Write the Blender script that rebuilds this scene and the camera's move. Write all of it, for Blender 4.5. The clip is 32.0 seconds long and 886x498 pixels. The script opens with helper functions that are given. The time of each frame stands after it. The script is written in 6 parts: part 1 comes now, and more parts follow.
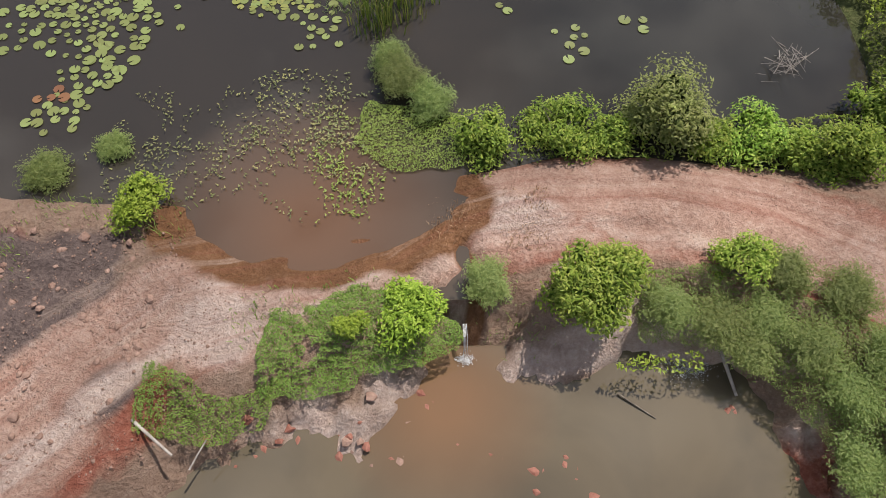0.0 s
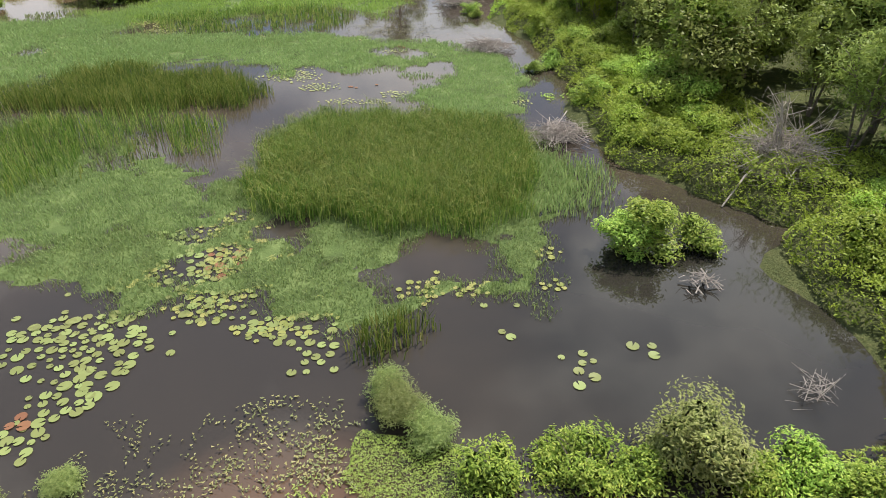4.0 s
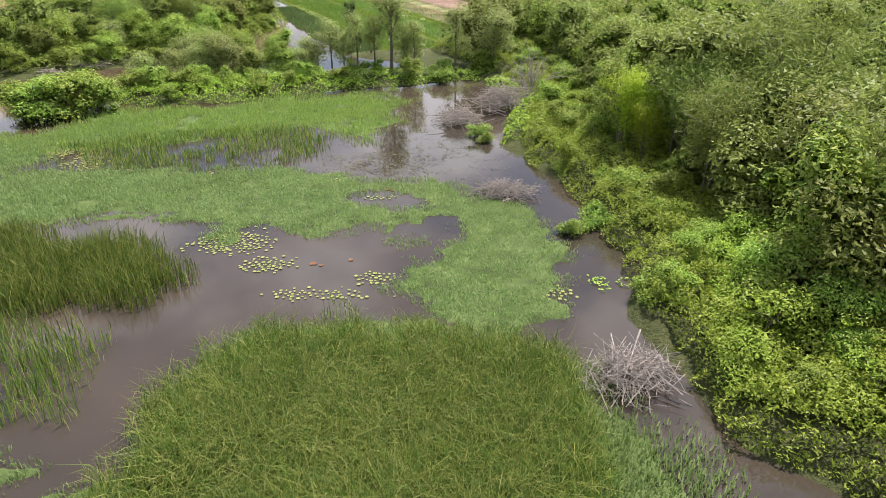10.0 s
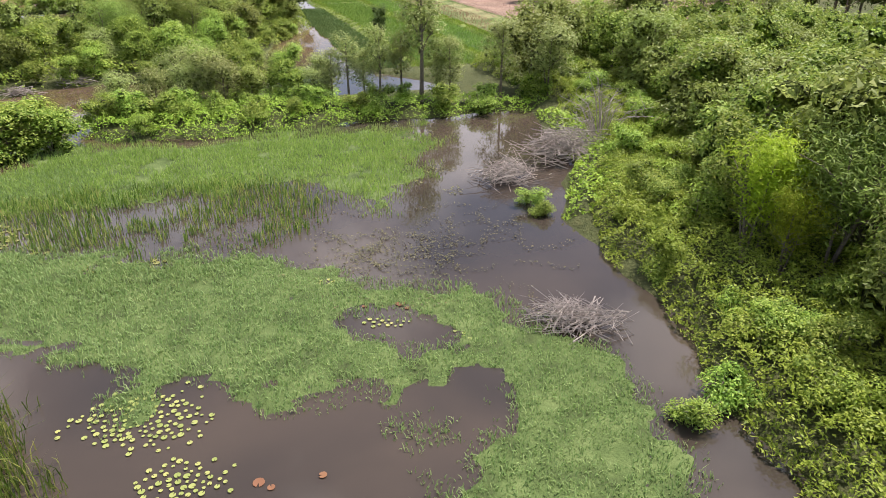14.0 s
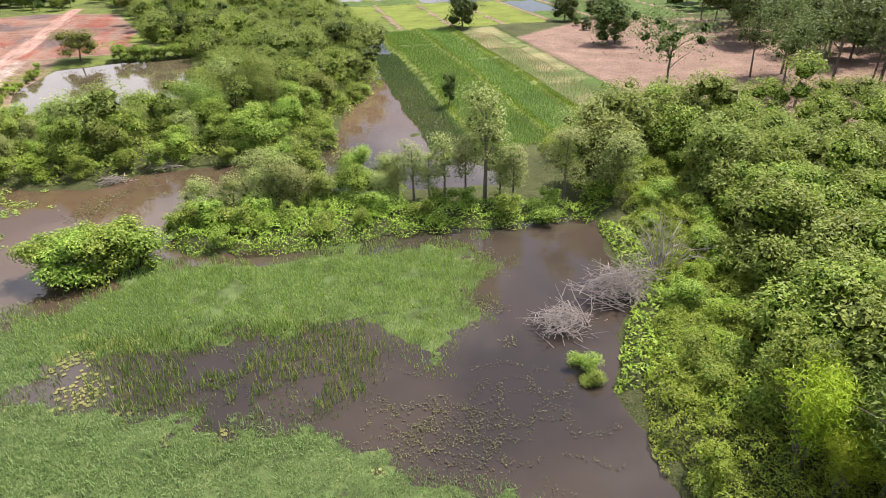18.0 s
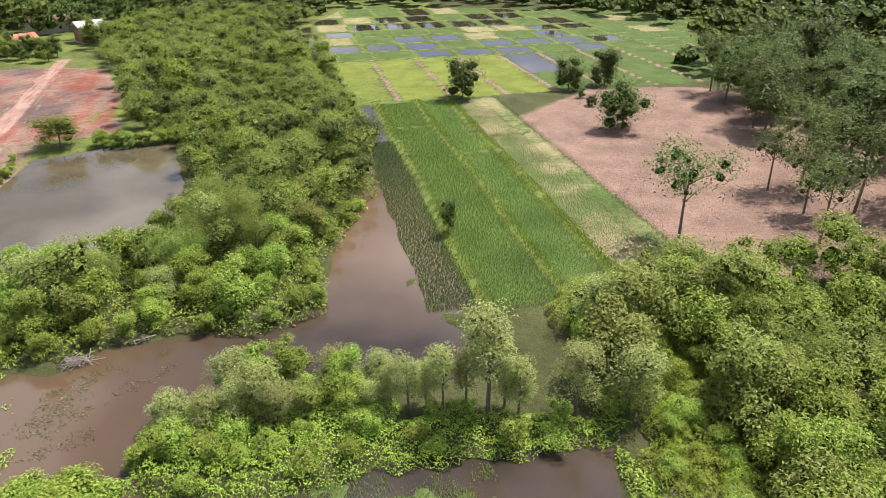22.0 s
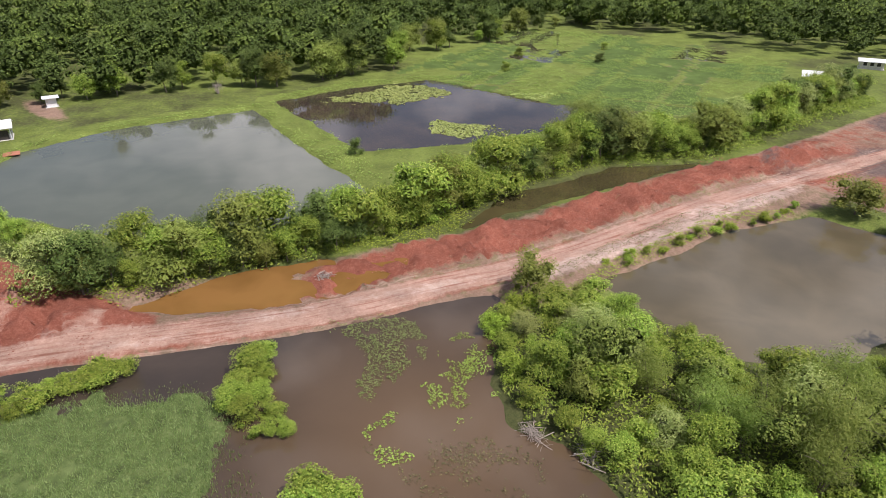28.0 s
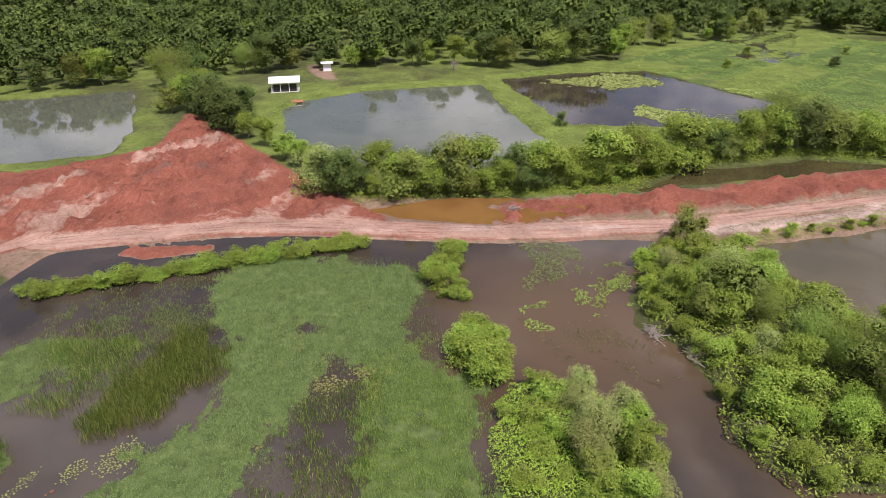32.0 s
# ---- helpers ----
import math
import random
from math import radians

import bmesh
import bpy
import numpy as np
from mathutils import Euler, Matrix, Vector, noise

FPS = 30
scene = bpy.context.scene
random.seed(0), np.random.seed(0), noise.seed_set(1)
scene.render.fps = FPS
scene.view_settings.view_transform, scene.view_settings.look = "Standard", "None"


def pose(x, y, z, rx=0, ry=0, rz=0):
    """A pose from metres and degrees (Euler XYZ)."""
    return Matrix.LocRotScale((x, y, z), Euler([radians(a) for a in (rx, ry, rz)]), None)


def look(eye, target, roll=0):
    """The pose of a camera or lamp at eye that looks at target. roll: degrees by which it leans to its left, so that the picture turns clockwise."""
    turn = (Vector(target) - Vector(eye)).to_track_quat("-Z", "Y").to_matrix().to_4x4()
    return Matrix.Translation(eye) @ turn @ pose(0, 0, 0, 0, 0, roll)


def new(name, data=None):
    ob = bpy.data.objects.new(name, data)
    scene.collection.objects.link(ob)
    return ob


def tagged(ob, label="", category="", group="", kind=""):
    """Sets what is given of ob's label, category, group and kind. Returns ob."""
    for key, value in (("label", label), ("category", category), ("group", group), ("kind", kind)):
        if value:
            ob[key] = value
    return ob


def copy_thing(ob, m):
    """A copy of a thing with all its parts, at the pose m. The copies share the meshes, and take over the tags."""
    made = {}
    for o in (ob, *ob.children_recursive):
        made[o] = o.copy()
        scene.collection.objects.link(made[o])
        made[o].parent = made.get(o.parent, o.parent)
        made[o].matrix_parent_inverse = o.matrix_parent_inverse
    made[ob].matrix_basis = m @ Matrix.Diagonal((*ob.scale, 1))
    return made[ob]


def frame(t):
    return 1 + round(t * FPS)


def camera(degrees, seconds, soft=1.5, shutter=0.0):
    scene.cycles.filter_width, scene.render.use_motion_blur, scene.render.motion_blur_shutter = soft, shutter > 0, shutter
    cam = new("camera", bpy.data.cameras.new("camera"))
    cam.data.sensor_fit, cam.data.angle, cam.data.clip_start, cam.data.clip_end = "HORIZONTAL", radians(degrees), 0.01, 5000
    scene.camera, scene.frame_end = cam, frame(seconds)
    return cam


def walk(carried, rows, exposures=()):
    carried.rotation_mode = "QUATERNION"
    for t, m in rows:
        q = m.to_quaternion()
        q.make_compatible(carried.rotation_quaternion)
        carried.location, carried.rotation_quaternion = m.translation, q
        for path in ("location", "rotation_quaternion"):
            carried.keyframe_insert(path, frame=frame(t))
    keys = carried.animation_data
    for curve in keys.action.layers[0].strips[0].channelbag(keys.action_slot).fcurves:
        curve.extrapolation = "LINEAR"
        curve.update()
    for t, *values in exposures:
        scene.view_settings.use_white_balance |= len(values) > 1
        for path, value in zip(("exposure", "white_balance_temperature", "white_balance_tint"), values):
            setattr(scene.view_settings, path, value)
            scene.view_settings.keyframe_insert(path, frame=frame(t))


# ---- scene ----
cam = camera(68.68, 32.0, 0.65)
PATH = [
    (0, (-0.077, -11.292, 17.588), (-0.012, -1.871, -0.054), 0.16),
    (0.5, (-0.085, -11.348, 17.391), (-0.008, -0.715, 0.451), 0.17),
    (1, (-0.076, -11.376, 17.246), (0.002, 0.382, 1.067), 0.18),
    (1.5, (-0.084, -11.404, 17.048), (0.003, 1.419, 1.700), 0.18),
    (2, (-0.106, -11.441, 16.833), (-0.018, 2.292, 2.293), 0.19),
    (2.5, (-0.119, -11.442, 16.586), (-0.036, 3.116, 2.873), 0.18),
    (3, (-0.121, -11.311, 16.338), (-0.051, 4.035, 3.512), 0.12),
    (3.5, (-0.109, -10.833, 16.060), (-0.048, 5.277, 4.209), 0.06),
    (4, (-0.094, -9.987, 15.876), (-0.030, 6.780, 4.973), 0.08),
    (4.5, (-0.060, -8.936, 15.694), (-0.006, 8.437, 5.785), 0.06),
    (6.5, (0.137, -4.019, 15.067), (0.082, 14.814, 8.336), 0.01),
    (7, (0.136, -2.684, 15.061), (0.089, 16.282, 8.714), 0.09),
    (7.5, (0.208, -1.307, 14.956), (0.132, 17.660, 8.613), 0.17),
    (8, (-0.000, -0.000, 15.000), (-0.000, 18.973, 8.673), 0.19),
    (8.5, (0.079, 1.693, 15.028), (0.041, 20.612, 8.542), 0.16),
    (9, (0.047, 3.325, 15.094), (0.030, 21.953, 7.814), 0.08),
    (9.5, (0.070, 5.093, 15.167), (0.048, 23.348, 6.996), -0.03),
    (10, (-0.120, 6.844, 15.385), (-0.080, 24.749, 6.475), -0.09),
    (10.5, (-0.189, 8.751, 15.380), (-0.127, 26.510, 6.182), -0.07),
    (11, (-0.174, 10.699, 15.174), (-0.122, 28.510, 6.076), 0.05),
    (11.5, (-0.269, 12.595, 15.129), (-0.175, 30.421, 6.061), 0.17),
    (12, (-0.291, 14.588, 15.105), (-0.200, 32.427, 6.063), 0.17),
    (12.5, (-0.300, 16.584, 15.127), (-0.214, 34.432, 6.104), 0.14),
    (13, (-0.305, 18.564, 15.170), (-0.304, 36.406, 6.134), 0.10),
    (13.5, (-0.333, 20.382, 15.126), (-0.577, 38.238, 6.120), 0.07),
    (14, (-0.321, 22.168, 15.098), (-1.348, 39.998, 6.095), 0.08),
    (14.5, (-0.337, 23.800, 15.091), (-2.983, 41.464, 6.093), 0.07),
    (16.5, (0.266, 25.228, 19.734), (-2.901, 42.682, 10.495), -1.58),
    (17, (0.412, 25.295, 21.323), (-2.752, 42.771, 12.126), -1.33),
    (17.5, (0.426, 25.486, 22.786), (-2.756, 42.972, 13.616), -1.26),
    (18, (0.265, 25.824, 24.460), (-2.894, 43.313, 15.285), -1.22),
    (18.5, (0.095, 26.612, 26.101), (-3.046, 44.102, 16.925), -1.13),
    (19, (-0.119, 27.726, 27.807), (-3.252, 45.213, 18.621), -1.03),
    (19.5, (-0.392, 29.121, 29.425), (-3.515, 46.611, 20.241), -0.96),
    (20, (-0.663, 30.736, 31.015), (-3.777, 48.243, 21.858), -0.87),
    (20.5, (-0.949, 32.615, 32.660), (-4.048, 50.131, 23.518), -0.70),
    (21, (-1.296, 34.609, 34.359), (-4.381, 52.130, 25.221), -0.63),
    (21.5, (-1.648, 36.717, 35.929), (-4.718, 54.248, 26.806), -0.61),
    (22, (-1.951, 39.348, 37.553), (-5.035, 56.876, 28.427), -0.65),
    (22.5, (-2.443, 42.033, 39.152), (-5.521, 59.567, 30.039), -0.61),
    (23, (-3.111, 44.947, 40.555), (-6.155, 62.487, 31.441), -0.54),
    (23.5, (-3.726, 48.022, 41.142), (-7.236, 65.476, 32.030), -0.53),
    (24, (-4.182, 51.279, 41.078), (-10.091, 68.090, 31.996), -0.54),
    (24.5, (-4.123, 54.641, 41.004), (-12.677, 70.292, 31.954), -0.52),
    (25, (-3.828, 58.144, 40.988), (-14.807, 72.216, 31.965), -0.41),
    (25.5, (-3.695, 61.718, 41.036), (-16.794, 73.864, 32.042), -0.31),
    (27.5, (-1.559, 71.939, 41.510), (-19.154, 75.057, 32.527), -0.25),
    (28, (-0.310, 72.866, 41.591), (-18.166, 73.509, 32.605), -0.20),
    (28.5, (1.250, 73.704, 41.543), (-16.518, 71.797, 32.561), -0.25),
    (29, (3.184, 74.160, 41.470), (-14.143, 69.771, 32.498), -0.27),
    (29.5, (5.448, 74.748, 41.364), (-11.571, 69.256, 32.408), -0.33),
    (30, (8.300, 75.159, 41.464), (-8.709, 69.654, 32.496), -0.37),
    (30.5, (11.333, 75.613, 41.418), (-5.676, 70.103, 32.456), -0.38),
    (31, (14.320, 76.391, 41.398), (-2.684, 70.858, 32.440), -0.42),
    (31.5, (17.404, 77.486, 41.598), (0.409, 71.954, 32.622), -0.43),
    (32, (20.297, 79.055, 41.732), (3.311, 73.512, 32.746), -0.48),
]
walk(cam, [(t, look(eye, target, roll)) for t, eye, target, roll in PATH],
     [(0, -0.08, 6500, 12), (2, 0.03, 6500, 11), (4, 0.44, 6500, 10), (6.5, 0.40, 6500, 11), (8, 0.42, 6500, 12), (9, 0.50, 6500, 13), (10, 0.55, 6500, 15), (13, 0.54, 6500, 18), (17, 0.54, 6500, 18),
      (19, 0.42, 6500, 19), (21, 0.36, 6500, 19), (23, 0.30, 6500, 18), (25, 0.04, 6500, 18), (28, -0.08, 6500, 20), (32, -0.10, 6500, 22)])

# ---- light ----
SUN_DIR = Vector((0.38, 0.42, 1.0)).normalized()
world = bpy.data.worlds.new("sky")
scene.world = world
world.use_nodes = True
wn, wl = world.node_tree.nodes, world.node_tree.links
wn.clear()
sky = wn.new("ShaderNodeTexSky")
sky.sky_type, sky.sun_disc = "NISHITA", False
sky.sun_elevation = math.asin(SUN_DIR.z)
sky.sun_rotation = math.atan2(SUN_DIR.x, SUN_DIR.y)
sky.air_density, sky.dust_density = 1.0, 0.4
coord = wn.new("ShaderNodeTexCoord")
cmap = wn.new("ShaderNodeMapping")
cmap.inputs["Scale"].default_value = (1.0, 1.0, 1.7)
cloud = wn.new("ShaderNodeTexNoise")
cloud.inputs["Scale"].default_value, cloud.inputs["Detail"].default_value = 3.2, 6.0
cramp = wn.new("ShaderNodeValToRGB")
cramp.color_ramp.elements[0].position, cramp.color_ramp.elements[1].position = 0.46, 0.60
cmix = wn.new("ShaderNodeMixRGB")
cmix.inputs[2].default_value = (11.5, 11.8, 12.4, 1)
wbg, wout = wn.new("ShaderNodeBackground"), wn.new("ShaderNodeOutputWorld")
wbg.inputs["Strength"].default_value = 0.087
wl.new(coord.outputs["Generated"], cmap.inputs["Vector"])
wl.new(cmap.outputs["Vector"], cloud.inputs["Vector"])
wl.new(cloud.outputs["Fac"], cramp.inputs["Fac"])
wl.new(cramp.outputs["Color"], cmix.inputs[0])
wl.new(sky.outputs["Color"], cmix.inputs[1])
low = wn.new("ShaderNodeSeparateXYZ")
wl.new(coord.outputs["Generated"], low.inputs[0])
hazy = wn.new("ShaderNodeMapRange")
hazy.inputs[1].default_value, hazy.inputs[2].default_value = 0.0, 0.22
hazy.inputs[3].default_value, hazy.inputs[4].default_value = 0.85, 0.0
wl.new(low.outputs["Z"], hazy.inputs[0])
hmix = wn.new("ShaderNodeMixRGB")
hmix.inputs[2].default_value = (5.0, 5.4, 6.0, 1)
wl.new(hazy.outputs[0], hmix.inputs[0])
wl.new(cmix.outputs["Color"], hmix.inputs[1])
wl.new(hmix.outputs["Color"], wbg.inputs["Color"])
wl.new(wbg.outputs["Background"], wout.inputs["Surface"])
sun = new("sun", bpy.data.lights.new("sun", "SUN"))
sun.data.energy, sun.data.angle, sun.data.color = 5.0, radians(0.55), (1.0, 0.96, 0.89)
sun.matrix_world = look(SUN_DIR * 200, (0, 0, 0))


# ---- materials ----
def mat_base(name, rough=0.8, spec=0.3):
    m = bpy.data.materials.new(name)
    m.use_nodes = True
    b = m.node_tree.nodes["Principled BSDF"]
    b.inputs["Roughness"].default_value, b.inputs["Specular IOR Level"].default_value = rough, spec
    return m, m.node_tree.nodes, m.node_tree.links, b


def ramp(nodes, stops):
    r = nodes.new("ShaderNodeValToRGB")
    e = r.color_ramp.elements
    while len(e) < len(stops):
        e.new(0.5)
    for k, (p, c) in enumerate(stops):
        e[k].position, e[k].color = p, (*c, 1) if len(c) == 3 else c
    return r


def noise_node(nodes, links, scale, detail=4.0, rough=0.55, warp=0.0, vec=None):
    n = nodes.new("ShaderNodeTexNoise")
    n.inputs["Scale"].default_value, n.inputs["Detail"].default_value = scale, detail
    n.inputs["Roughness"].default_value, n.inputs["Distortion"].default_value = rough, warp
    if vec is None:
        vec = nodes.new("ShaderNodeNewGeometry").outputs["Position"]
    links.new(vec, n.inputs["Vector"])
    return n


def add_bump(nodes, links, b, height, strength, dist):
    k = nodes.new("ShaderNodeBump")
    k.inputs["Strength"].default_value, k.inputs["Distance"].default_value = strength, dist
    links.new(height, k.inputs["Height"])
    links.new(k.outputs["Normal"], b.inputs["Normal"])


INNER_SHADE = {}


def inner_shade_mat(name, dark, mid, cell=0.16):
    """Dense foliage deep in a crown: leaf-sized cells of differing tint, deeply uneven, with the shade between leaves
    painted in dark.
    """
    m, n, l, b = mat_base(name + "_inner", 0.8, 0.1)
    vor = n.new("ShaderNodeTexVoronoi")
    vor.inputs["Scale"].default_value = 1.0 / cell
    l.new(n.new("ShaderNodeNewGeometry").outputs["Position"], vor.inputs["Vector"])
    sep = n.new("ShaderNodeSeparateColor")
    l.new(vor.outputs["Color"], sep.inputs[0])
    # dark end lowered further: shade of the gaps between leaves, put into the colour
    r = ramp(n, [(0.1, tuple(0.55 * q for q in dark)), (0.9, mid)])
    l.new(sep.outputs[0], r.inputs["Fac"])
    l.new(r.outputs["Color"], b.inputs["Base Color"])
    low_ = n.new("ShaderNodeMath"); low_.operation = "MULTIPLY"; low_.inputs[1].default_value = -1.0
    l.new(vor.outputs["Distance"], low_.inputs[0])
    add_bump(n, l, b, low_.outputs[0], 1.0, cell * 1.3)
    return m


def leaf_mat(name, dark, mid, light, trans=0.32, rough=0.5, vary=0.46):
    """Leaves: each one its own tint, each plant a shift of its own, light shining through."""
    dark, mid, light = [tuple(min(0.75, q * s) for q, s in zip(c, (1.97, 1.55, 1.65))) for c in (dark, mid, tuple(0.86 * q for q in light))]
    INNER_SHADE[name] = inner_shade_mat(name, dark, mid)
    m, n, l, b = mat_base(name, rough, 0.2)
    geo, info = n.new("ShaderNodeNewGeometry"), n.new("ShaderNodeObjectInfo")
    big = noise_node(n, l, 0.16, 4.0, 0.6)
    mix = n.new("ShaderNodeMath"); mix.operation = "MULTIPLY_ADD"
    mix.inputs[1].default_value = vary
    l.new(geo.outputs["Random Per Island"], mix.inputs[0])
    part_ = n.new("ShaderNodeMath"); part_.operation = "MULTIPLY"; part_.inputs[1].default_value = 0.94 - vary
    l.new(big.outputs["Fac"], part_.inputs[0]); l.new(part_.outputs[0], mix.inputs[2])
    r = ramp(n, [(0.12, dark), (0.48, mid), (0.82, light)])
    l.new(mix.outputs[0], r.inputs["Fac"])
    hsv = n.new("ShaderNodeHueSaturation")
    v = n.new("ShaderNodeMapRange"); v.inputs[3].default_value, v.inputs[4].default_value = 0.75, 1.25
    h = n.new("ShaderNodeMapRange"); h.inputs[3].default_value, h.inputs[4].default_value = 0.485, 0.515
    l.new(info.outputs["Random"], v.inputs[0]); l.new(info.outputs["Random"], h.inputs[0])
    l.new(v.outputs[0], hsv.inputs["Value"]); l.new(h.outputs[0], hsv.inputs["Hue"])
    l.new(r.outputs["Color"], hsv.inputs["Color"])
    l.new(hsv.outputs["Color"], b.inputs["Base Color"])
    tr, ms = n.new("ShaderNodeBsdfTranslucent"), n.new("ShaderNodeMixShader")
    ms.inputs[0].default_value = trans
    l.new(hsv.outputs["Color"], tr.inputs["Color"])
    l.new(b.outputs[0], ms.inputs[1]); l.new(tr.outputs[0], ms.inputs[2])
    l.new(ms.outputs[0], n["Material Output"].inputs["Surface"])
    return m


def noisy_mat(name, stops, scale, rough=0.85, spec=0.25, bump=0.4, bscale=None, dist=0.05):
    m, n, l, b = mat_base(name, rough, spec)
    t = noise_node(n, l, scale, 6.0, 0.6)
    r = ramp(n, stops)
    l.new(t.outputs["Fac"], r.inputs["Fac"]); l.new(r.outputs["Color"], b.inputs["Base Color"])
    t2 = noise_node(n, l, bscale or scale * 4, 5.0, 0.6)
    add_bump(n, l, b, t2.outputs["Fac"], bump, dist)
    return m


BROAD = leaf_mat("leaf_broad", (0.05, 0.115, 0.016), (0.14, 0.255, 0.034), (0.30, 0.43, 0.085), vary=0.55)
FRESH = leaf_mat("leaf_fresh", (0.068, 0.14, 0.016), (0.165, 0.29, 0.032), (0.28, 0.42, 0.07), vary=0.55)
DENSE = leaf_mat("leaf_dense", (0.028, 0.06, 0.014), (0.066, 0.12, 0.027), (0.125, 0.20, 0.048), vary=0.4)
FEATHER = leaf_mat("leaf_feather", (0.065, 0.115, 0.034), (0.14, 0.215, 0.065), (0.23, 0.31, 0.11), 0.55)
PLUME = leaf_mat("leaf_plume", (0.07, 0.125, 0.028), (0.15, 0.25, 0.052), (0.26, 0.37, 0.095), 0.5)
OLIVE = leaf_mat("leaf_olive", (0.065, 0.105, 0.022), (0.14, 0.215, 0.042), (0.21, 0.29, 0.07))
PALE = leaf_mat("leaf_pale", (0.085, 0.14, 0.036), (0.18, 0.265, 0.075), (0.28, 0.37, 0.14))
BAMBOO = leaf_mat("leaf_bamboo", (0.11, 0.20, 0.012), (0.20, 0.33, 0.022), (0.32, 0.45, 0.045), 0.42)
REED = leaf_mat("reed_blade", (0.034, 0.085, 0.012), (0.084, 0.165, 0.025), (0.25, 0.32, 0.09), 0.38, 0.5, 0.72)
GRASS = leaf_mat("grass_blade", (0.08, 0.15, 0.03), (0.15, 0.26, 0.055), (0.25, 0.36, 0.10), 0.42)
MATG = leaf_mat("float_grass", (0.09, 0.165, 0.05), (0.138, 0.232, 0.08), (0.21, 0.31, 0.12), 0.45, 0.5, 0.6)
WOODS = leaf_mat("leaf_woods", (0.04, 0.085, 0.017), (0.10, 0.175, 0.034), (0.18, 0.265, 0.06), vary=0.4)
ALGAEP = leaf_mat("algae_pale", (0.14, 0.23, 0.06), (0.20, 0.32, 0.09), (0.27, 0.39, 0.13), 0.1)
RICEW = leaf_mat("wet_rice_blade", (0.045, 0.12, 0.035), (0.085, 0.18, 0.05), (0.14, 0.25, 0.08), 0.25)
RICE = leaf_mat("rice_blade", (0.07, 0.16, 0.03), (0.12, 0.25, 0.04), (0.22, 0.34, 0.07), 0.25)
DRY = leaf_mat("dry_straw", (0.16, 0.13, 0.07), (0.32, 0.27, 0.15), (0.48, 0.42, 0.26), 0.2)
WEED = leaf_mat("weed_leaf", (0.05, 0.075, 0.03), (0.105, 0.14, 0.05), (0.21, 0.22, 0.085), 0.2)
ALGAE = leaf_mat("algae_leaf", (0.085, 0.165, 0.025), (0.15, 0.275, 0.045), (0.22, 0.36, 0.08), 0.2)
DRIFT = leaf_mat("drift_weed", (0.035, 0.04, 0.02), (0.06, 0.075, 0.03), (0.14, 0.15, 0.055), 0.1)
PAD = leaf_mat("lily_pad", (0.06, 0.105, 0.032), (0.105, 0.155, 0.05), (0.16, 0.20, 0.075), 0.05, 0.4)
PADY = leaf_mat("lily_pad_yellow", (0.085, 0.125, 0.03), (0.135, 0.18, 0.05), (0.19, 0.22, 0.075), 0.05, 0.4)
PADRED = leaf_mat("lily_pad_red", (0.10, 0.06, 0.03), (0.15, 0.10, 0.045), (0.20, 0.15, 0.06), 0.1, 0.4)
BARK = noisy_mat("bark", [(0.3, (0.10, 0.08, 0.06)), (0.7, (0.24, 0.20, 0.16))], 6.0, 0.9)
DEADWOOD = noisy_mat("dead_wood", [(0.3, (0.24, 0.20, 0.17)), (0.7, (0.50, 0.44, 0.39))], 5.0, 0.9)


def water_mat(name, c1, c2, scale=0.12, silt=()):
    m, n, l, b = mat_base(name, 0.04, 0.5)
    t = noise_node(n, l, scale, 4.0, 0.5, 0.4)
    r = ramp(n, [(0.35, c1), (0.65, c2)])
    l.new(t.outputs["Fac"], r.inputs["Fac"]); l.new(r.outputs["Color"], b.inputs["Base Color"])
    if silt:
        pos = n.new("ShaderNodeNewGeometry")
        last = r.outputs["Color"]
        for place, r0, r1, tint in silt:
            far = n.new("ShaderNodeVectorMath"); far.operation = "DISTANCE"
            far.inputs[1].default_value = place
            l.new(pos.outputs["Position"], far.inputs[0])
            fade = n.new("ShaderNodeMapRange")
            fade.inputs[1].default_value, fade.inputs[2].default_value = r0, r1
            fade.inputs[3].default_value, fade.inputs[4].default_value = 0.85, 0.0
            l.new(far.outputs["Value"], fade.inputs[0])
            mx = n.new("ShaderNodeMixRGB")
            mx.inputs[2].default_value = tint
            l.new(fade.outputs[0], mx.inputs[0]); l.new(last, mx.inputs[1])
            last = mx.outputs["Color"]
        l.new(last, b.inputs["Base Color"])
    w = noise_node(n, l, 1.4, 3.0)
    add_bump(n, l, b, w.outputs["Fac"], 0.06, 0.03)
    return m


WATER = water_mat("marsh_water", (0.042, 0.034, 0.027), (0.074, 0.056, 0.041), 0.1,
                  [((-11, 7, 0), 5, 13, (0.036, 0.031, 0.026, 1)), ((9.5, 9.0, 0), 5, 15, (0.022, 0.021, 0.017, 1)), ((-4.2, -1.0, 0), 1.0, 5.4, (0.135, 0.066, 0.034, 1)), ((-23, 118, 0), 10, 28, (0.17, 0.115, 0.068, 1)), ((-45, 74, 0), 5, 26, (0.13, 0.085, 0.048, 1))])
DITCHW = water_mat("ditch_water", (0.17, 0.088, 0.026), (0.24, 0.125, 0.04))
PONDW = water_mat("pond_water", (0.10, 0.083, 0.05), (0.135, 0.11, 0.066))
DITCHF = water_mat("far_ditch_water", (0.055, 0.048, 0.022), (0.085, 0.07, 0.03))
FISHW = water_mat("fish_pond_water", (0.105, 0.115, 0.085), (0.125, 0.135, 0.10))
POOLW = water_mat("pool_water", (0.10, 0.08, 0.054), (0.14, 0.11, 0.072), 0.35, [((0.0, -6.4, -0.9), 0.6, 3.4, (0.21, 0.115, 0.06, 1))])


def attr(n, name):
    a = n.new("ShaderNodeAttribute")
    a.attribute_name = name
    return a.outputs["Fac"]


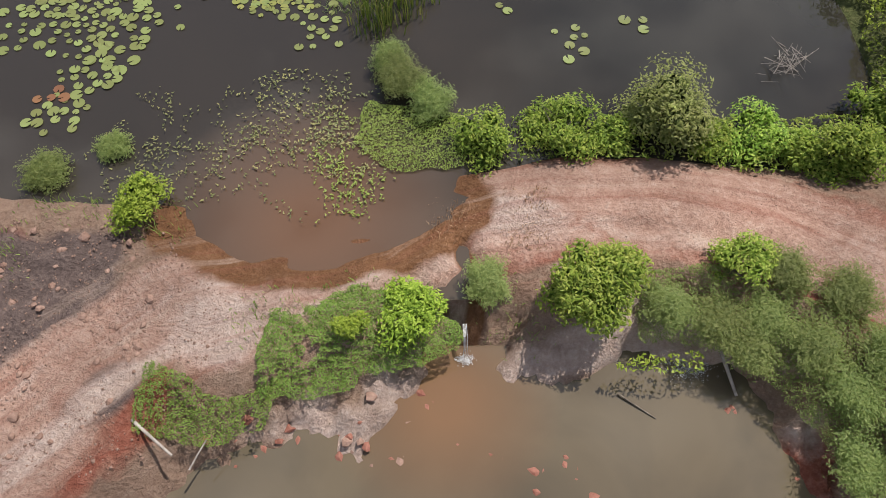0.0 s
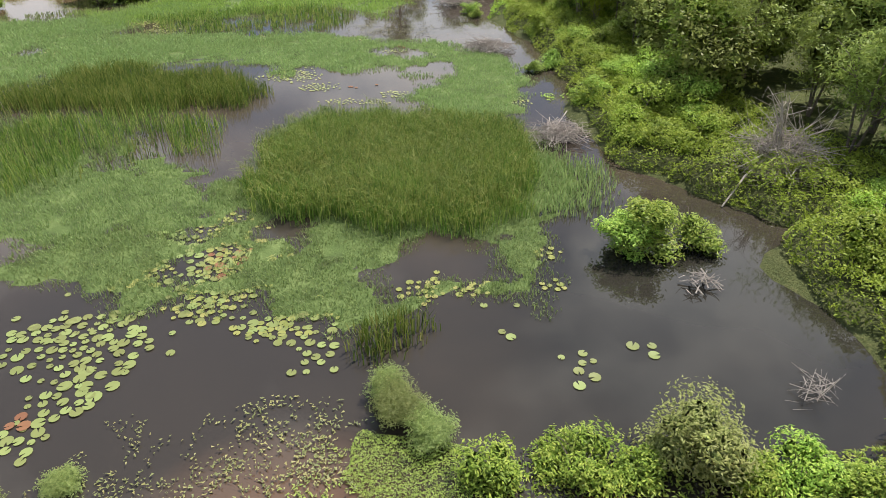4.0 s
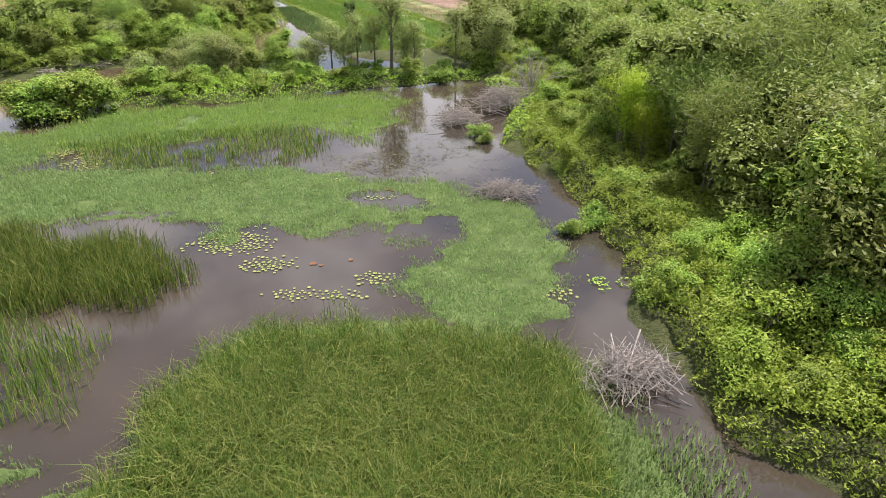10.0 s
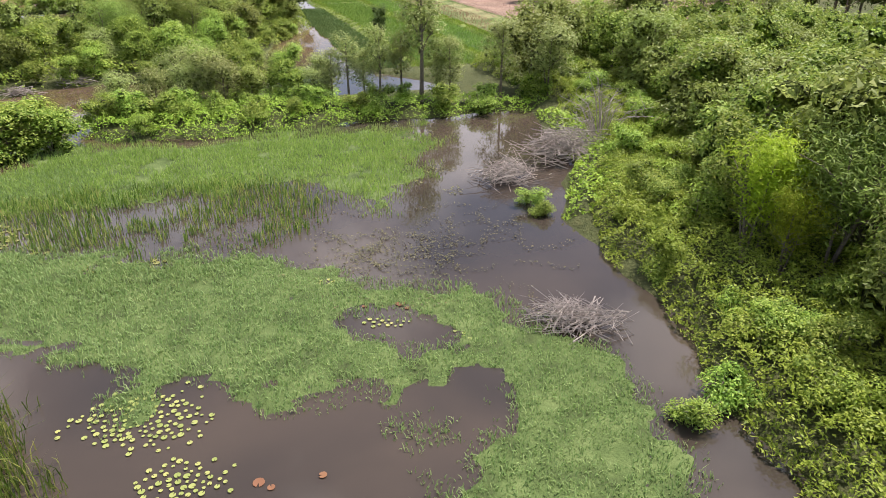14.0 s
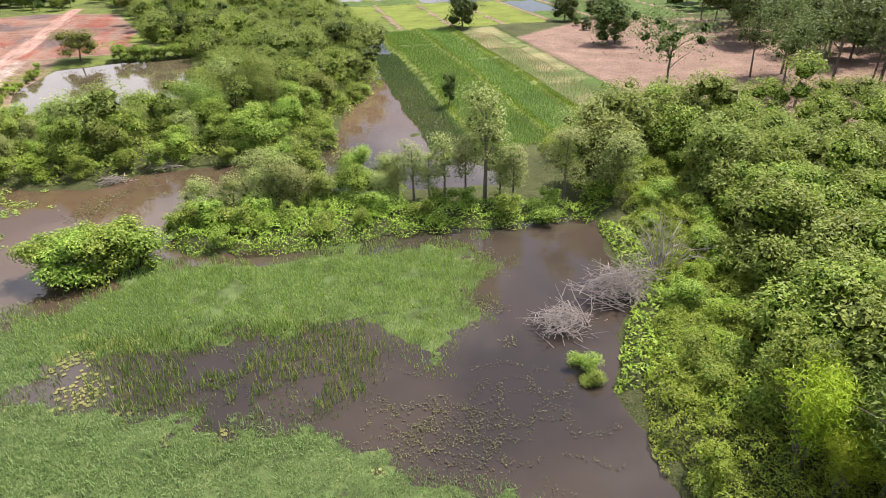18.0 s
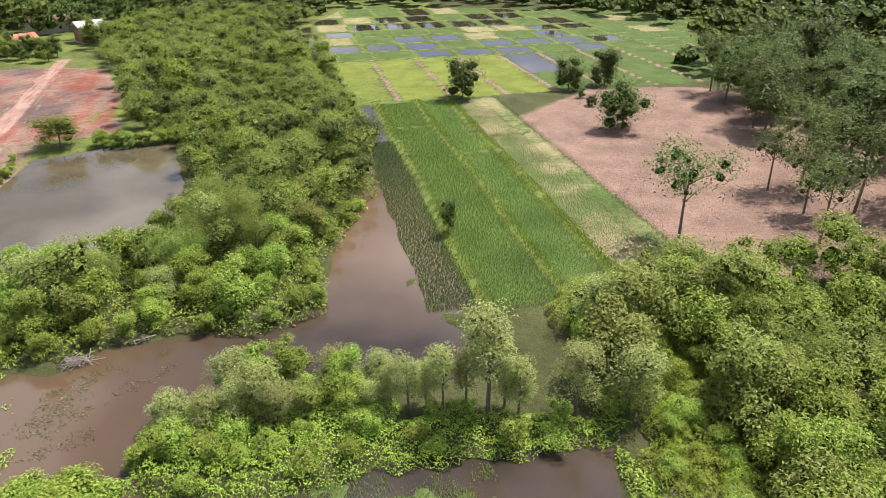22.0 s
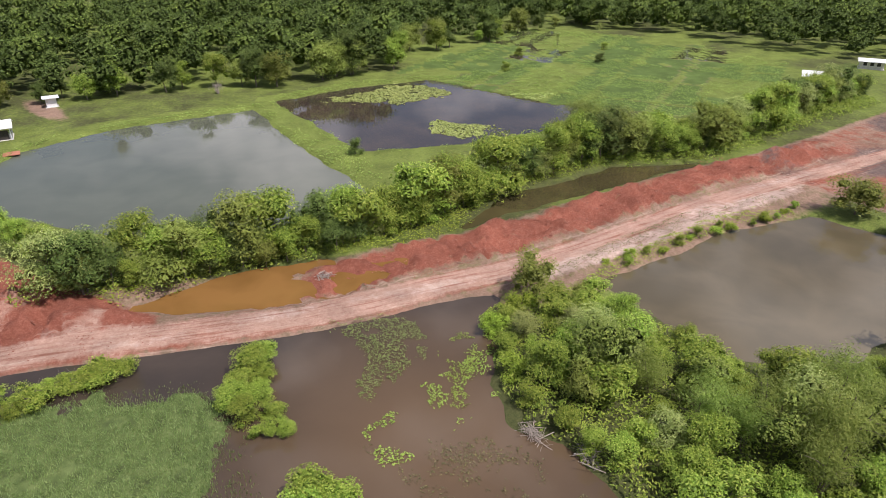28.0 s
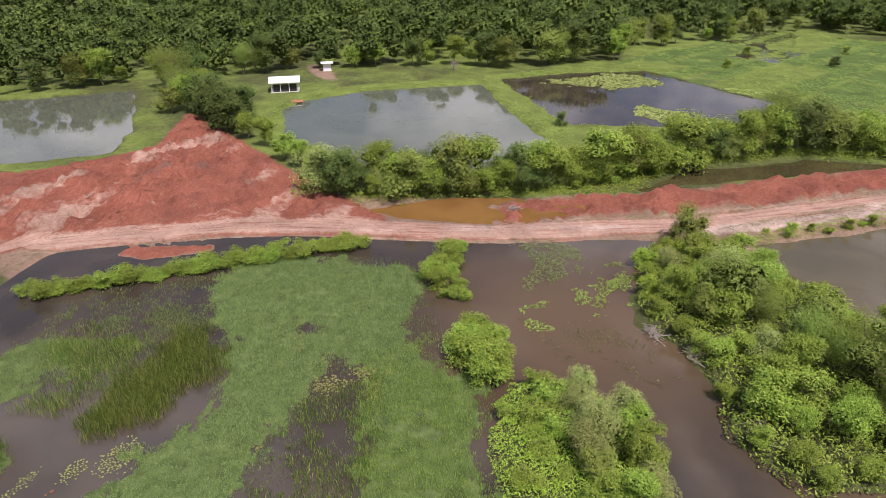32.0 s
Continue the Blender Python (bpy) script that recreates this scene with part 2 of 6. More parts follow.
def ground_material():
    m, n, l, b = mat_base("earth", 0.92, 0.2)
    edge = noise_node(n, l, 0.9, 6.0, 0.65, 0.3)
    fine = noise_node(n, l, 7.0, 6.0, 0.7)
    wide = noise_node(n, l, 0.16, 4.0, 0.6)

    both = n.new("ShaderNodeMath"); both.operation = "MULTIPLY_ADD"
    half = n.new("ShaderNodeMath"); half.operation = "MULTIPLY"
    both.inputs[1].default_value, half.inputs[1].default_value = 0.5, 0.5
    mid = noise_node(n, l, 1.9, 7.0, 0.72, 0.5)
    l.new(fine.outputs["Fac"], half.inputs[0]); l.new(mid.outputs["Fac"], both.inputs[0]); l.new(half.outputs[0], both.inputs[2])

    def colour(c1, c2, c3):
        r = ramp(n, [(0.32, c1), (0.5, c2), (0.68, c3)])
        l.new(both.outputs[0], r.inputs["Fac"])
        return r.outputs["Color"]

    def over(below, name, col, ragged=0.7):
        """Lays a soil over the one below, with a ragged edge."""
        s = n.new("ShaderNodeMath"); s.operation = "MULTIPLY_ADD"
        s.inputs[1].default_value = ragged
        l.new(edge.outputs["Fac"], s.inputs[0]); l.new(attr(n, name), s.inputs[2])
        mr = n.new("ShaderNodeMapRange")
        mr.inputs[1].default_value, mr.inputs[2].default_value = 0.5 + 0.5 * ragged - 0.13, 0.5 + 0.5 * ragged + 0.13
        l.new(s.outputs[0], mr.inputs[0])
        mx = n.new("ShaderNodeMixRGB")
        l.new(mr.outputs[0], mx.inputs[0]); l.new(below, mx.inputs[1]); l.new(col, mx.inputs[2])
        return mx.outputs["Color"]

    c = colour((0.045, 0.055, 0.02), (0.085, 0.098, 0.034), (0.15, 0.145, 0.06))
    c = over(c, "a_grass", colour((0.065, 0.105, 0.02), (0.155, 0.205, 0.044), (0.27, 0.29, 0.085)))
    c = over(c, "a_soil", colour((0.20, 0.122, 0.088), (0.295, 0.195, 0.142), (0.40, 0.29, 0.215)))
    c = over(c, "a_rice", colour((0.062, 0.10, 0.03), (0.095, 0.15, 0.036), (0.14, 0.19, 0.05)))
    c = over(c, "a_yellow", colour((0.14, 0.185, 0.03), (0.19, 0.235, 0.04), (0.25, 0.27, 0.065)))
    c = over(c, "a_straw", colour((0.19, 0.185, 0.075), (0.30, 0.275, 0.13), (0.42, 0.37, 0.20)))
    c = over(c, "a_red", colour((0.17, 0.050, 0.032), (0.28, 0.095, 0.062), (0.40, 0.18, 0.125)))
    c = over(c, "a_dark", colour((0.09, 0.065, 0.058), (0.15, 0.108, 0.095), (0.25, 0.185, 0.16)))
    c = over(c, "a_road", colour((0.30, 0.168, 0.125), (0.445, 0.28, 0.215), (0.56, 0.405, 0.33)))
    c = over(c, "a_pale", colour((0.39, 0.275, 0.225), (0.54, 0.405, 0.34), (0.66, 0.54, 0.475)))
    c = over(c, "a_wet", colour((0.13, 0.062, 0.032), (0.20, 0.095, 0.045), (0.28, 0.15, 0.085)))
    way = n.new("ShaderNodeCombineXYZ")
    for name, k, f in (("r_u", 0, 0.1), ("r_v", 1, 1.6)):
        mul = n.new("ShaderNodeMath"); mul.operation = "MULTIPLY"; mul.inputs[1].default_value = f
        l.new(attr(n, name), mul.inputs[0]); l.new(mul.outputs[0], way.inputs[k])
    lane = noise_node(n, l, 1.0, 5.0, 0.62, 0.25, way.outputs[0])
    for lo, hi, col in ((0.52, 0.66, colour((0.17, 0.055, 0.036), (0.27, 0.10, 0.066), (0.37, 0.17, 0.12))), (0.44, 0.32, colour((0.40, 0.27, 0.21), (0.52, 0.38, 0.30), (0.62, 0.50, 0.42)))):
        mr = n.new("ShaderNodeMapRange")
        mr.inputs[1].default_value, mr.inputs[2].default_value = lo, hi
        mr.inputs[4].default_value = 0.75
        l.new(lane.outputs["Fac"], mr.inputs[0])
        on_road = n.new("ShaderNodeMath"); on_road.operation = "MULTIPLY"
        l.new(mr.outputs[0], on_road.inputs[0]); l.new(attr(n, "a_lane"), on_road.inputs[1])
        mx = n.new("ShaderNodeMixRGB")
        l.new(on_road.outputs[0], mx.inputs[0]); l.new(c, mx.inputs[1]); l.new(col, mx.inputs[2])
        c = mx.outputs["Color"]
    tone = n.new("ShaderNodeMapRange")
    tone.inputs[1].default_value, tone.inputs[2].default_value = 0.3, 0.7
    tone.inputs[3].default_value, tone.inputs[4].default_value = 0.72, 1.22
    l.new(wide.outputs["Fac"], tone.inputs[0])
    hs = n.new("ShaderNodeHueSaturation")
    l.new(tone.outputs[0], hs.inputs["Value"]); l.new(c, hs.inputs["Color"])
    l.new(hs.outputs["Color"], b.inputs["Base Color"])
    add_bump(n, l, b, both.outputs[0], 1.0, 0.3)
    return m


EARTH = ground_material()

# ---- the plan: outlines of water, land and soils, in metres ----
MARSH = [(-8.6, -1.2), (-6.2, -2.9), (-3.1, -2.9), (-1.0, -2.0), (0.2, -1.3), (0.3, 0.8), (4, 1.5), (7, 1.5), (10.5, 1.0), (14, 0.5), (15, 4), (15.3, 7.7),
         (15, 10), (13.9, 12.7), (16.4, 15.9), (13.8, 19.2), (11.5, 21.9), (9.8, 23.2), (9.2, 26.8), (8.4, 30.4), (9.8, 36), (8.4, 41), (8.2, 46), (6.6, 52), (4.4, 56.8),
         (5.2, 62), (7, 66), (4.8, 74.6), (4.2, 80.5), (-4.2, 77.6), (-12.8, 75), (-22, 70.2), (-30, 68.6), (-33, 74), (-27, 83), (-15, 84), (-5, 87),
         (-4, 90), (-15, 97.5), (-18, 103.4), (-26.5, 129), (-28, 143), (-35, 149.5), (-29, 113)]
MARSH_WEST = [(-29, 113), (-25.3, 96), (-28.8, 90.5), (-37.5, 88.6), (-44.2, 84.9), (-46.6, 80.8), (-52.5, 79.6), (-62, 80.5), (-69.5, 82), (-69.8, 78), (-66.5, 70), (-63.2, 60), (-61, 50), (-60, 45), (-57.5, 28.5),
              (-50, 14), (-43, 0), (-30, 1.0), (-20, 0), (-14, -0.5), (-11, -1.0)]
POND_B = [(-72.5, 95.6), (-77, 104.4), (-87, 119), (-91.5, 134.6), (-84, 142), (-72, 147), (-57.5, 123.7), (-53, 115), (-55.1, 105.7), (-64.2, 99.6)]
DITCH = [(-66.5, 42.8), (-68, 37), (-75.9, 46), (-80.2, 58.3), (-81.5, 68), (-79, 73), (-72, 67), (-68.3, 59.9)]
DITCH_FAR = [(-88, 78), (-101.6, 86), (-109, 100), (-116, 109), (-117, 128), (-113.5, 119), (-103.5, 103.5), (-93.5, 85)]
FISH_A = [(-121, -9), (-129, -9), (-146, 3.5), (-162, 31.5), (-134, 46), (-103, 65.5), (-94, 58.5), (-86, 34), (-98, 5)]
FISH_B = [(-170, 35), (-184, 53), (-203, 93), (-188, 108), (-172, 122), (-141, 101), (-132, 82), (-127.5, 61)]
POND_C = [(-107, -86), (-128, -60), (-95, -33), (-80.5, -25), (-68, -41), (-80, -75)]
POOL = [(-7, -10), (-5.9, -8.9), (-3.5, -8.1), (-2.1, -8.4), (-0.7, -7.2), (0.2, -6.0), (0.35, -4.9), (1.0, -4.9), (1.4, -6.2), (4.2, -6.1), (6.2, -5.6), (7.9, -6.1), (8.7, -7.5), (9.2, -9), (9.5, -22), (-9, -22)]
STRIP = [(-31, 69.5), (-22, 70.2), (-12.8, 75), (-4, 77.6), (4, 80.3), (9, 84), (-4, 86.5), (-15, 83.7), (-26, 83), (-33, 75)]
ROAD = [(30, -19), (22, -11), (17, -6), (13.5, -3.4), (10, -1.4), (7, -0.6), (3.5, -0.6), (0.5, -1.0), (-1.5, -2.6), (-4.5, -3.4), (-7.4, -4.2), (-9.6, -6.0), (-12, -8.6), (-16, -12), (-28, -13), (-44, -5)]
ROAD_W = [(-44, -3), (-49, 5), (-57, 20), (-60.7, 31), (-62.5, 40), (-64.5, 49), (-66.7, 58), (-70, 67), (-73.5, 75), (-76, 82), (-80, 90), (-86, 100), (-93, 111.5), (-100.7, 124.6), (-108, 139), (-116, 155), (-135, 190), (-148, 214)]
RED = [(-112, -30), (-88, 6), (-74, 26), (-66, 42), (-60, 43), (-55, 20), (-43, -4), (-40, -14), (-62, -35), (-73, -25), (-85, -18)]
REDFIELD = [(-101, 141), (-85.6, 150), (-101.4, 176), (-127, 206), (-149, 204), (-158, 196), (-132, 157), (-116, 131)]
BROWN = [(-9, 172), (7, 201), (32, 204), (55, 190), (62, 118), (36, 112), (15, 106), (9.5, 105), (0, 148)]


ISLET = [(-43.6, 9.5), (-46.2, 10.5), (-48.6, 17), (-50, 21.5), (-48.2, 22.5), (-45.6, 18), (-43, 14)]
WFIELD = [(-165, 105), (-205, 65), (-296, 120), (-262, 171), (-214, 194), (-175, 172), (-150, 135)]


def seg_dist(X, Y, line, closed):
    d = np.full(X.shape, 1e9)
    pts = list(line) + ([line[0]] if closed else [])
    for (ax, ay), (bx, by) in zip(pts, pts[1:]):
        vx, vy = bx - ax, by - ay
        s = np.clip(((X - ax) * vx + (Y - ay) * vy) / (vx * vx + vy * vy + 1e-9), 0, 1)
        d = np.minimum(d, np.hypot(X - ax - s * vx, Y - ay - s * vy))
    return d


def along(X, Y, line):
    """Way along a line and the offset from it, to the left positive."""
    best, U, V, run = np.full(X.shape, 1e9), np.zeros(X.shape), np.zeros(X.shape), 0.0
    for (ax, ay), (bx, by) in zip(line, line[1:]):
        vx, vy = bx - ax, by - ay
        n = math.hypot(vx, vy)
        s = np.clip(((X - ax) * vx + (Y - ay) * vy) / (n * n), 0, 1)
        d = np.hypot(X - ax - s * vx, Y - ay - s * vy)
        near = d < best
        best = np.where(near, d, best)
        U = np.where(near, run + s * n, U)
        V = np.where(near, d * np.where(vx * (Y - ay) - vy * (X - ax) > 0, 1, -1), V)
        run += n
    return U, V


def inside(X, Y, poly):
    r = np.zeros(X.shape, bool)
    for (ax, ay), (bx, by) in zip(poly, poly[1:] + poly[:1]):
        if ay != by:
            r ^= ((ay > Y) != (by > Y)) & (X < (bx - ax) * (Y - ay) / (by - ay) + ax)
    return r


def sdf(X, Y, poly):
    """Distance to an outline: negative inside."""
    return seg_dist(X, Y, poly, True) * np.where(inside(X, Y, poly), -1, 1)


def step(x, a, b):
    s = np.clip((x - a) / (b - a), 0, 1)
    return s * s * (3 - 2 * s)


def lattice(X, Y, scale, seed):
    """Smooth value noise in 0 to 1."""
    g = np.random.RandomState(seed).rand(256, 256)
    u, v = X * scale, Y * scale
    i, j = np.floor(u).astype(int), np.floor(v).astype(int)
    a, b = u - i, v - j
    a, b = a * a * (3 - 2 * a), b * b * (3 - 2 * b)
    i, j, k, q = i % 256, j % 256, (i + 1) % 256, (j + 1) % 256
    return (g[i, j] * (1 - a) + g[k, j] * a) * (1 - b) + (g[i, q] * (1 - a) + g[k, q] * a) * b


def fbm(X, Y, scale, seed, octaves=4):
    return sum(lattice(X + 13.7 * k, Y - 7.1 * k, scale * 2 ** k, seed + k) * 0.5 ** k for k in range(octaves)) / (2 - 0.5 ** (octaves - 1))


MARSH_ALL = MARSH + MARSH_WEST
MARSH_ALL.remove((-29, 113))
WATERS = [MARSH_ALL, POND_B, DITCH, DITCH_FAR, FISH_A, FISH_B, POND_C]
# rice fields: bunds run from the marsh to the far paddies
BUND_DIR = Vector((-31.0, 74.0)).normalized()


def paddy_uv(X, Y):
    """Along and across the rice strips, from the corner beside the tall trees."""
    ax, ay = -5.0, 98.0
    u = (X - ax) * BUND_DIR.x + (Y - ay) * BUND_DIR.y
    v = (X - ax) * BUND_DIR.y - (Y - ay) * BUND_DIR.x
    return u, v


def land(X, Y):
    """Height of the earth and the spread of each soil."""
    ragged = (fbm(X, Y, 0.22, 11) - 0.5) * 2.2
    near = np.exp(-((X / 14) ** 2 + (Y / 10) ** 2))
    ragged = ragged * (1 - 0.75 * near)
    wat = np.full(X.shape, 1e9)
    for p in WATERS:
        wat = np.minimum(wat, sdf(X, Y, p))
    wat = wat + ragged
    h = -0.7 + 1.15 * step(wat, -2.2, 1.6)
    h += (fbm(X, Y, 0.1, 21) - 0.5) * 0.5 * step(wat, 0, 5)
    road = np.minimum(seg_dist(X, Y, ROAD, False), 99)
    ru, rv = along(X, Y, ROAD_W)
    road_w = np.abs(rv)
    streak = fbm(ru * 0.09, rv * 0.75 + 0.6 * fbm(X, Y, 0.2, 33), 1.0, 35)
    nu, nv = along(X, Y, ROAD)
    rut = fbm(nu * 0.12, nv * 1.15 + 0.5 * fbm(X, Y, 0.4, 37), 1.0, 39)
    left = step(rv, 0.8, 3.2) * step(12.5 - rv, 0, 3.0) * step(Y, 50, 62) * step(165 - Y, 0, 20)
    right = step(-rv, 2.2, 3.4) * step(8 + rv, 0, 2.0) * step(Y, 84, 90) * step(150 - Y, 0, 20)
    red = sdf(X, Y, RED)
    redf = sdf(X, Y, REDFIELD)
    lump = fbm(X, Y, 0.45, 31, 5)
    tiny = fbm(X, Y, 1.6, 41, 4)
    spoil = np.maximum.reduce([step(-red, -1, 4), left, 0.6 * right])
    h += spoil * (0.35 + 3.0 * (lump - 0.35) + 2.4 * (tiny - 0.5)) + left * 0.16 * np.sin(ru * 2.4 + 5 * lump)
    lane_ = np.abs(rv + 1.4)
    h = np.where(lane_ < 4.2, h * step(lane_, 1.6, 4.2) + 0.55 * (1 - step(lane_, 1.6, 4.2)), h)
    # first embankment: track, ford, cut and the steep drop to the pool
    pool = sdf(X, Y, POOL) + (fbm(X, Y, 0.7, 51) - 0.5) * 0.9
    south = step(Y, -22, -8) * step(18 - np.abs(X), 0, 3)
    bank = 0.55 + 0.4 * (lump - 0.5) + (0.55 * (tiny - 0.5) + 0.22 * (fbm(X, Y, 2.6, 46, 2) - 0.5)) * step(road, 1.2, 3.0)
    cliff = step(X, 0.6, 1.8) * step(7.0 - X, 0, 2)
    drop = step(pool, -0.3, 3.3 - 0.4 * cliff)
    low = -1.5 + 0.5 * lump
    crag = fbm(X, Y, 2.2, 43, 4) - 0.5
    near_s = (Y < 0.5) & (np.abs(X) < 40) & (pool < 60)
    hb = low + (bank - low) * np.clip(drop + 0.7 * crag * 4 * drop * (1 - drop), 0, 1)
    ford = sdf(X, Y, [(-8.8, 0.5), (-8.3, -1.6), (-6.0, -2.8), (-3.1, -2.9), (-0.8, -1.9), (0.9, -1.1), (0.4, 0.6)]) + (fbm(X, Y, 0.8, 61) - 0.5) * 1.0
    cut = np.exp(-((X - 0.72 - 0.25 * np.sin(Y * 1.3)) / 0.34) ** 2) * step(Y, -6.2, -5.0) * step(-Y, 1.2, 2.2)
    blend = step(-Y, -0.6, 0.6) * step(45 - np.abs(X), 0, 8) * np.where(wat < 0, step(wat, -2.5, 0.5), 1)
    h = h * (1 - blend) + np.maximum(hb, h * 0 - 1.7) * blend
    h = np.where(ford < 2.0, np.minimum(h, -0.10 + 0.17 * fbm(X, Y * 1.8, 0.55, 63) * step(-Y, -0.4, 1.6) + 0.85 * step(ford, -0.9, 2.2)), h)
    h = h * (1 - cut) + (-0.12 - 1.2 * step(-Y, 4.2, 5.0)) * cut
    # ruts of the track
    trk = step(3.0 - road, 0, 1.2) * step(40 - np.abs(X), 0, 5)
    h -= trk * 0.13 * (np.exp(-((road - 0.85) / 0.22) ** 2) + 0.4 * np.exp(-((road - 1.5) / 0.15) ** 2))
    h += trk * 0.05 * (tiny - 0.5)
    # low red islet between the track and the bush row
    islet = sdf(X, Y, ISLET) + (fbm(X, Y, 0.6, 65) - 0.5) * 1.6
    h = np.where(islet < 1.6, np.maximum(h, -0.5 + 0.85 * step(-islet, -1.4, 0.8) + 0.5 * (tiny - 0.5) * step(-islet, -0.6, 1)), h)
    # dykes, fields
    u, v = paddy_uv(X, Y)
    wig = (fbm(X, Y, 0.15, 91) - 0.5) * 2
    rice = (u > 1.0 + wig) & (u < 89) & (v > -9.5 + wig) & (v < 25) & (Y > 92)
    flat = np.where(v < -2.2, -0.05, 0.12)
    bund = np.zeros_like(h)
    for c in (-2.2, 7.0, 14.3):
        bund = np.maximum(bund, np.exp(-((v - c + 0.4 * np.sin(u * 0.11)) / 0.7) ** 2))
    for c, lo, hi in ((69, -2, 7), (51, 7, 14), (60, 14, 24), (89, -9, 25)):
        bund = np.maximum(bund, np.exp(-((u - c) / 0.5) ** 2) * (v > lo) * (v < hi))
    h = np.where(rice, flat + 0.3 * bund, h)
    far_p = (u >= 89) & (Y < 350) & (X > -100) & (X < 50 + 0.1 * (Y - 200))
    rows_ = np.array([89.0, 139.0, 152.0, 166.0, 181.0, 195.0, 213.0, 232.0, 256.0, 280.0, 310.0])
    ui = np.clip(np.searchsorted(rows_, u + 0.03 * (v - 10)), 1, len(rows_) - 1)
    uu = u + 0.03 * (v - 10)
    cv = (v + 9.5) / 12.7 + 0.12 * np.sin(ui * 2.1) * (ui > 1)
    fu = np.minimum(np.abs(uu - rows_[ui - 1]), np.abs(uu - rows_[ui]))
    fv = np.abs(cv - np.round(cv)) * 12.7
    fb = np.maximum(np.exp(-(fu / 0.75) ** 2), np.exp(-(fv / 0.75) ** 2))
    cell = (ui * 7 + np.floor(cv) * 13).astype(int)
    kind = np.random.RandomState(5).rand(512)[cell % 512]
    flooded = far_p & (((kind < 0.62) & (ui > 1) & (ui < 9) & (cv < 8)) | ((ui == 1) & (cv > 4) & (cv < 5.2) & (uu > 112)))
    h = np.where(far_p, np.where(flooded, -0.035, 0.12) + 0.36 * fb, h)
    wf = sdf(X, Y, WFIELD)
    wu, wv = (X * 0.5 + Y * 0.866) / 17.0, (X * 0.866 - Y * 0.5) / 26.0
    eu, ev = np.abs(wu - np.round(wu)) * 17, np.abs(wv - np.round(wv)) * 26
    wb = np.maximum(np.exp(-(eu / 0.7) ** 2), np.exp(-(ev / 0.7) ** 2)) * (wf < 0)
    wk = np.random.RandomState(15).rand(512)[(np.round(wu) * 11 + np.round(wv) * 17).astype(int) % 512]
    h = np.where(wf < 0, np.where(wk < 0.12, -0.05, 0.2) + 0.3 * wb, h)
    out = np.hypot(X + 60, Y - 90)
    h += 3.0 * step(out, 500, 1600) * fbm(X, Y, 0.004, 71)
    a = {}
    on = lambda d, w=1.2: step(-d, -w, w)  # noqa: E731
    dry = step(wat, -1.0, 0.6)
    a["a_grass"] = np.maximum.reduce([bund * rice, fb * far_p, on(seg_dist(X, Y, FISH_A, True) - 7, 3) * dry, on(seg_dist(X, Y, FISH_B, True) - 5) * dry,
                                      on(wf, 3) * (0.35 + 0.9 * np.maximum(wb, fbm(X, Y, 0.05, 85))),
                                      (X < -64) * dry * (0.15 + 0.8 * fbm(X, Y, 0.08, 86))])
    a["a_rice"] = ((wf < 0) & (wk > 0.4) & (wb < 0.4)) * 0.75 + (rice & (bund < 0.3)) * 1.0 + (far_p & (fb < 0.4)) * 0.9
    a["a_yellow"] = (far_p & (ui == 1) & (fb < 0.35) & (v < 41)) * (0.35 + 0.55 * fbm(X, Y, 0.05, 87) + 0.3 * (cv > 1))
    a["a_straw"] = np.maximum((rice & (v > 7) & (bund < 0.3)) * (0.02 + 0.95 * fbm(X, Y, 0.13, 81)) * step(v, 8, 15), (far_p & (kind > 0.86) & (ui > 3) & (fb < 0.3)) * 0.8)
    a["a_soil"] = np.maximum.reduce([on(sdf(X, Y, BROWN), 4), on(redf, 2) * 1.0, step(15 - road_w, 0, 5) * step(150 - Y, 0, 12) * 0.62, (Y < 1.5) * step(28 - np.abs(X), 0, 6) * step(Y, -26, -18) * 0.9, ((wf < 0) & (wk > 0.86) & (wb < 0.3)) * 0.8, (far_p & (ui == 1) & (fv < 0.8) & (v > 0)) * 0.8, (far_p & (cv > 6) & (ui > 1) & (kind > 0.5) & (fb < 0.3)) * 0.75])
    spo = np.maximum.reduce([step(-red, -2.0, 1.5) * (0.72 + 0.5 * (lump - 0.35)), left * (0.62 + 0.6 * (streak - 0.3)), (0.95 - np.abs(rv + 3.3) / 1.6) * (Y < 92) * (Y > -4), on(redf, 2) * (0.14 + 0.7 * streak)])
    a["a_red"] = np.maximum(spo, on(road - 2.6, 0.8) * (np.abs(X) < 45) * (0.25 + 1.3 * (rut - 0.3)), 0.40 * on(road - 5.5, 2) * step(Y + X * 0.25, -14, -9) * (Y < 1.5) * (np.abs(X) < 40))
    a["a_dark"] = np.maximum(on(sdf(X, Y, [(-30, -14), (-30, -2), (-13, -1.5), (-9.6, -1.6), (-9.3, -3.6), (-10.6, -5.2), (-12.6, -7.6), (-16, -10), (-30, -11)]), 1.0) * 0.9, step(0.3 - pool, 0, 0.9) * 0.4 * (1 - cliff))
    a["a_road"] = np.maximum(on(road - 1.9, 1.0) * (np.abs(X) < 45) * (1.25 - 1.1 * (rut - 0.2)), on(lane_ - 2.5 + 0.6 * step(Y, 140, 165), 1.3) * (1.1 - 0.9 * (streak - 0.25)))
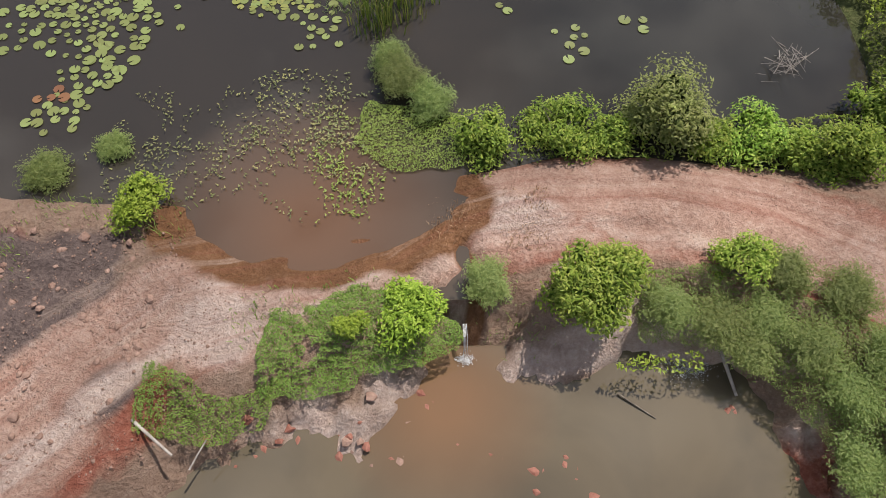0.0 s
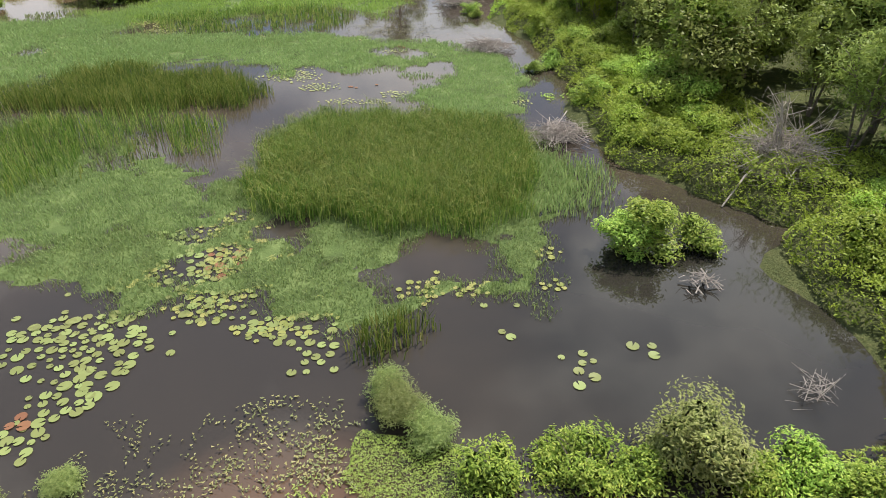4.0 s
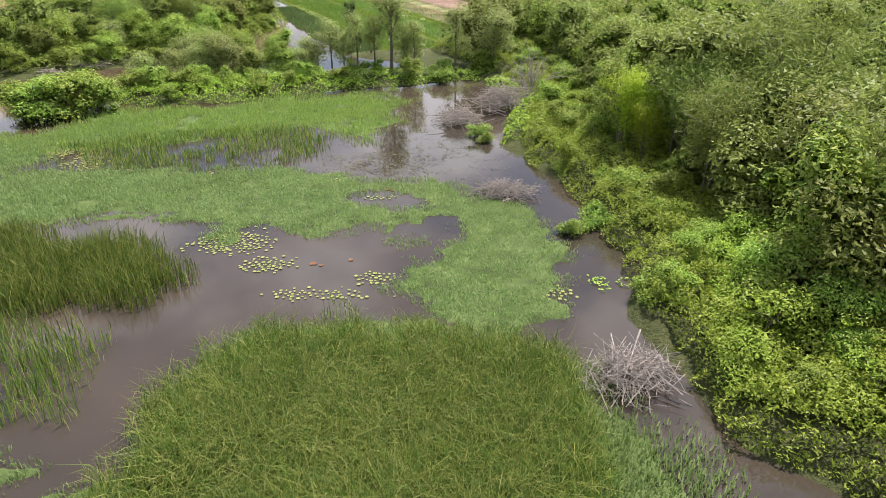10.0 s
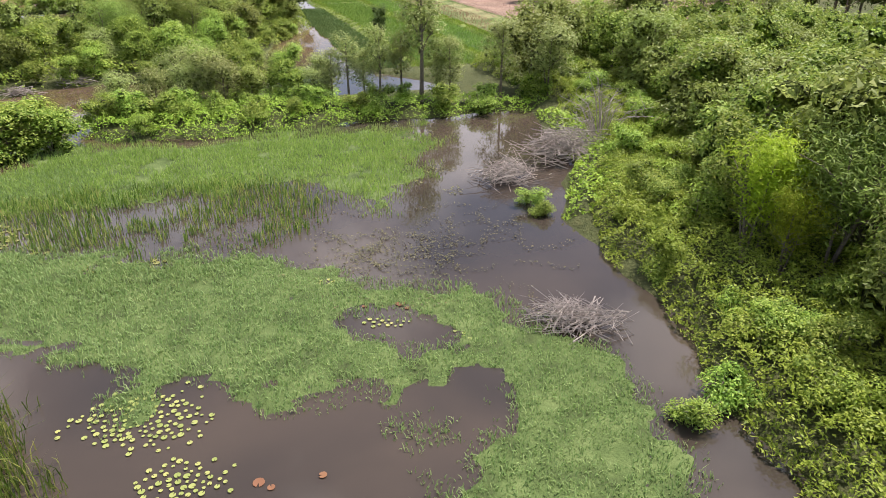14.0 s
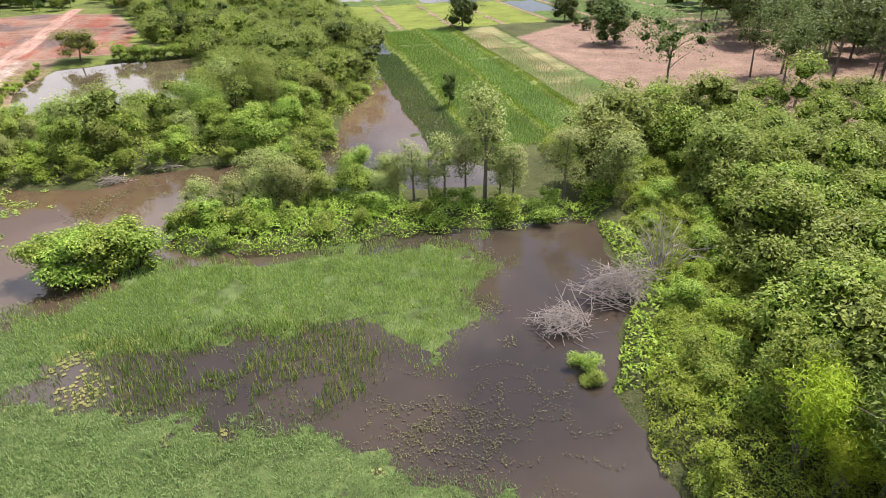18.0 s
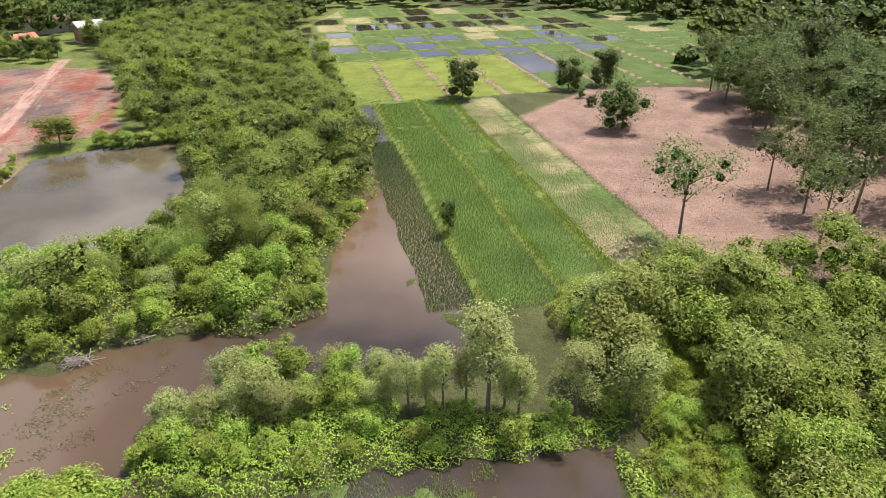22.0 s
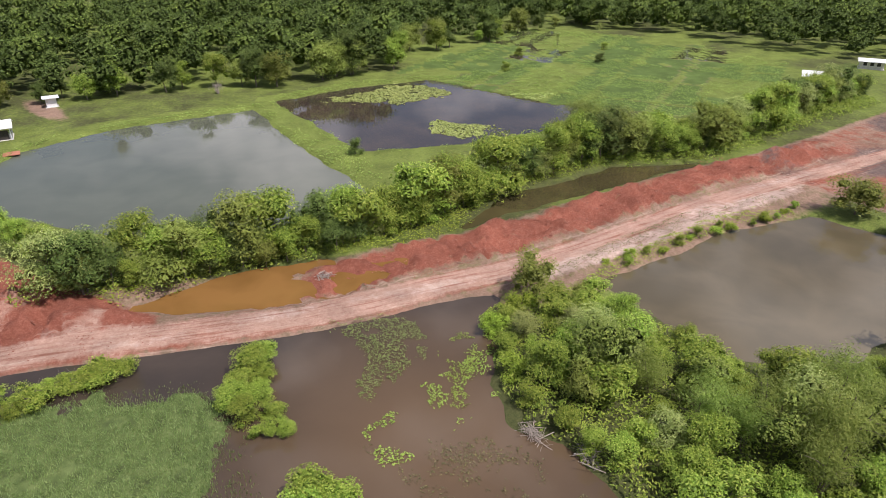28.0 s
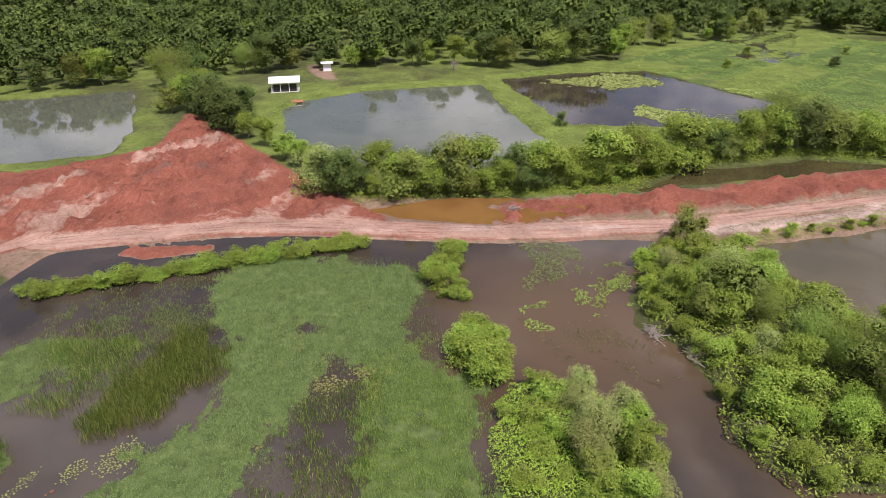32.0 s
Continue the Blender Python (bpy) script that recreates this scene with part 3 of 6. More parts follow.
    a["a_pale"] = np.maximum.reduce([np.exp(-(((X + 6.4) / 1.6) ** 2 + ((Y + 4.6) / 1.3) ** 2)), np.exp(-(((X - 2.2) / 1.6) ** 2 + ((Y + 0.9) / 0.8) ** 2)) * 0.9,
                                     on(lane_ - 2.0, 1.2) * (0.0 + 1.1 * (fbm(ru * 0.06, rv * 0.5, 1.0, 45) - 0.22)), on(road - 1.7, 0.8) * (0.1 + 1.2 * (fbm(nu * 0.1, nv * 1.3, 1.0, 47) - 0.25)) * (np.abs(X) < 40), right * (0.55 + 0.5 * (lump - 0.3)), step(3.0 - pool, 0, 1.5) * step(pool, 0, 0.8) * near_s * 1.5 * (lump - 0.15), np.exp(-(((X - 2.6) / 1.7) ** 2 + ((Y + 5.4) / 0.9) ** 2)) * 0.75])
    a["a_road"] = np.maximum(a["a_road"], step(-red, 0, 3) * 1.6 * (fbm(X * 0.5, Y * 1.6, 0.13, 57) - 0.36))
    a["a_dark"] = np.maximum(a["a_dark"], step(-red, 0, 3) * 1.2 * (fbm(X, Y, 0.16, 58) - 0.42))
    a["a_lane"] = np.maximum(on(lane_ - 3.6, 1.5), 0.7 * on(road - 2.6, 0.8) * (np.abs(X) < 45) * (Y < 2))
    a["r_u"], a["r_v"] = np.where(road_w < road, ru, nu), np.where(road_w < road, rv, nv)
    spot = lambda x, y, r, q=0.0, s=1.0: np.exp(-(((X - x) * math.cos(q) + (Y - y) * math.sin(q)) / r) ** 2 - (((Y - y) * math.cos(q) - (X - x) * math.sin(q)) / (r * s)) ** 2)  # noqa: E731
    a["a_dark"] = np.maximum(a["a_dark"], 1.1 * spot(-9.1, -6.5, 1.4, 0.8, 0.55))
    a["a_red"] = np.maximum.reduce([a["a_red"], 0.95 * spot(-8.0, -7.0, 1.8, 1.2, 0.35), 0.9 * spot(9.7, -8.6, 1.7, 1.3, 0.6), 0.9 * spot(-12.8, -2.2, 0.9)])
    a["a_pale"] = np.maximum(a["a_pale"], 0.95 * spot(-10.6, -8.0, 1.6, 0.6, 0.3))
    a["a_road"] = a["a_road"] * (1 - 0.8 * np.minimum(1, spot(-9.1, -6.5, 1.4, 0.8, 0.55) + spot(-8.0, -7.0, 1.8, 1.2, 0.35)))
    a["a_dark"] = np.maximum(a["a_dark"], on(redf, 2) * (0.2 + 1.5 * (fbm(X, Y, 0.09, 59) - 0.4)))
    a["a_red"] = np.maximum(a["a_red"], on(islet, 0.8))
    a["a_soil"] = np.maximum(a["a_soil"], 0.95 * spot(-163, -20, 16, 0.75, 0.22))
    a["a_wet"] = np.maximum(step(1.5 - ford, 0, 1.5) * 0.85, cut)
    return h, a


def axis(*runs):
    out = []
    for lo, hi, s in runs:
        out.extend(np.arange(lo, hi, s))
    return np.array(out)


gx = axis((-3000, -400, 130), (-400, -200, 4), (-200, -125, 2.0), (-125, -60, 1.0), (-60, -16, 1.1), (-16, 16, 0.22), (16, 60, 1.6), (60, 100, 5), (100, 3001, 130))
gy = axis((-3000, -120, 140), (-120, -24, 2.5), (-24, -10, 0.5), (-10, 3, 0.2), (3, 30, 1.0), (30, 110, 1.1), (110, 200, 1.2), (200, 360, 2.2), (360, 500, 8), (500, 3001, 130))
GX, GY = np.meshgrid(gx, gy, indexing="ij")
GH, GA = land(GX, GY)


def mesh_np(name, verts, faces, mat, smooth=False, inner=0):
    """A mesh from arrays of corners and of faces, all with the same number of corners. inner: how many of the last
    faces are dense inner foliage, with shade painted in.
    """
    me = bpy.data.meshes.new(name)
    verts, faces = np.asarray(verts, np.float32), np.asarray(faces, np.int32)
    k = faces.shape[1]
    me.vertices.add(len(verts)); me.vertices.foreach_set("co", verts.ravel())
    me.loops.add(faces.size); me.loops.foreach_set("vertex_index", faces.ravel())
    me.polygons.add(len(faces))
    me.polygons.foreach_set("loop_start", np.arange(0, faces.size, k, dtype=np.int32))
    me.polygons.foreach_set("loop_total", np.full(len(faces), k, np.int32))
    me.polygons.foreach_set("use_smooth", np.full(len(faces), smooth))
    me.update(calc_edges=True)
    if mat:
        me.materials.append(mat)
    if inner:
        me.materials.append(INNER_SHADE[mat.name])
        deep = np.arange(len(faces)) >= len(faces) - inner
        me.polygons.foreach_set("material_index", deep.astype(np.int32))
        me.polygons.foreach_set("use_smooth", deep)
    return me


def grid_faces(nx, ny):
    i, j = np.meshgrid(np.arange(nx - 1), np.arange(ny - 1), indexing="ij")
    a = (i * ny + j).ravel()
    return np.stack([a, a + ny, a + ny + 1, a + 1], 1)


gme = mesh_np("ground", np.stack([GX, GY, GH], -1).reshape(-1, 3), grid_faces(len(gx), len(gy)), EARTH, True)
for key, val in GA.items():
    gme.attributes.new(key, "FLOAT", "POINT").data.foreach_set("value", (val if key[0] == "r" else np.clip(val, 0, 1)).astype(np.float32).ravel())
ground = tagged(new("ground", gme), "red and pale clay earth with grass and rice fields", "ground", kind="structure")


def height_at(x, y):
    i, j = np.clip(np.searchsorted(gx, x) - 1, 0, len(gx) - 2), np.clip(np.searchsorted(gy, y) - 1, 0, len(gy) - 2)
    return GH[i, j]


def sheet(name, rects, z, mat, label):
    v, f = [], []
    for x0, y0, x1, y1 in rects:
        k = len(v)
        v += [(x0, y0, z), (x1, y0, z), (x1, y1, z), (x0, y1, z)]
        f.append((k, k + 1, k + 2, k + 3))
    return tagged(new(name, mesh_np(name, v, f, mat)), label, "water", kind="structure")


sheet("water", [(-400, -3.6, 60, 400), (-400, -120, -34, -3.6), (-12, -4.5, -1.6, -3.6)], 0.0, WATER, "still brown marsh and pond water mirroring the sky")


def pond(name, poly, mat, label, grow=2.5):
    """Water of one pond, reaching under its banks."""
    c = sum((Vector(p) for p in poly), Vector((0, 0))) / len(poly)
    v = [tuple(Vector(p) + (Vector(p) - c).normalized() * grow) + (0.015,) for p in poly]
    me = bpy.data.meshes.new(name)
    me.from_pydata(v, [], [tuple(range(len(v)))])
    me.materials.append(mat)
    return tagged(new(name, me), label, "water", kind="structure")


pond("water_ditch", DITCH, DITCHW, "orange-brown standing water of the ditch", 1.0)
pond("water_ditch_far", DITCH_FAR, DITCHF, "dull brown water of the far ditch", 1.0)
pond("water_pond", POND_B, PONDW, "muddy brown pond water mirroring clouds")
pond("water_fish_pond", FISH_A, FISHW, "grey-green fish pond water mirroring clouds")
pond("water_fish_pond_west", POND_C, FISHW, "grey-green pond water beside the red clay")
sheet("water_pool", [(-16, -40, 16, -4.7)], -0.9, POOLW, "muddy brown water of the low pool")


# ---- plants: shapes ----
def unit(v):
    return v / np.maximum(np.linalg.norm(v, axis=-1, keepdims=True), 1e-9)


def joined(parts):
    v, f, k = [], [], 0
    for a, b in parts:
        v.append(a); f.append(b + k); k += len(a)
    return np.concatenate(v), np.concatenate(f)


def leaves(rng, pos, out, size, aspect=0.5, up=0.75, wild=0.5, fold=0.2, droop=0.0, tri=True):
    """Leaf blades as folded rhombs at the places given, facing outward and up."""
    n = len(pos)
    nor = unit(out * 0.7 + np.array([0, 0, up]) + rng.normal(0, wild, (n, 3)))
    u = unit(np.cross(nor, unit(rng.normal(0, 1, (n, 3)))))
    if droop:
        u = unit(u + np.array([0, 0, -droop]))
    w = np.cross(nor, u)
    s = (size * rng.uniform(0.65, 1.25, n))[:, None]
    if tri:
        v = np.stack([pos - u * s + w * s * aspect, pos - u * s * 0.7 - w * s * aspect, pos + u * s * 1.2], 1).reshape(-1, 3)
        return v, np.arange(3 * n).reshape(-1, 3)
    mid = pos - nor * s * fold
    v = np.stack([pos - u * s, mid + w * s * aspect, pos + u * s, mid - w * s * aspect], 1).reshape(-1, 3)
    k = 4 * np.arange(n)[:, None]
    return v, np.concatenate([k + np.array([0, 1, 2]), k + np.array([0, 2, 3])])


PHI = (1 + 5 ** 0.5) / 2
ICO = unit(np.array([(-1, PHI, 0), (1, PHI, 0), (-1, -PHI, 0), (1, -PHI, 0), (0, -1, PHI), (0, 1, PHI), (0, -1, -PHI), (0, 1, -PHI), (PHI, 0, -1), (PHI, 0, 1), (-PHI, 0, -1), (-PHI, 0, 1)], float))
ICOF = np.array([(a, b, c) for a in range(12) for b in range(a + 1, 12) for c in range(b + 1, 12)
                 if max(np.linalg.norm(ICO[a] - ICO[b]), np.linalg.norm(ICO[b] - ICO[c]), np.linalg.norm(ICO[a] - ICO[c])) < 1.1])


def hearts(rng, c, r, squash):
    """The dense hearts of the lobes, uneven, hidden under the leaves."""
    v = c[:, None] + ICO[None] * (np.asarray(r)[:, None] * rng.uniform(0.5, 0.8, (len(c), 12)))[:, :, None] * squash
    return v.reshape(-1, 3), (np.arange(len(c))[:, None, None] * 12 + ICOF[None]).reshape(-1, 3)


def crown(rng, h, w, n, leaf, lobes=9, base=0.15, aspect=0.5, top=1.0, inner=0.25, heart=0.84, **kw):
    """A crown of lobes, with gaps between them, from base * h to h."""
    c, r = [], []
    lobes = int(lobes * 1.4)
    for k in range(lobes):
        a, q = rng.uniform(0, 6.28), rng.uniform(0, 1) ** 0.6
        z = base + (1 - base) * rng.uniform(0.1, 0.84)
        spread = w * 0.5 * (0.78 if z < 0.6 else 0.78 - 0.75 * top * (z - 0.6))
        rad = w * rng.uniform(0.12, 0.25) * (1.25 if k < 4 else 1.0)
        c.append((math.cos(a) * q * spread, math.sin(a) * q * spread, z * h)), r.append(rad)
    c, r = np.array(c), np.array(r)
    which = rng.choice(lobes, n, p=r ** 2 / (r ** 2).sum())
    d = unit(rng.normal(0, 1, (n, 3)))
    d[:, 2] = np.where(rng.rand(n) < 0.72, np.abs(d[:, 2]), d[:, 2])
    deep = np.where(rng.rand(n) < inner, rng.uniform(0.3, 0.8, n), rng.uniform(0.78, 1.26, n))
    squash = np.array([1, 1, min(1.25, 0.55 + 0.35 * h / w)])
    pos = c[which] + d * (r[which] * deep)[:, None] * squash
    pos[:, 2] = np.clip(pos[:, 2], 0.03 * h, None)
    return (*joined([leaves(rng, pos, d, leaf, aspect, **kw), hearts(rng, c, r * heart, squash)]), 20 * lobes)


def plume(rng, h, w, n, leaf, stems=16, aspect=0.22, up=0.9, wild=0.5, droop=0.4):
    """Arching plumes of narrow leaves, as of bamboo or feathery acacia."""
    pos, out = [], []
    for k in range(stems):
        a, lean = rng.uniform(0, 6.28), rng.uniform(0.1, 0.5) * w
        hh = h * rng.uniform(0.6, 1.0)
        t = rng.uniform(0.25, 1.0, n // stems) ** 0.8
        x, z = lean * t ** 2.2, hh * np.sin(t * 1.75) / math.sin(1.57)
        fuzz = rng.normal(0, 1, (len(t), 3)) * (0.035 * w + 0.065 * w * np.sin(t * 3.0))[:, None]
        pos.append(np.stack([math.cos(a) * x, math.sin(a) * x, z], 1) + fuzz)
        out.append(unit(fuzz + np.array([math.cos(a), math.sin(a), 0.4]) * 0.02 * w))
    pos, out = np.concatenate(pos), np.concatenate(out)
    pos[:, 2] = np.clip(pos[:, 2], 0.04 * h, None)
    return leaves(rng, pos, out, leaf, aspect, up, wild, 0.1, droop)


def tube(path, r0, r1, sides=6):
    """A tapering round limb along a path."""
    p = np.array(path, float)
    v, f = [], []
    for k in range(len(p)):
        d = unit(p[min(k + 1, len(p) - 1)] - p[max(k - 1, 0)])
        a = unit(np.cross(d, (0.3, 0.9, 0.1)))
        b = np.cross(d, a)
        r = r0 + (r1 - r0) * k / (len(p) - 1)
        for s in range(sides):
            t = 6.2832 * s / sides
            v.append(p[k] + r * (math.cos(t) * a + math.sin(t) * b))
    for k in range(len(p) - 1):
        for s in range(sides):
            q = (s + 1) % sides
            f.append((k * sides + s, k * sides + q, (k + 1) * sides + q, (k + 1) * sides + s))
    return np.array(v), np.array(f)


def limbs(rng, h, w, r, stems=1, branches=5, bare=0.35):
    """Trunk and main limbs."""
    out = []
    for s in range(stems):
        a = rng.uniform(0, 6.28)
        lean = (0.03 if stems == 1 else 0.2) * w
        top = np.array([math.cos(a) * lean, math.sin(a) * lean, h * 0.82])
        mid = top * 0.5 + rng.normal(0, 0.02 * h, 3) * (1, 1, 0)
        out.append(tube([(0, 0, -0.3), mid, top], r / stems ** 0.4, r * 0.25, 6))
        for k in range(branches):
            t = rng.uniform(bare, 0.85)
            b = rng.uniform(0, 6.28)
            p0 = mid * 2 * t if t < 0.5 else mid + (top - mid) * (2 * t - 1)
            p2 = p0 + np.array([math.cos(b) * w * 0.34, math.sin(b) * w * 0.34, h * 0.17])
            out.append(tube([p0, (p0 + p2) / 2 + (0, 0, 0.02 * h), p2], r * 0.38, r * 0.1, 4))
    return joined(out)


def part(name, data, mat, parent, label=""):
    me = data if isinstance(data, bpy.types.Mesh) else mesh_np(name, data[0], data[1], mat, inner=data[2] if len(data) > 2 else 0)
    ob = new(name, me)
    ob.parent = parent
    return tagged(ob, label)


# kind: name, label, category, leaf material, height, width, leaves, leaf size, stems, style
KINDS = {
    "broad_s": ("bush", "bright green broad-leaved bush at the water's edge", "bush", BROAD, 1.8, 2.3, 1485, 0.0989, 3, dict(lobes=9, base=0.05)),
    "broad_m": ("bush", "leafy green broad-leaved bush with light new leaves", "bush", BROAD, 2.8, 3.2, 2295, 0.125, 3, dict(lobes=12, base=0.05)),
    "fresh_s": ("shrub", "low yellow-green shrub on the bank", "shrub", FRESH, 1.1, 1.9, 945, 0.086, 2, dict(lobes=8, base=0.02)),
    "fresh_m": ("shrub", "spreading yellow-green shrub in the undergrowth", "shrub", FRESH, 2.3, 3.2, 2000, 0.105, 2, dict(lobes=12, base=0.02)),
    "olive_m": ("tree", "olive green young tree in the thicket", "tree", OLIVE, 4.4, 3.8, 2500, 0.145, 1, dict(lobes=12, base=0.15)),
    "dense_l": ("tree", "dark green dense tree with a rounded crown", "tree", DENSE, 7.5, 6.2, 3500, 0.20, 1, dict(lobes=15, base=0.2)),
    "broad_l": ("tree", "green broad-leaved tree with an uneven crown", "tree", BROAD, 6.5, 5.4, 3300, 0.175, 1, dict(lobes=14, base=0.18)),
    "pale_l": ("tree", "pale grey-green leafy tree above the shore", "tree", PALE, 5.5, 4.6, 2800, 0.14, 2, dict(lobes=16, base=0.12, heart=0.55)),
    "feather_m": ("feathery_tree", "light green feathery tree with drooping fine leaves", "tree", PLUME, 5.6, 5.0, 3200, 0.17, 3, None),
    "feather_s": ("feathery_shrub", "grey-green feathery shrub beside the track", "shrub", FEATHER, 2.0, 2.8, 2295, 0.086, 3, None),
    "bamboo": ("bamboo_clump", "bright yellow-green bamboo clump", "bamboo", BAMBOO, 6.0, 4.4, 3510, 0.172, 5, None),
    "tall": ("tall_tree", "tall thin-crowned tree with a pale trunk", "tree", PALE, 11.5, 4.6, 2295, 0.19, 1, dict(lobes=26, base=0.2, top=0.7, heart=0.3)),
    "umbrella": ("tree", "open spreading tree with a bare trunk", "tree", DENSE, 9.0, 7.0, 1500, 0.2, 1, dict(lobes=15, base=0.5, top=0.1, heart=0.35)),
    "round": ("tree", "rounded dark tree standing in the field", "tree", DENSE, 6.0, 6.5, 2295, 0.224, 1, dict(lobes=16, base=0.05)),
}
PROTO, USED = {}, {}
for key, (name, label, cat, mat, h, w, n, leaf, stems, kw) in KINDS.items():
    PROTO[key] = []
    n, leaf = int(n * 1.7), leaf * 0.68
    for k in range(3):
        rng = np.random.RandomState(len(key) * 100 + sum(map(ord, key)) + k)
        hh, ww = h * rng.uniform(0.9, 1.1), w * rng.uniform(0.9, 1.1)
        cr = (*plume(rng, hh, ww, n, leaf), 0) if kw is None else crown(rng, hh, ww, n, leaf, **kw)
        PROTO[key].append((mesh_np("crown", cr[0], cr[1], mat, inner=cr[2]), mesh_np("trunk", *limbs(rng, hh, ww * 0.85, 0.016 * hh + 0.015, stems, 5 if stems == 1 else 3), BARK), h, w))


def plant(key, x, y, h=None, z=None, variant=None, group="", spin=None, wide=1.0):
    """One plant of a kind, of height h, on the ground at x, y."""
    key = "fresh_m" if key == "fresh_s" and (h or 0) > 1.4 else key
    name, label, cat = KINDS[key][:3]
    rng = np.random.RandomState(int(abs(x * 131 + y * 373) * 10) % 99991)
    v = rng.randint(len(PROTO[key])) if variant is None else variant
    s = (h or KINDS[key][4] * rng.uniform(0.85, 1.15)) / KINDS[key][4]
    zz = max(float(height_at(x, y)), -0.25) if z is None else z
    m = pose(x, y, zz - 0.03, 0, 0, rng.uniform(0, 360) if spin is None else spin) @ Matrix.Diagonal((s * wide, s * wide, s, 1))
    if (key, v) in USED:
        ob = copy_thing(USED[key, v], m)
        ob.matrix_basis = m
    else:
        ob = new(name)
        part("trunk", PROTO[key][v][1], None, ob)
        part("crown", PROTO[key][v][0], None, ob)
        ob.matrix_basis = m
        USED[key, v] = ob
    return tagged(ob, label, cat, group or cat + "s of the marsh")


def scatter(poly, gap, seed, loose=0.4):
    """Uneven points in an outline, about gap metres apart."""
    rng = np.random.RandomState(seed)
    p = np.array(poly)
    x = np.arange(p[:, 0].min(), p[:, 0].max(), gap)
    y = np.arange(p[:, 1].min(), p[:, 1].max(), gap * 0.87)
    X, Y = np.meshgrid(x, y)
    X = X + (np.arange(len(y)) % 2)[:, None] * gap / 2 + rng.uniform(-loose, loose, X.shape) * gap
    Y = Y + rng.uniform(-loose, loose, X.shape) * gap
    ok = inside(X, Y, list(poly))
    return np.stack([X[ok], Y[ok]], 1)


def mass(name, spots, mat, per, leaf, label, cat="woods", lobes=4, fuzz=1.25, size=0.0, heart=0.72):
    """Crowns that nobody can count, as one thing. spots: x, y, height, width."""
    rng, mean = np.random.RandomState(len(spots) + per), per
    P, O, C, R = [], [], [], []
    for x, y, h, w in spots:
        per = int(mean * (w / size) ** 1.7) if size else mean
        a, q = rng.uniform(0, 6.28, lobes), rng.uniform(0.1, 0.34, lobes) * w
        c = np.stack([x + np.cos(a) * q, y + np.sin(a) * q, h * rng.uniform(0.36, 0.84, lobes)], 1)
        c[0] = (x, y, h * 0.78)
        k = rng.randint(0, lobes, per)
        d = unit(rng.normal(0, 1, (per, 3)))
        d[:, 2] = np.where(rng.rand(per) < 0.75, np.abs(d[:, 2]), d[:, 2])
        rad = w * rng.uniform(0.22, 0.36, lobes)
        r = rad[k] * rng.uniform(0.8, fuzz, per)
        p = c[k] + d * r[:, None] * np.array([1, 1, 0.8])
        p[:, 2] = np.clip(p[:, 2], 0.2, None) + max(float(height_at(x, y)), 0)
        P.append(p); O.append(d)
        C.append(c + (0, 0, max(float(height_at(x, y)), 0))); R.append(rad)
    C, R = np.concatenate(C), np.concatenate(R)
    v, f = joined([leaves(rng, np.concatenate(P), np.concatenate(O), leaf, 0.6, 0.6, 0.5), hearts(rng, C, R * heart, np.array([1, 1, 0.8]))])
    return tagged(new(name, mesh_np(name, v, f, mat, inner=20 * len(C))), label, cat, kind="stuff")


def blanket(name, poly, per_m2, h, leaf, mat, label, cat="undergrowth", seed=1, aspect=0.5, scale=0.6, edge=1.0, gaps=0.0, ragged=1.0, grow=0.0, dry=False):
    """Low leafy cover over an outline, heaped in lobes and thinning at the rim."""
    rng = np.random.RandomState(seed)
    p = np.array(poly)
    (x0, y0), (x1, y1) = p.min(0) - ragged - grow, p.max(0) + ragged + grow
    n = int((x1 - x0) * (y1 - y0) * per_m2)
    X, Y = rng.uniform(x0, x1, n), rng.uniform(y0, y1, n)
    wet = height_at(X, Y) < 0.04
    d = grow - (500.0 * wet if dry else 0.0) - sdf(X, Y, list(poly)) + (fbm(X, Y, 0.5, seed + 60) - 0.5) * 2 * ragged
    ok = (d > 0) & (fbm(X, Y, scale * 0.7, seed + 70) > gaps)
    X, Y, d = X[ok], Y[ok], d[ok]
    lobe = np.abs(np.sin(fbm(X, Y, scale, seed, 3) * 9)) ** 0.7
    top = h * (0.3 + 0.7 * lobe) * step(d, -0.3, edge)
    Z = np.maximum(height_at(X, Y), 0.0) + top * rng.uniform(0.72, 1.05, len(X)) + 0.03
    e = 0.15
    lx = np.abs(np.sin(fbm(X + e, Y, scale, seed, 3) * 9)) ** 0.7 - lobe
    ly = np.abs(np.sin(fbm(X, Y + e, scale, seed, 3) * 9)) ** 0.7 - lobe
    out = unit(np.stack([-lx * h / e, -ly * h / e, np.ones(len(X))], 1))
    v, f = leaves(rng, np.stack([X, Y, Z], 1), out, leaf, aspect, 0.6, 0.45)
    return tagged(new(name, mesh_np(name, v, f, mat)), label, cat, kind="stuff")


# ---- woods ----
EAST = [(15.5, 2), (17.2, 8), (15.8, 12.8), (18, 16), (15, 19.8), (12.8, 22.6), (11, 24), (10.4, 27), (9.6, 31), (11, 37), (9.6, 41.3), (9.5, 46), (8.2, 51.5), (7.4, 57),
        (8.6, 62), (10, 67), (8, 75), (8, 84), (3, 92), (0, 98), (2, 103), (8, 108), (15, 106), (36, 112), (48, 100), (46, 40), (40, 0), (24, -6)]
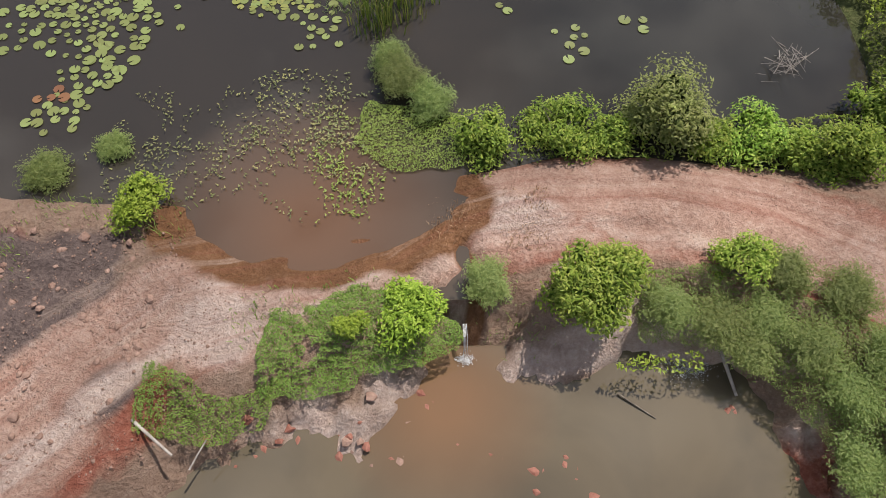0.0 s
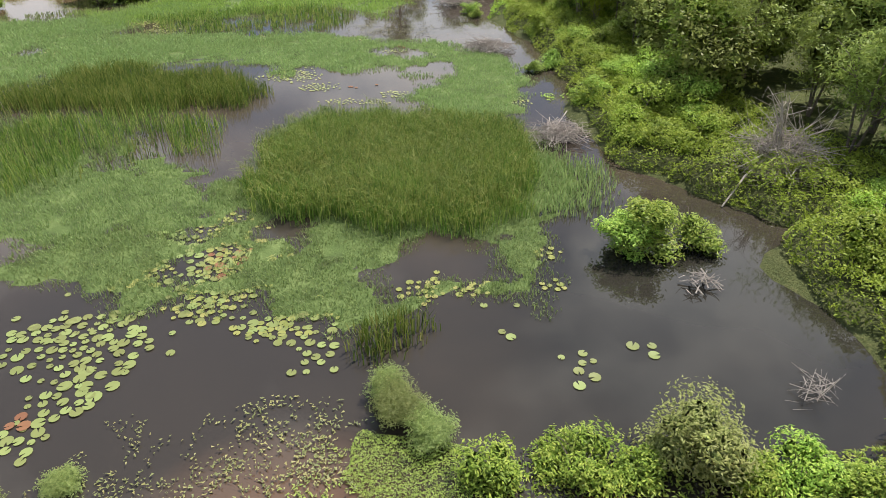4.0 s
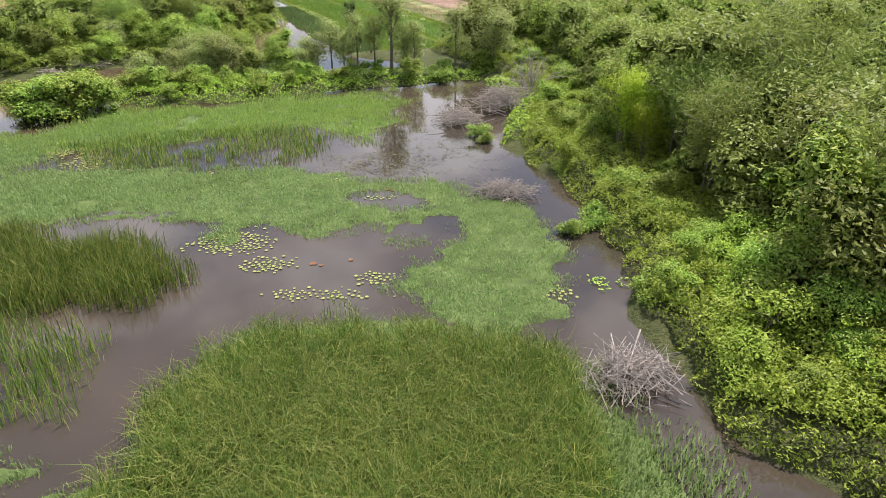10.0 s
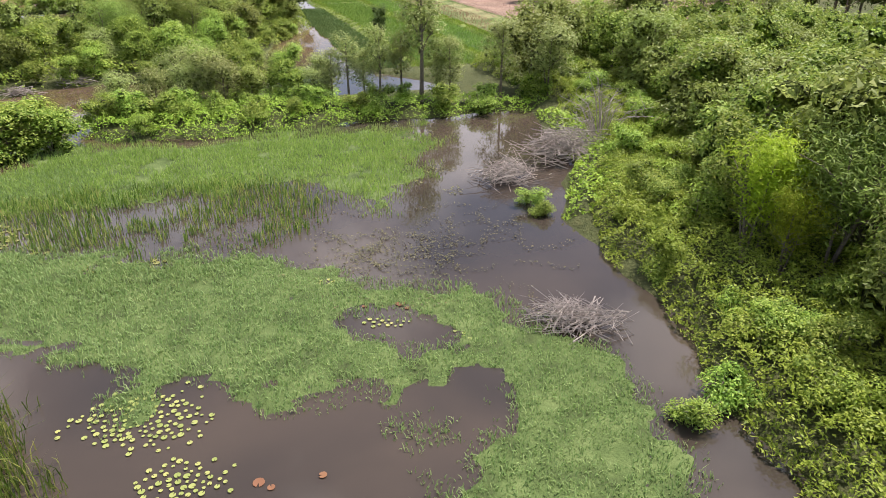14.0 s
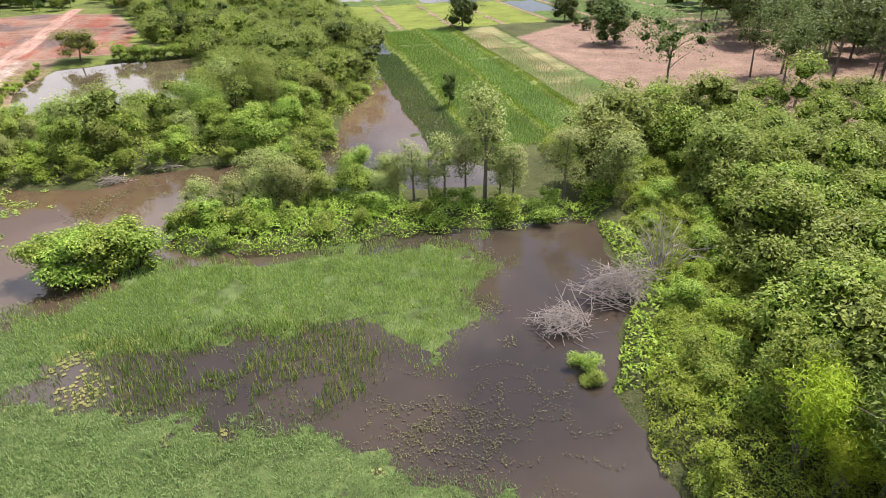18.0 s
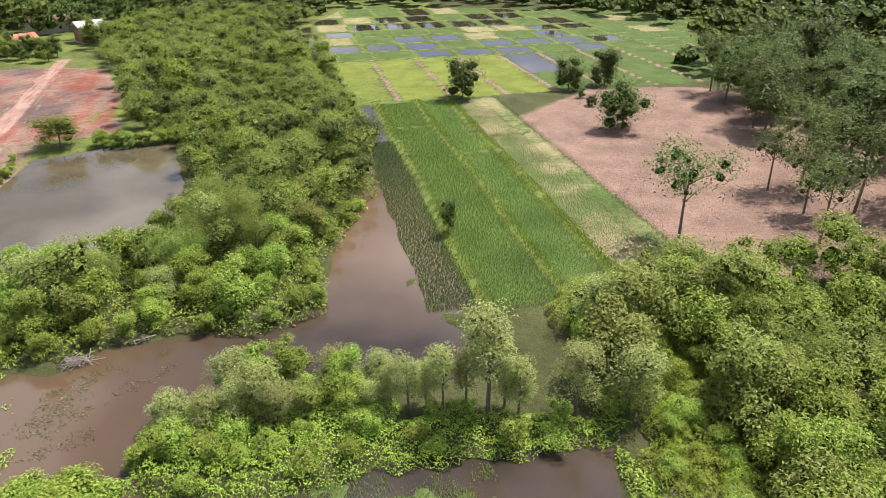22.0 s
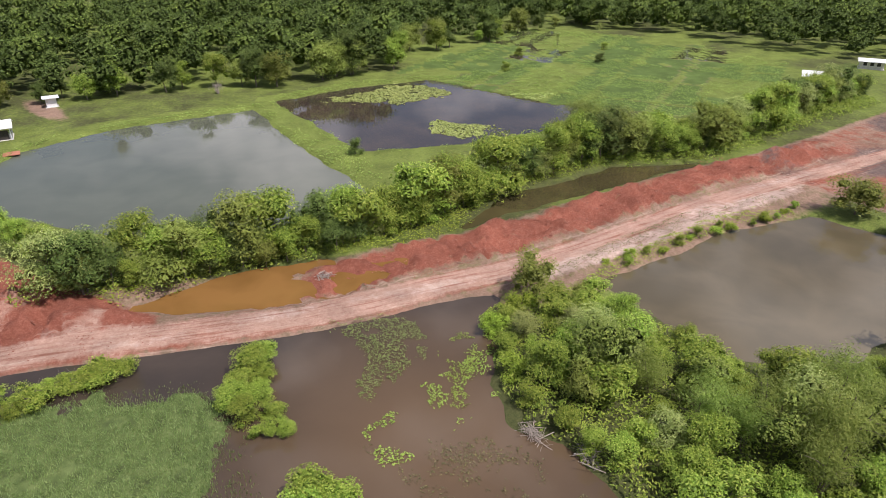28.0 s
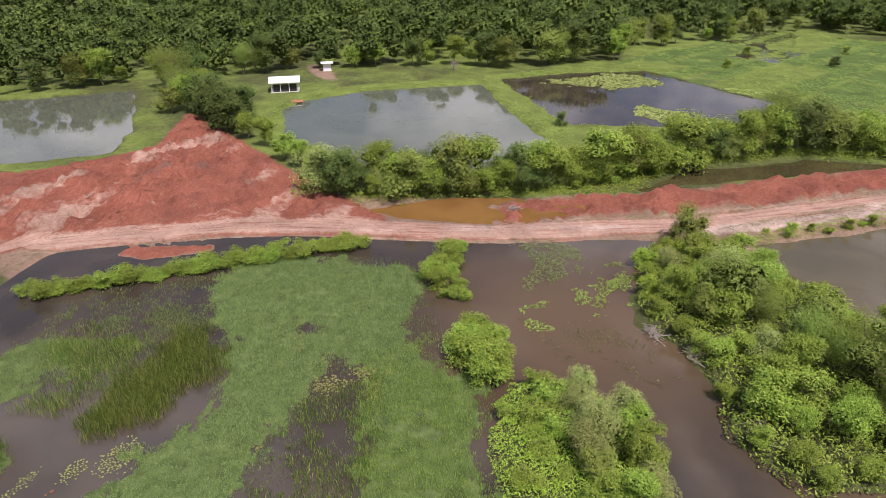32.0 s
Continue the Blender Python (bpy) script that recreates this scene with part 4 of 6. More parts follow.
BAND = [(-66, 80.5), (-52, 80.5), (-46, 82.5), (-43, 86), (-37, 89), (-30, 90), (-25, 95), (-28, 104), (-28.5, 113), (-28.5, 129), (-39.5, 162), (-51, 184), (-68, 222), (-98, 252), (-100, 300),
        (-150, 300), (-160, 245), (-127, 209), (-101, 178), (-83, 151), (-70, 149), (-55, 124), (-51, 115), (-53, 104.5), (-63, 97.5), (-69, 91)]
rnd = random.Random(3)
FAR_TREES = {"broad": [], "olive": [], "dense": [], "feather": []}
for x, y in scatter(EAST, 3.1, 1):
    e = float(seg_dist(np.array([x]), np.array([y]), EAST[:22], False)[0])
    q = rnd.random()
    if math.hypot(x - 12.9, y - 51) < 2.6 or math.hypot(x - 17.8, y - 20.8) < 4.6:
        continue
    tall_ = min(10.5 if y < 66 else 6.8, 2.4 + 0.62 * e) * rnd.uniform(0.62, 1.2)
    grey = lattice(np.array(x), np.array(y), 0.09, 7) > 0.5
    if e < 2.0:
        plant("broad_s" if q < 0.65 else "fresh_s", x, y, rnd.uniform(1.0, 1.9))
    elif e < 5.0:
        plant("fresh_s" if q < 0.4 else "broad_m", x, y, rnd.uniform(1.4, 2.6))
    elif e < 13 and x < 27 and q < 0.55:
        plant("feather_m" if grey and q < 0.42 else "broad_l" if q < 0.38 else "olive_m", x, y, tall_)
    else:
        FAR_TREES["feather" if grey and q < 0.6 else "broad" if q < 0.66 else "olive" if q < 0.94 or x < 32 else "dense"].append((x, y, tall_ * rnd.choice((0.75, 1.0, 1.2)), rnd.choice((2.4, 3.4, 4.6, 6.0)) * rnd.uniform(0.85, 1.15)))
for x, y in scatter(EAST[:23] + [(x + 8, y) for x, y in EAST[22::-1]], 2.6, 11):
    if rnd.random() < 0.6 and math.hypot(x - 12.9, y - 51) > 2.6 and math.hypot(x - 17.8, y - 20.8) > 4.2:
        plant("broad_m" if rnd.random() < 0.6 else "fresh_s", x, y, rnd.uniform(1.2, 2.9))
for x, y in scatter(BAND, 3.7, 2):
    e = float(-sdf(np.array([x]), np.array([y]), BAND)[0])
    q = rnd.random()
    grey = lattice(np.array(x), np.array(y), 0.07, 9) > 0.6
    h = rnd.uniform(4.2, 9.4)
    if e < 2.2 and y < 125:
        plant("broad_m" if q < 0.75 else "fresh_s", x, y, rnd.uniform(1.6, 2.8))
    elif e < 8 and y < 112:
        plant("broad_l" if q < 0.42 else "broad_m" if q < 0.68 else "olive_m" if q < 0.84 else "pale_l", x, y, rnd.uniform(2.8, 6.0))
    elif y < 110 and q < 0.75:
        plant("feather_m" if grey and q < 0.5 else "broad_l" if q < 0.32 else "olive_m" if q < 0.48 else "pale_l" if q < 0.6 else "dense_l", x, y, h)
    else:
        FAR_TREES["feather" if grey else "broad" if q < 0.5 else "olive" if q < 0.75 else "dense"].append((x, y, h * rnd.choice((0.7, 1.0, 1.2)), rnd.choice((2.6, 3.6, 5.0, 6.8)) * rnd.uniform(0.85, 1.15)))
for key, mat in (("broad", BROAD), ("olive", OLIVE), ("dense", DENSE), ("feather", PLUME)):
    mass(key + "_thicket", FAR_TREES[key], mat, 820, 0.138, "thicket of " + {"broad": "green broad-leaved", "olive": "olive green", "dense": "dark green", "feather": "light green feathery"}[key] + " trees", "thicket", 6, 1.2, 4.4, heart=0.8)
blanket("undergrowth_east", EAST[:23] + [(x + 8.5, y) for x, y in EAST[22::-1]], 175, 1.5, 0.082, FRESH, "yellow-green undergrowth along the channel", seed=3, ragged=1.2, grow=1.3)
blanket("undergrowth_band", BAND[:12] + [(-68, 205), (-84, 168), (-80, 152), (-70, 149), (-55, 124), (-51, 115), (-53, 104.5), (-63, 97.5), (-69, 91)], 26, 1.5, 0.16, BROAD, "green undergrowth of the wooded bank", seed=5, ragged=1.2, grow=0.5)
blanket("bank_edge", [(4.6, 56), (8.5, 57), (10, 67), (8, 75), (4.6, 80), (6.2, 66)], 40, 1.0, 0.14, FRESH, "green growth on the channel bank", seed=9, ragged=0.6)
blanket("undergrowth_strip", STRIP[:4] + [(4, 80.3), (6, 82), (-4, 80.8), (-13, 78.5), (-15, 83.7), (-26, 83), (-33, 75)], 80, 1.2, 0.1, FRESH, "green undergrowth on the narrow bank", seed=6, ragged=1.2, grow=0.9)
for x, y in scatter(STRIP, 2.9, 4):
    q = rnd.random()
    front = y < 72 + 0.26 * (x + 31) + 3
    if x > -14 and not front:
        continue
    plant("broad_s" if front else "pale_l" if q < 0.6 else "olive_m" if q < 0.7 else "broad_l", x, y, rnd.uniform(1.5, 2.6) if front else rnd.uniform(3.0, 5.6))
for x, y, h in ((-5.7, 81.0, 10.8), (-9.5, 81.2, 6.6), (-12.2, 80.2, 6.0), (-3.2, 81.6, 6.8), (1.5, 82.5, 7.5), (-7.6, 82.0, 6.2), (-11.0, 81.6, 5.4), (-4.4, 82.4, 6.4), (-13.8, 80.6, 5.6)):
    plant("tall", x, y, h, wide=1.15)
for x, y, h in ((4.5, 88, 8.0), (7, 93, 8.0), (3.5, 96, 6.5), (10, 98, 7.5), (6, 84, 7.0)):
    plant("pale_l" if h < 7.5 else "olive_m", x, y, h)
for x, y, h in ((12.4, 50.5, 6.6), (13.8, 52.2, 5.2), (13.4, 48.8, 4.4), (17.4, 55.5, 6.2)):
    plant("bamboo", x, y, h)
# bush row in the water and the small islands
for k in range(40):
    t = k / 39
    plant("broad_s", -30.5 - 25.5 * t + rnd.uniform(-0.8, 0.8), 7.5 + 34 * t + rnd.uniform(-0.8, 0.8), rnd.uniform(1.6, 2.5), z=-0.15, group="bush row in the water", wide=1.25)
for x, y, h in ((-37.5, 63.8, 3.6), (-35.4, 63.6, 3.9), (-33.4, 64.6, 3.4), (-36.3, 66, 3.4), (-31.8, 66.4, 3.8), (-33.6, 67.4, 3.6), (9.2, 14.6, 2.6), (11.2, 14.6, 1.9), (7.9, 14.2, 2.0), (-50, 54.5, 2.8), (-52.5, 54.5, 2.6), (-55, 55.2, 2.9), (-57, 56, 2.6), (-53.5, 56.5, 2.4), (-48, 56, 2.2), (-46, 58, 1.7), (-46.5, 60.2, 1.6), (-51, 56.8, 2.2), (-48.5, 58.5, 2.0),
                (2.8, 58.2, 1.3), (3.6, 56.9, 1.2), (7.3, 39.5, 1.3), (8.5, 41, 1.7), (8.1, 49.5, 1.5), (9.4, 32.3, 1.4)):
    plant("broad_m" if h > 1.9 else "broad_s", x, y, h, z=-0.15, wide=1.2)
# trees on the dyke of the fish pond
DYKE = [(-71.5, 27), (-74.5, 35), (-77.5, 45), (-81.5, 55), (-84.5, 63), (-89.5, 70.5), (-96, 78), (-106, 88), (-115.5, 99), (-122, 112), (-124, 128), (-138, 150), (-152, 166), (-166, 188)]
for (ax, ay), (bx, by) in zip(DYKE, DYKE[1:]):
    n = max(2, int(math.hypot(bx - ax, by - ay) / 2.6))
    for k in range(n):
        for side in (-1.8, 1.8):
            q, t = rnd.random(), (k + rnd.random()) / n
            if q < 0.95:
                plant("broad_l" if q < 0.30 else "olive_m" if q < 0.45 else "dense_l" if q < 0.75 else "pale_l" if q < 0.85 else "broad_m", ax + (bx - ax) * t + side + rnd.uniform(-1, 1), ay + (by - ay) * t - side + rnd.uniform(-1, 1), rnd.choice((4.5, 6.0, 7.5, 8.5, 9.5)) * rnd.uniform(0.85, 1.1))
blanket("undergrowth_dyke", [(-70, 25), (-75, 38), (-81, 55), (-86, 66), (-98, 80), (-110, 92), (-117, 104), (-120, 128), (-150, 172), (-160, 188), (-170, 188), (-142, 148), (-130, 122), (-126, 104), (-112, 84), (-96, 70), (-90, 58), (-84, 42), (-76, 24)], 16, 1.3, 0.2, BROAD, "green undergrowth of the pond dyke", seed=8, ragged=1.5, gaps=0.2, grow=2.0)
blanket("ditch_bank_grass", [(-68, 36), (-76, 47), (-81, 58), (-82, 69), (-88, 78), (-101, 86), (-112, 101), (-118, 110), (-119, 128), (-124, 128), (-121, 108), (-110, 92), (-98, 80), (-90, 68), (-84, 55), (-77, 40), (-72, 30)], 14, 0.6, 0.17, FRESH, "rough grass on the ditch bank", seed=12, dry=True, ragged=1.0, gaps=0.25)
blanket("pond_bank_grass", [(-86, 30), (-98, 3), (-121, -12), (-131, -12), (-150, 2), (-166, 32), (-134, 50), (-128, 58), (-172, 32), (-190, 52), (-206, 94), (-190, 112), (-172, 126), (-138, 103), (-130, 82), (-125, 60), (-104, 69), (-90, 60), (-85, 36)], 6, 0.4, 0.18, GRASS, "rough grass of the pond banks", seed=13, dry=True, ragged=3.0, gaps=0.38, scale=0.3)
blanket("field_grass", WFIELD, 5, 0.35, 0.17, GRASS, "uneven grass of the western fields", seed=14, ragged=3.0, gaps=0.5, scale=0.12)
for x, y, h in ((-71, 31, 8), (-73.5, 33.5, 7.5), (-77, 27, 7), (-80, 22, 6), (-86, 12, 6), (-92, 4, 6.5), (-83, 17, 5.5), (-96, -3, 6), (-75, 29, 6)):
    plant("broad_l" if h < 7 else "dense_l", x, y, h)
plant("feather_m", -122, 104, 10.5)
plant("feather_m", -119.5, 101.5, 9.5)
plant("feather_m", -124, 107, 9.0)
for x, y, h in ((-99, -9, 9.5), (-104, -14, 9), (-108, -20, 10), (-113, -26, 9), (-118, -28, 8), (-110, -13, 8)):
    plant("round", x, y, h)
for key, x, y, h in (("feather_m", -118, -36, 11), ("feather_m", -122, -42, 12), ("broad_l", -113, -31, 9), ("feather_m", -127, -48, 12), ("dense_l", -113, -23, 9), ("dense_l", -106, -18, 8.5), ("broad_l", -131, -53, 10), ("olive_m", -109, -33, 7), ("broad_l", -123, -33, 9)):
    plant(key, x, y, h)
plant("olive_m", -68.4, 86.2, 6.6, variant=1)
for x, y, h in ((-22.9, 187, 9.3), (1, 198, 8), (9.7, 204, 8.6), (11.3, 166, 9.4), (-124.9, 60, 3.2), (-215.9, 132, 3.4), (4, 190, 2.2), (6, 183, 2.6), (9, 184, 2.2)):
    plant("round", x, y, h)
for x, y, h in ((15, 118.2, 13), (32, 119, 12), (33.2, 129, 11), (40, 130, 14.5), (36, 140, 13), (30.5, 137, 10)):
    plant("umbrella", x, y, h)
plant("dense_l", -14.6, 115.9, 4.6, wide=0.62)
for x, y in scatter([(37, 160), (30, 200), (60, 212), (75, 120), (50, 118), (45, 146)], 8.6, 8):
    plant("dense_l" if rnd.random() < 0.6 else "umbrella", x, y, rnd.uniform(9, 16))
plant("olive_m", -91.2, 140.7, 6.5, wide=1.5)
for k in range(26):
    t = k / 25
    plant("dense_l" if k % 3 else "broad_l", -152 - 30 * t + rnd.uniform(-3, 3), 212 + 12 * t + rnd.uniform(-4, 8), rnd.uniform(4, 8))
for k in range(16):
    plant("broad_m" if k % 2 else "fresh_s", -75.5 - 1.2 * k + rnd.uniform(-1.4, 1), 97.5 + 2.3 * k + rnd.uniform(-1.2, 1.2), rnd.uniform(0.8, 1.6), group="scrub on the pond bank")
for k in range(10):
    plant("broad_m", -84 + 1.6 * k, 142.5 + 0.6 * k + rnd.uniform(-1, 1), rnd.uniform(2, 3.4))
for x, y, h in ((-250, 125, 5), (-275, 147, 5), (-232, 108, 3), (-240, 140, 2.5), (-205, 100, 3)):
    plant("tall" if h > 3 else "broad_m", x, y, h)


blanket("pond_shore_grass", [(-70, 95), (-75.2, 99.6), (-81.5, 109.6), (-88.7, 121), (-91.6, 132), (-94, 132), (-91.4, 120), (-84.5, 108.6), (-78.5, 99.6), (-73, 94)], 34, 0.4, 0.11, FRESH, "green grass strip along the muddy pond", "grass", 15, gaps=0.2, ragged=0.7)
blanket("roadside_scrub", [(-71, 90), (-78.5, 98.5), (-84.5, 107.6), (-91.4, 119), (-95, 132), (-98, 131), (-94.5, 118), (-87.5, 106.5), (-81, 97), (-76, 91)], 22, 0.7, 0.1, WEED, "grey-brown scrub between road and pond", "undergrowth", 16, gaps=0.4, ragged=0.8)


# far woods
def woods(name, poly, gap, seed, leaf, per, hmin, hmax, mat, label, heart=0.85):
    r = random.Random(seed)
    mass(name, [(x, y, hmin + (hmax - hmin) * r.random() ** 1.3, min(gap * r.uniform(0.7, 1.35), 12)) for x, y in scatter(poly, gap, seed, 0.9)], mat, per, leaf, label, fuzz=1.12, size=gap * 1.2, heart=heart, lobes=5)


WEST_NEAR = [(-112, -92), (-126, -76), (-137, -67), (-156, -40), (-173, -24), (-173, -9), (-187, 9), (-185, 29), (-198, 49), (-204, 66), (-243, 66), (-244, 84), (-300, 122), (-275, 176), (-230, 203), (-208, 224), (-165, 250),
             (-150, 305), (-250, 400), (-390, 280), (-410, 60), (-330, -110), (-230, -170), (-130, -150)]
WOOD_FRONT = [(-113, -90), (-126, -73), (-136, -64), (-154, -38), (-171, -22), (-171, -8), (-184, 9), (-182, 29), (-195, 49), (-200, 64), (-240, 65), (-241, 83), (-284, 120), (-300, 150)]
for (ax, ay), (bx, by) in zip(WOOD_FRONT, WOOD_FRONT[1:]):
    for k in range(max(1, int(math.hypot(bx - ax, by - ay) / 6))):
        t, q = rnd.random(), rnd.random()
        plant("dense_l" if q < 0.5 else "broad_l" if q < 0.7 else "olive_m" if q < 0.9 else "feather_m", ax + (bx - ax) * t - 2 + rnd.uniform(-3, 2), ay + (by - ay) * t + rnd.uniform(-2, 2), rnd.choice((5, 7, 9, 11)) * rnd.uniform(0.9, 1.1) if ay < 20 or ay > 66 else rnd.uniform(9, 13))
woods("woods_west", WEST_NEAR, 8.6, 31, 0.36, 270, 7, 18, DENSE, "dense dark green woods behind the ponds")
woods("woods_west_light", WEST_NEAR, 14.0, 35, 0.36, 330, 6, 18, WOODS, "lighter green trees among the dark woods")
woods("woods_far_west", [(-405, 60), (-325, -110), (-225, -168), (-128, -148), (-60, -260), (-260, -420), (-640, -260), (-700, 120), (-560, 380), (-385, 280)], 17.0, 37, 0.95, 80, 9, 17, DENSE, "dark woods reaching away to the west", 0.95)
NORTH = [(-100, 345), (-20, 360), (15, 330), (55, 290), (30, 218), (70, 210), (130, 120), (260, 240), (200, 430), (-60, 470), (-250, 400), (-150, 305), (-105, 302)]
woods("woods_north", NORTH, 10.0, 32, 0.6, 90, 5, 14, DENSE, "dense dark woods beyond the rice fields", 1.1)
woods("woods_north_light", NORTH, 15.0, 36, 0.62, 120, 5, 15, WOODS, "lighter green trees among the far woods")
woods("woods_horizon", [(-270, 430), (-60, 560), (260, 520), (330, 240), (900, 500), (700, 1500), (-800, 1500), (-900, 500)], 30.0, 33, 1.1, 60, 8, 15, DENSE, "distant wooded horizon", 1.05)
woods("woods_east", [(48, 100), (46, 40), (40, 0), (24, -6), (60, -20), (130, 60), (130, 120), (70, 118)], 6.5, 34, 0.45, 240, 6, 14, OLIVE, "green woods east of the channel")


# ---- water plants ----
MATBED = noisy_mat("mat_bed", [(0.3, (0.055, 0.07, 0.028)), (0.48, (0.09, 0.13, 0.042)), (0.68, (0.15, 0.195, 0.07))], 0.7, 0.95, 0.1, 0.8, 9.0, 0.08)


def in_any(X, Y, polys, wob, seed, scale=0.45):
    d = np.full(np.shape(X), 1e9)
    for p in polys:
        d = np.minimum(d, sdf(X, Y, p))
    return -d + (fbm(X, Y, scale * 0.5, seed) - 0.5) * 2.6 * wob + (fbm(X, Y, 1.7, seed + 1) - 0.5) * 0.9 * min(1, wob) + (fbm(X, Y, 0.8, seed + 2) - 0.5) * 1.6 * min(1, wob)


def blades(rng, X, Y, Z, h, w, lean=0.25, bend=0.5):
    """Grass and reed blades: tapering, bent, three faces each."""
    n = len(X)
    a, b = rng.uniform(0, 6.28, n), rng.uniform(0, 6.28, n)
    hh = h * rng.uniform(0.6, 1.15, n)
    base = np.stack([X, Y, Z], 1)
    side = np.stack([np.cos(a), np.sin(a), 0 * a], 1) * (w / 2)
    off = np.stack([np.cos(b), np.sin(b), 0 * b], 1) * (hh * rng.uniform(0, lean, n))[:, None]
    mid = base + off * 0.4 + np.array([0, 0, 1]) * (hh * 0.55)[:, None]
    tip = base + off * (1 + bend * rng.uniform(0.2, 1.8, n))[:, None] + np.array([0, 0, 1]) * (hh * (1 - 0.3 * rng.rand(n)))[:, None]
    v = np.stack([base - side, base + side, mid + side * 0.8, mid - side * 0.8, tip], 1).reshape(-1, 3)
    k = np.arange(n)[:, None] * 5
    quads = k + np.array([0, 1, 2, 3])
    tips = k + np.array([3, 2, 4, 4])
    return v, quads, tips[:, :3]


def blade_mesh(name, v, quads, tris, mat):
    me = bpy.data.meshes.new(name)
    nq, nt = len(quads), len(tris)
    me.vertices.add(len(v)); me.vertices.foreach_set("co", np.asarray(v, np.float32).ravel())
    me.loops.add(nq * 4 + nt * 3)
    me.loops.foreach_set("vertex_index", np.concatenate([quads.ravel(), tris.ravel()]).astype(np.int32))
    me.polygons.add(nq + nt)
    me.polygons.foreach_set("loop_start", np.concatenate([np.arange(nq) * 4, nq * 4 + np.arange(nt) * 3]).astype(np.int32))
    me.polygons.foreach_set("loop_total", np.concatenate([np.full(nq, 4), np.full(nt, 3)]).astype(np.int32))
    me.update(calc_edges=True)
    me.materials.append(mat)
    return me


def sward(name, polys, holes, per_m2, h, w, mat, label, cat, seed, wob=1.8, gaps=0.0, z=0.0, lean=0.35, gscale=0.5, thin=0.34, soft=0.55, bend=0.5):
    """A stand of blades over outlines, with ragged rims and gaps."""
    rng = np.random.RandomState(seed)
    p = np.concatenate([np.array(q) for q in polys])
    (x0, y0), (x1, y1) = p.min(0) - wob, p.max(0) + wob
    n = int((x1 - x0) * (y1 - y0) * per_m2)
    X, Y = rng.uniform(x0, x1, n), rng.uniform(y0, y1, n)
    d = in_any(X, Y, polys, wob, seed)
    if holes:
        d = np.minimum(d, -in_any(X, Y, holes, wob * 0.6, seed + 5))
    if cat == "grass":
        d = d + 0.7 - 1.6 * step(thin - fbm(X, Y, 0.3, seed + 40), 0, 0.06)
    ok = (d > 0) & (fbm(X, Y, gscale, seed + 9) > gaps) & (rng.rand(n) < 0.12 + d * soft)
    X, Y = X[ok], Y[ok]
    tall_ = h * (0.55 + 0.5 * fbm(X, Y, 0.4, seed + 3) + 0.4 * fbm(X, Y, 1.6, seed + 4)) * np.clip(0.55 + d[ok] * 0.5, 0.55, 1)
    Z = np.full(len(X), z) if z is not None else height_at(X, Y)
    return tagged(new(name, blade_mesh(name, *blades(rng, X, Y, Z, tall_, w, lean, bend), mat)), label, cat, kind="stuff")


def raft(name, polys, holes, seed, cell=0.4, wob=1.8, top=0.06, mat=None, label="", thin=0.34):
    """The floating bed of a grass mat: rises out of the water inside the outline."""
    p = np.concatenate([np.array(q) for q in polys])
    x, y = np.arange(p[:, 0].min() - 2, p[:, 0].max() + 2, cell), np.arange(p[:, 1].min() - 2, p[:, 1].max() + 2, cell)
    X, Y = np.meshgrid(x, y, indexing="ij")
    d = in_any(X, Y, polys, wob, seed)
    if holes:
        d = np.minimum(d, -in_any(X, Y, holes, wob * 0.6, seed + 5))
    d = d + 0.7 - 1.6 * step(thin - fbm(X, Y, 0.3, seed + 40), 0, 0.06)
    Z = -0.12 + (0.12 + top * (0.5 + fbm(X, Y, 0.9, seed + 7))) * step(d + (fbm(X, Y, 1.1, seed + 8) - 0.5) * 2.2, 0.15, 1.3)
    f = grid_faces(len(x), len(y))
    keep = d.ravel()[f].max(1) > -0.9
    used, inv = np.unique(f[keep], return_inverse=True)
    v = np.stack([X, Y, Z], -1).reshape(-1, 3)[used]
    return tagged(new(name, mesh_np(name, v, inv.reshape(-1, 4), mat or MATBED, True)), label, "floating mat", kind="stuff")


MAT_S = [(-18.5, 12.6), (-14.4, 11), (-12.2, 10.1), (-9.5, 10.2), (-7.9, 10.8), (-4.5, 10), (-3, 8.6), (-0.9, 8.8), (0.3, 10), (2, 11.1), (3.7, 10.9), (4.1, 14.5), (4.4, 18.7), (7.9, 20.2),
         (7, 23.6), (5.2, 27), (2, 30), (-8, 30), (-10.5, 22), (-17, 15.5)]
HOLES_S = [[(-3.4, 12.6), (-2.1, 10.9), (-0.1, 11.2), (2.5, 12.7), (2.1, 14.4), (-0.6, 15.2), (-2.1, 14)], [(-16, 17.5), (-12, 15), (-10, 17.5), (-12, 20)], [(-12.5, 12.5), (-10.5, 11.8), (-9.5, 14), (-11.5, 14.6)], [(-8.2, 15.5), (-6.5, 14.6), (-6.2, 16.5), (-8, 17.3)]]
MAT_M = [(-33, 48.5), (-23.6, 49.4), (-17, 50), (-11.1, 51), (-8.6, 49), (1.3, 46.6), (3, 44.4), (5.2, 43), (6.6, 38.9), (6.6, 36.9), (5.4, 35.6), (5.8, 34.2), (5.2, 31), (2.5, 29.5), (-2.2, 33.6),
         (-2, 37.2), (-0.6, 41.2), (-3.7, 41.4), (-10.7, 40.8), (-13, 38.5), (-13.4, 41), (-20, 43), (-30, 41)]
HOLES_M = [[(-6.2, 44.9), (-2.6, 45.5), (1.2, 44.4), (-2.4, 43.6)]]
